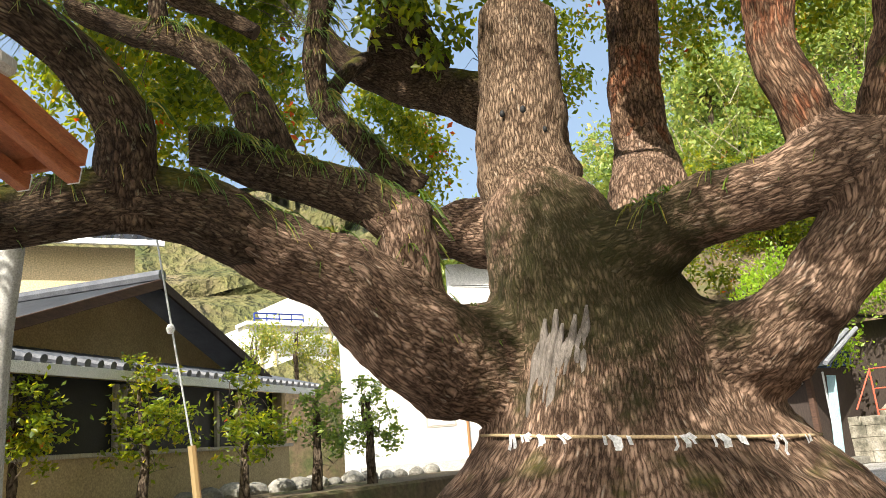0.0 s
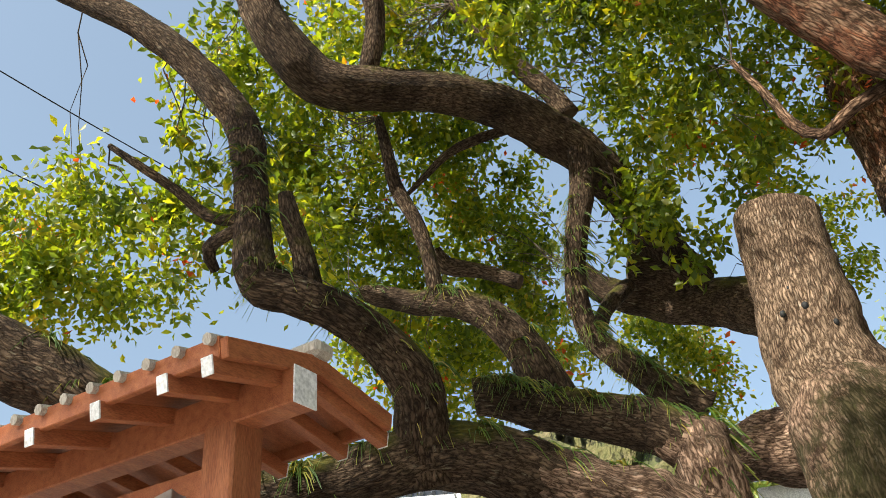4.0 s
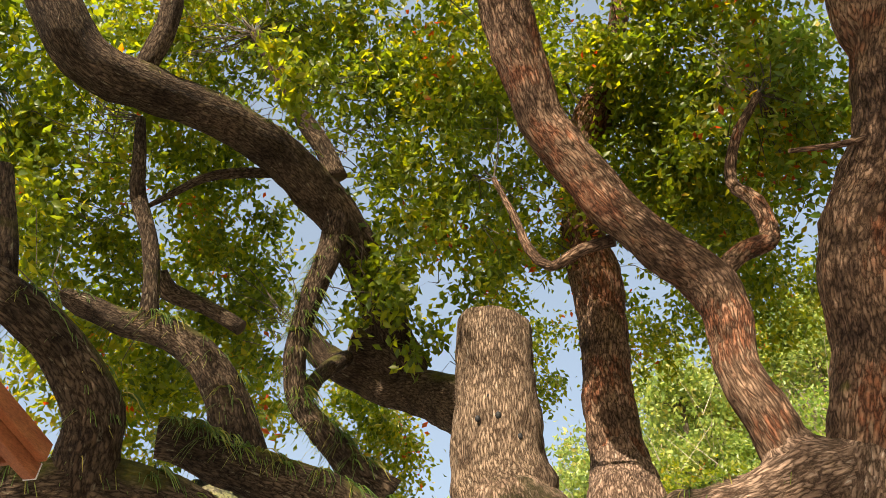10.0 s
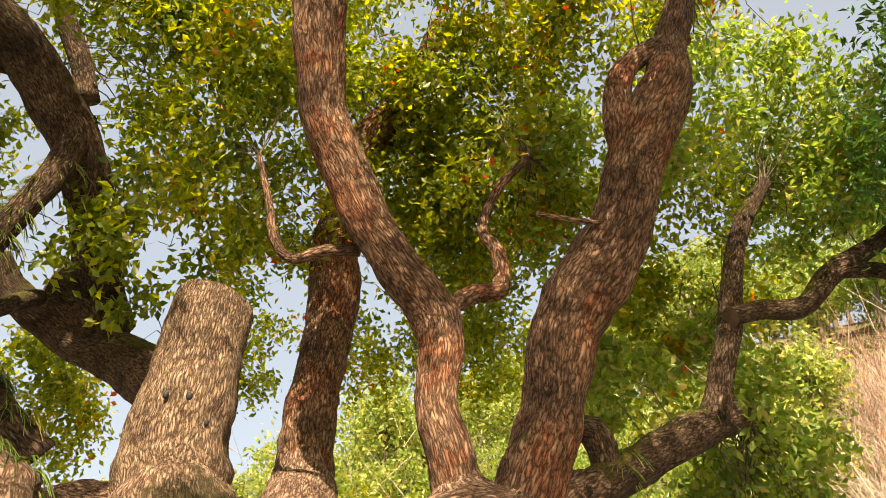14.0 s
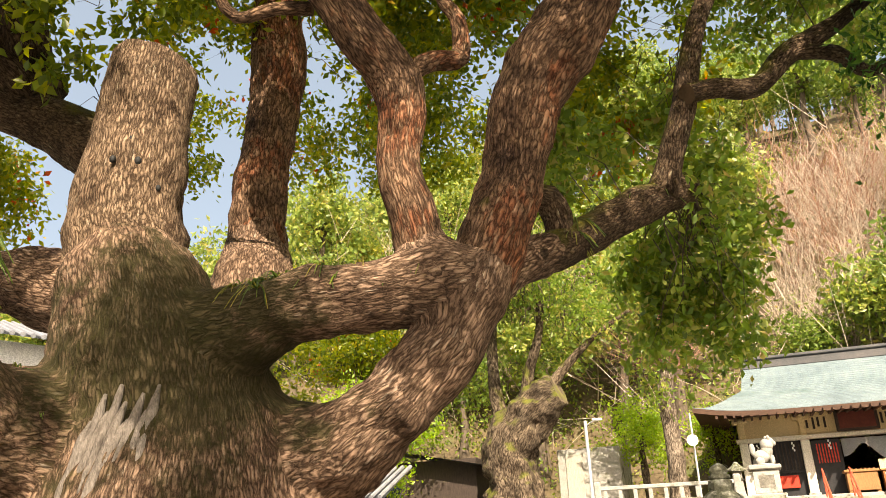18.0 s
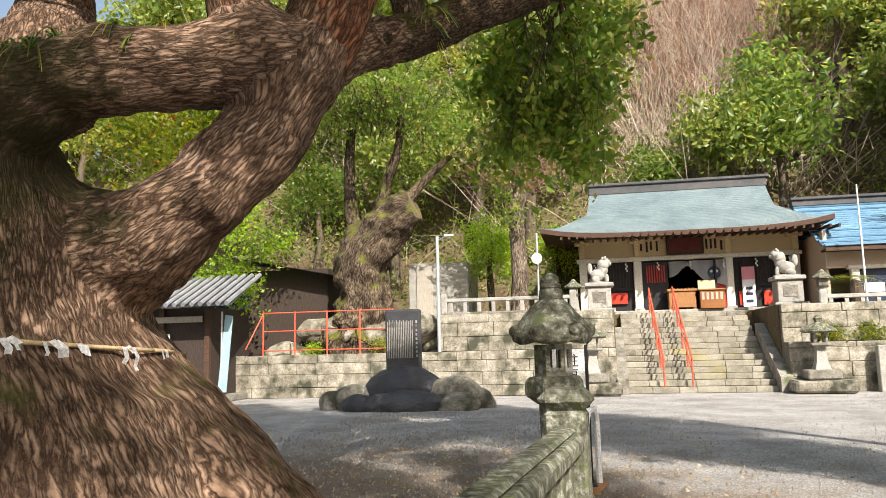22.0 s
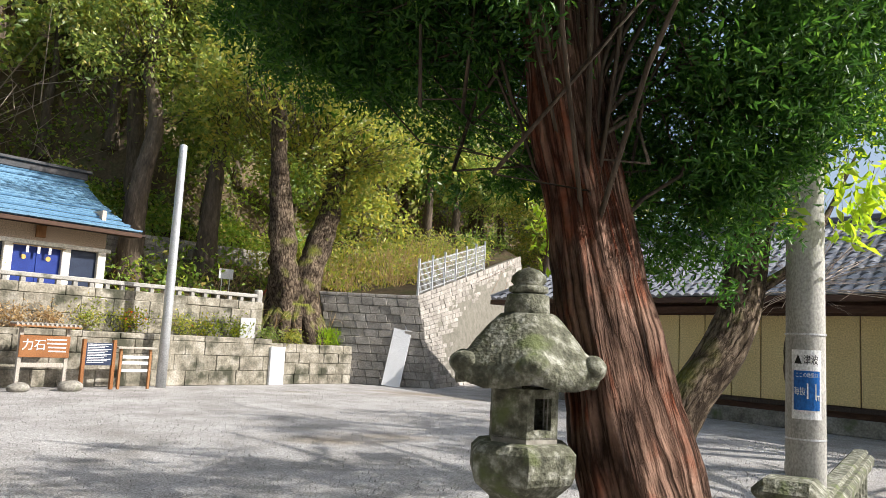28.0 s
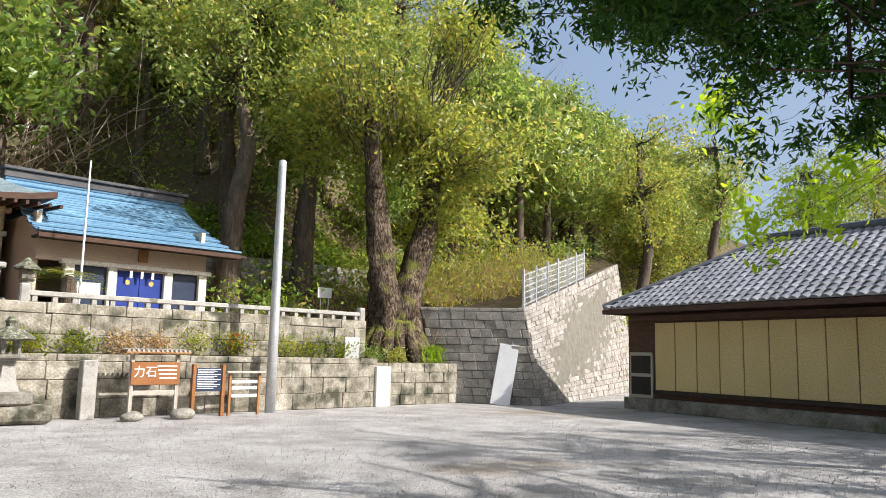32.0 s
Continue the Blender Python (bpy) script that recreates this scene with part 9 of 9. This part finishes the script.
# pink house and path beyond the east fence
ph = thing("pink_house", "pale pink rendered house beyond the fence", "house", 24, 7.5, 0, 0)
part("wall", box(0, 6, -5, 3, 0, 4.5, 0), surface("pink_render", [(0.55, 0.40, 0.36), (0.63, 0.48, 0.44)], 1, 0.85), ph)
part("window", box(-0.05, 0, -1.2, -0.7, 1.7, 2.8, 0.01), M_NAVY, ph)
part("roof", box(-0.6, 6.6, -5.6, 3.6, 4.5, 4.75, 0.05), M_DARKTILE, ph)
for i, (x, y, h, r) in enumerate(((9.6, 8.7, 2.6, 0.16), (12.0, 7.4, 3.2, 0.14))):
    t = thing("pruned_tree", "rough-barked pruned tree with bare grey twigs", "tree", x, y, 0, group="pruned trees")
    part("trunk", tube("trunk", [(0, 0, -0.1, r * 1.5), (0.05, 0, h * 0.3, r), (-0.03, 0.05, h * 0.6, r * 1.1), (0.1, 0, h, r * 0.7)], M_OLDBARK, 14, 0.1, 0.2, 0.05, 4, i), None, t)
    d = rg.normal(size=(70, 1, 3)) * np.array([0.9, 0.9, 0.5]) + np.array([0.2, 0, 0.3])
    tt = np.linspace(0, 1, 6)[None, :, None]
    part("twig", strip_mesh("twig", np.array([0.1, 0, h]) + d * tt * 1.2 + rg.normal(size=(70, 6, 3)) * 0.03, M_TWIG, 0.012), None, t)

# unseen bare trees by the south-east fence, added so their shadows streak the yard
for i, (x, y, h) in enumerate(((9.6, 3.4, 11.5), (14.5, 4.2, 13.0), (19.5, 3.0, 13.0))):
    t = thing("bare_tree", "tall leafless tree with spreading grey branches", "tree", x, y, 0, group="bare trees by the fence")
    rb = np.random.default_rng(600 + i)
    part("trunk", tube("trunk", [(0, 0, -0.1, 0.30), (0.05, 0, h * 0.2, 0.22), (0.1, 0.1, h * 0.5, 0.15), (0.0, 0.2, h, 0.03)], M_OLDBARK, 14, 0.2, 0.15, 0.05, 3, i), None, t)
    for k in range(13):
        z = h * rb.uniform(0.22, 0.85)
        a = rb.uniform(0, 6.28)
        L = (h - z) * 0.42 + 1.2
        e = np.array([math.cos(a) * L, math.sin(a) * L, L * 0.55])
        part("branch", tube("branch", [(0.06, 0.06, z, 0.07), (0.06 + e[0] * 0.5, 0.06 + e[1] * 0.5, z + e[2] * 0.4, 0.045), (0.06 + e[0], 0.06 + e[1], z + e[2], 0.012)], M_TRUNK, 6, 0.3, 0.1, 0, 2, k), None, t)
        st = np.array([0.06, 0.06, z]) + e * rb.uniform(0.25, 1.0, (16, 1))
        part("twig", twigs_to("twig", st, st + rb.normal(size=(16, 3)) * (0.7, 0.7, 0.5) + (0, 0, 0.3), M_TRUNK, 0.014, k, 0.06), None, t)
    # leaf clumps added on the bare branches only to deepen the cast shade
    me, cc = crown_leaves("crown", blobset(rb, 30, 0, h * 0.66, 3.2, 3.2, 0.5, 1.0), 620, 0.13, M_LEAFHILL, 610 + i, 0.2, 60)
    part("crown", me, None, t, "leaf clumps added to thicken the tree's shadow")

# yard wall that closes the place behind the walker
tagged(part("wall_south", box(-30, 34, -14.3, -14, 0, 2.0, 0.02), M_CONCRETE), "plain concrete yard wall behind the path", "wall", kind="structure")
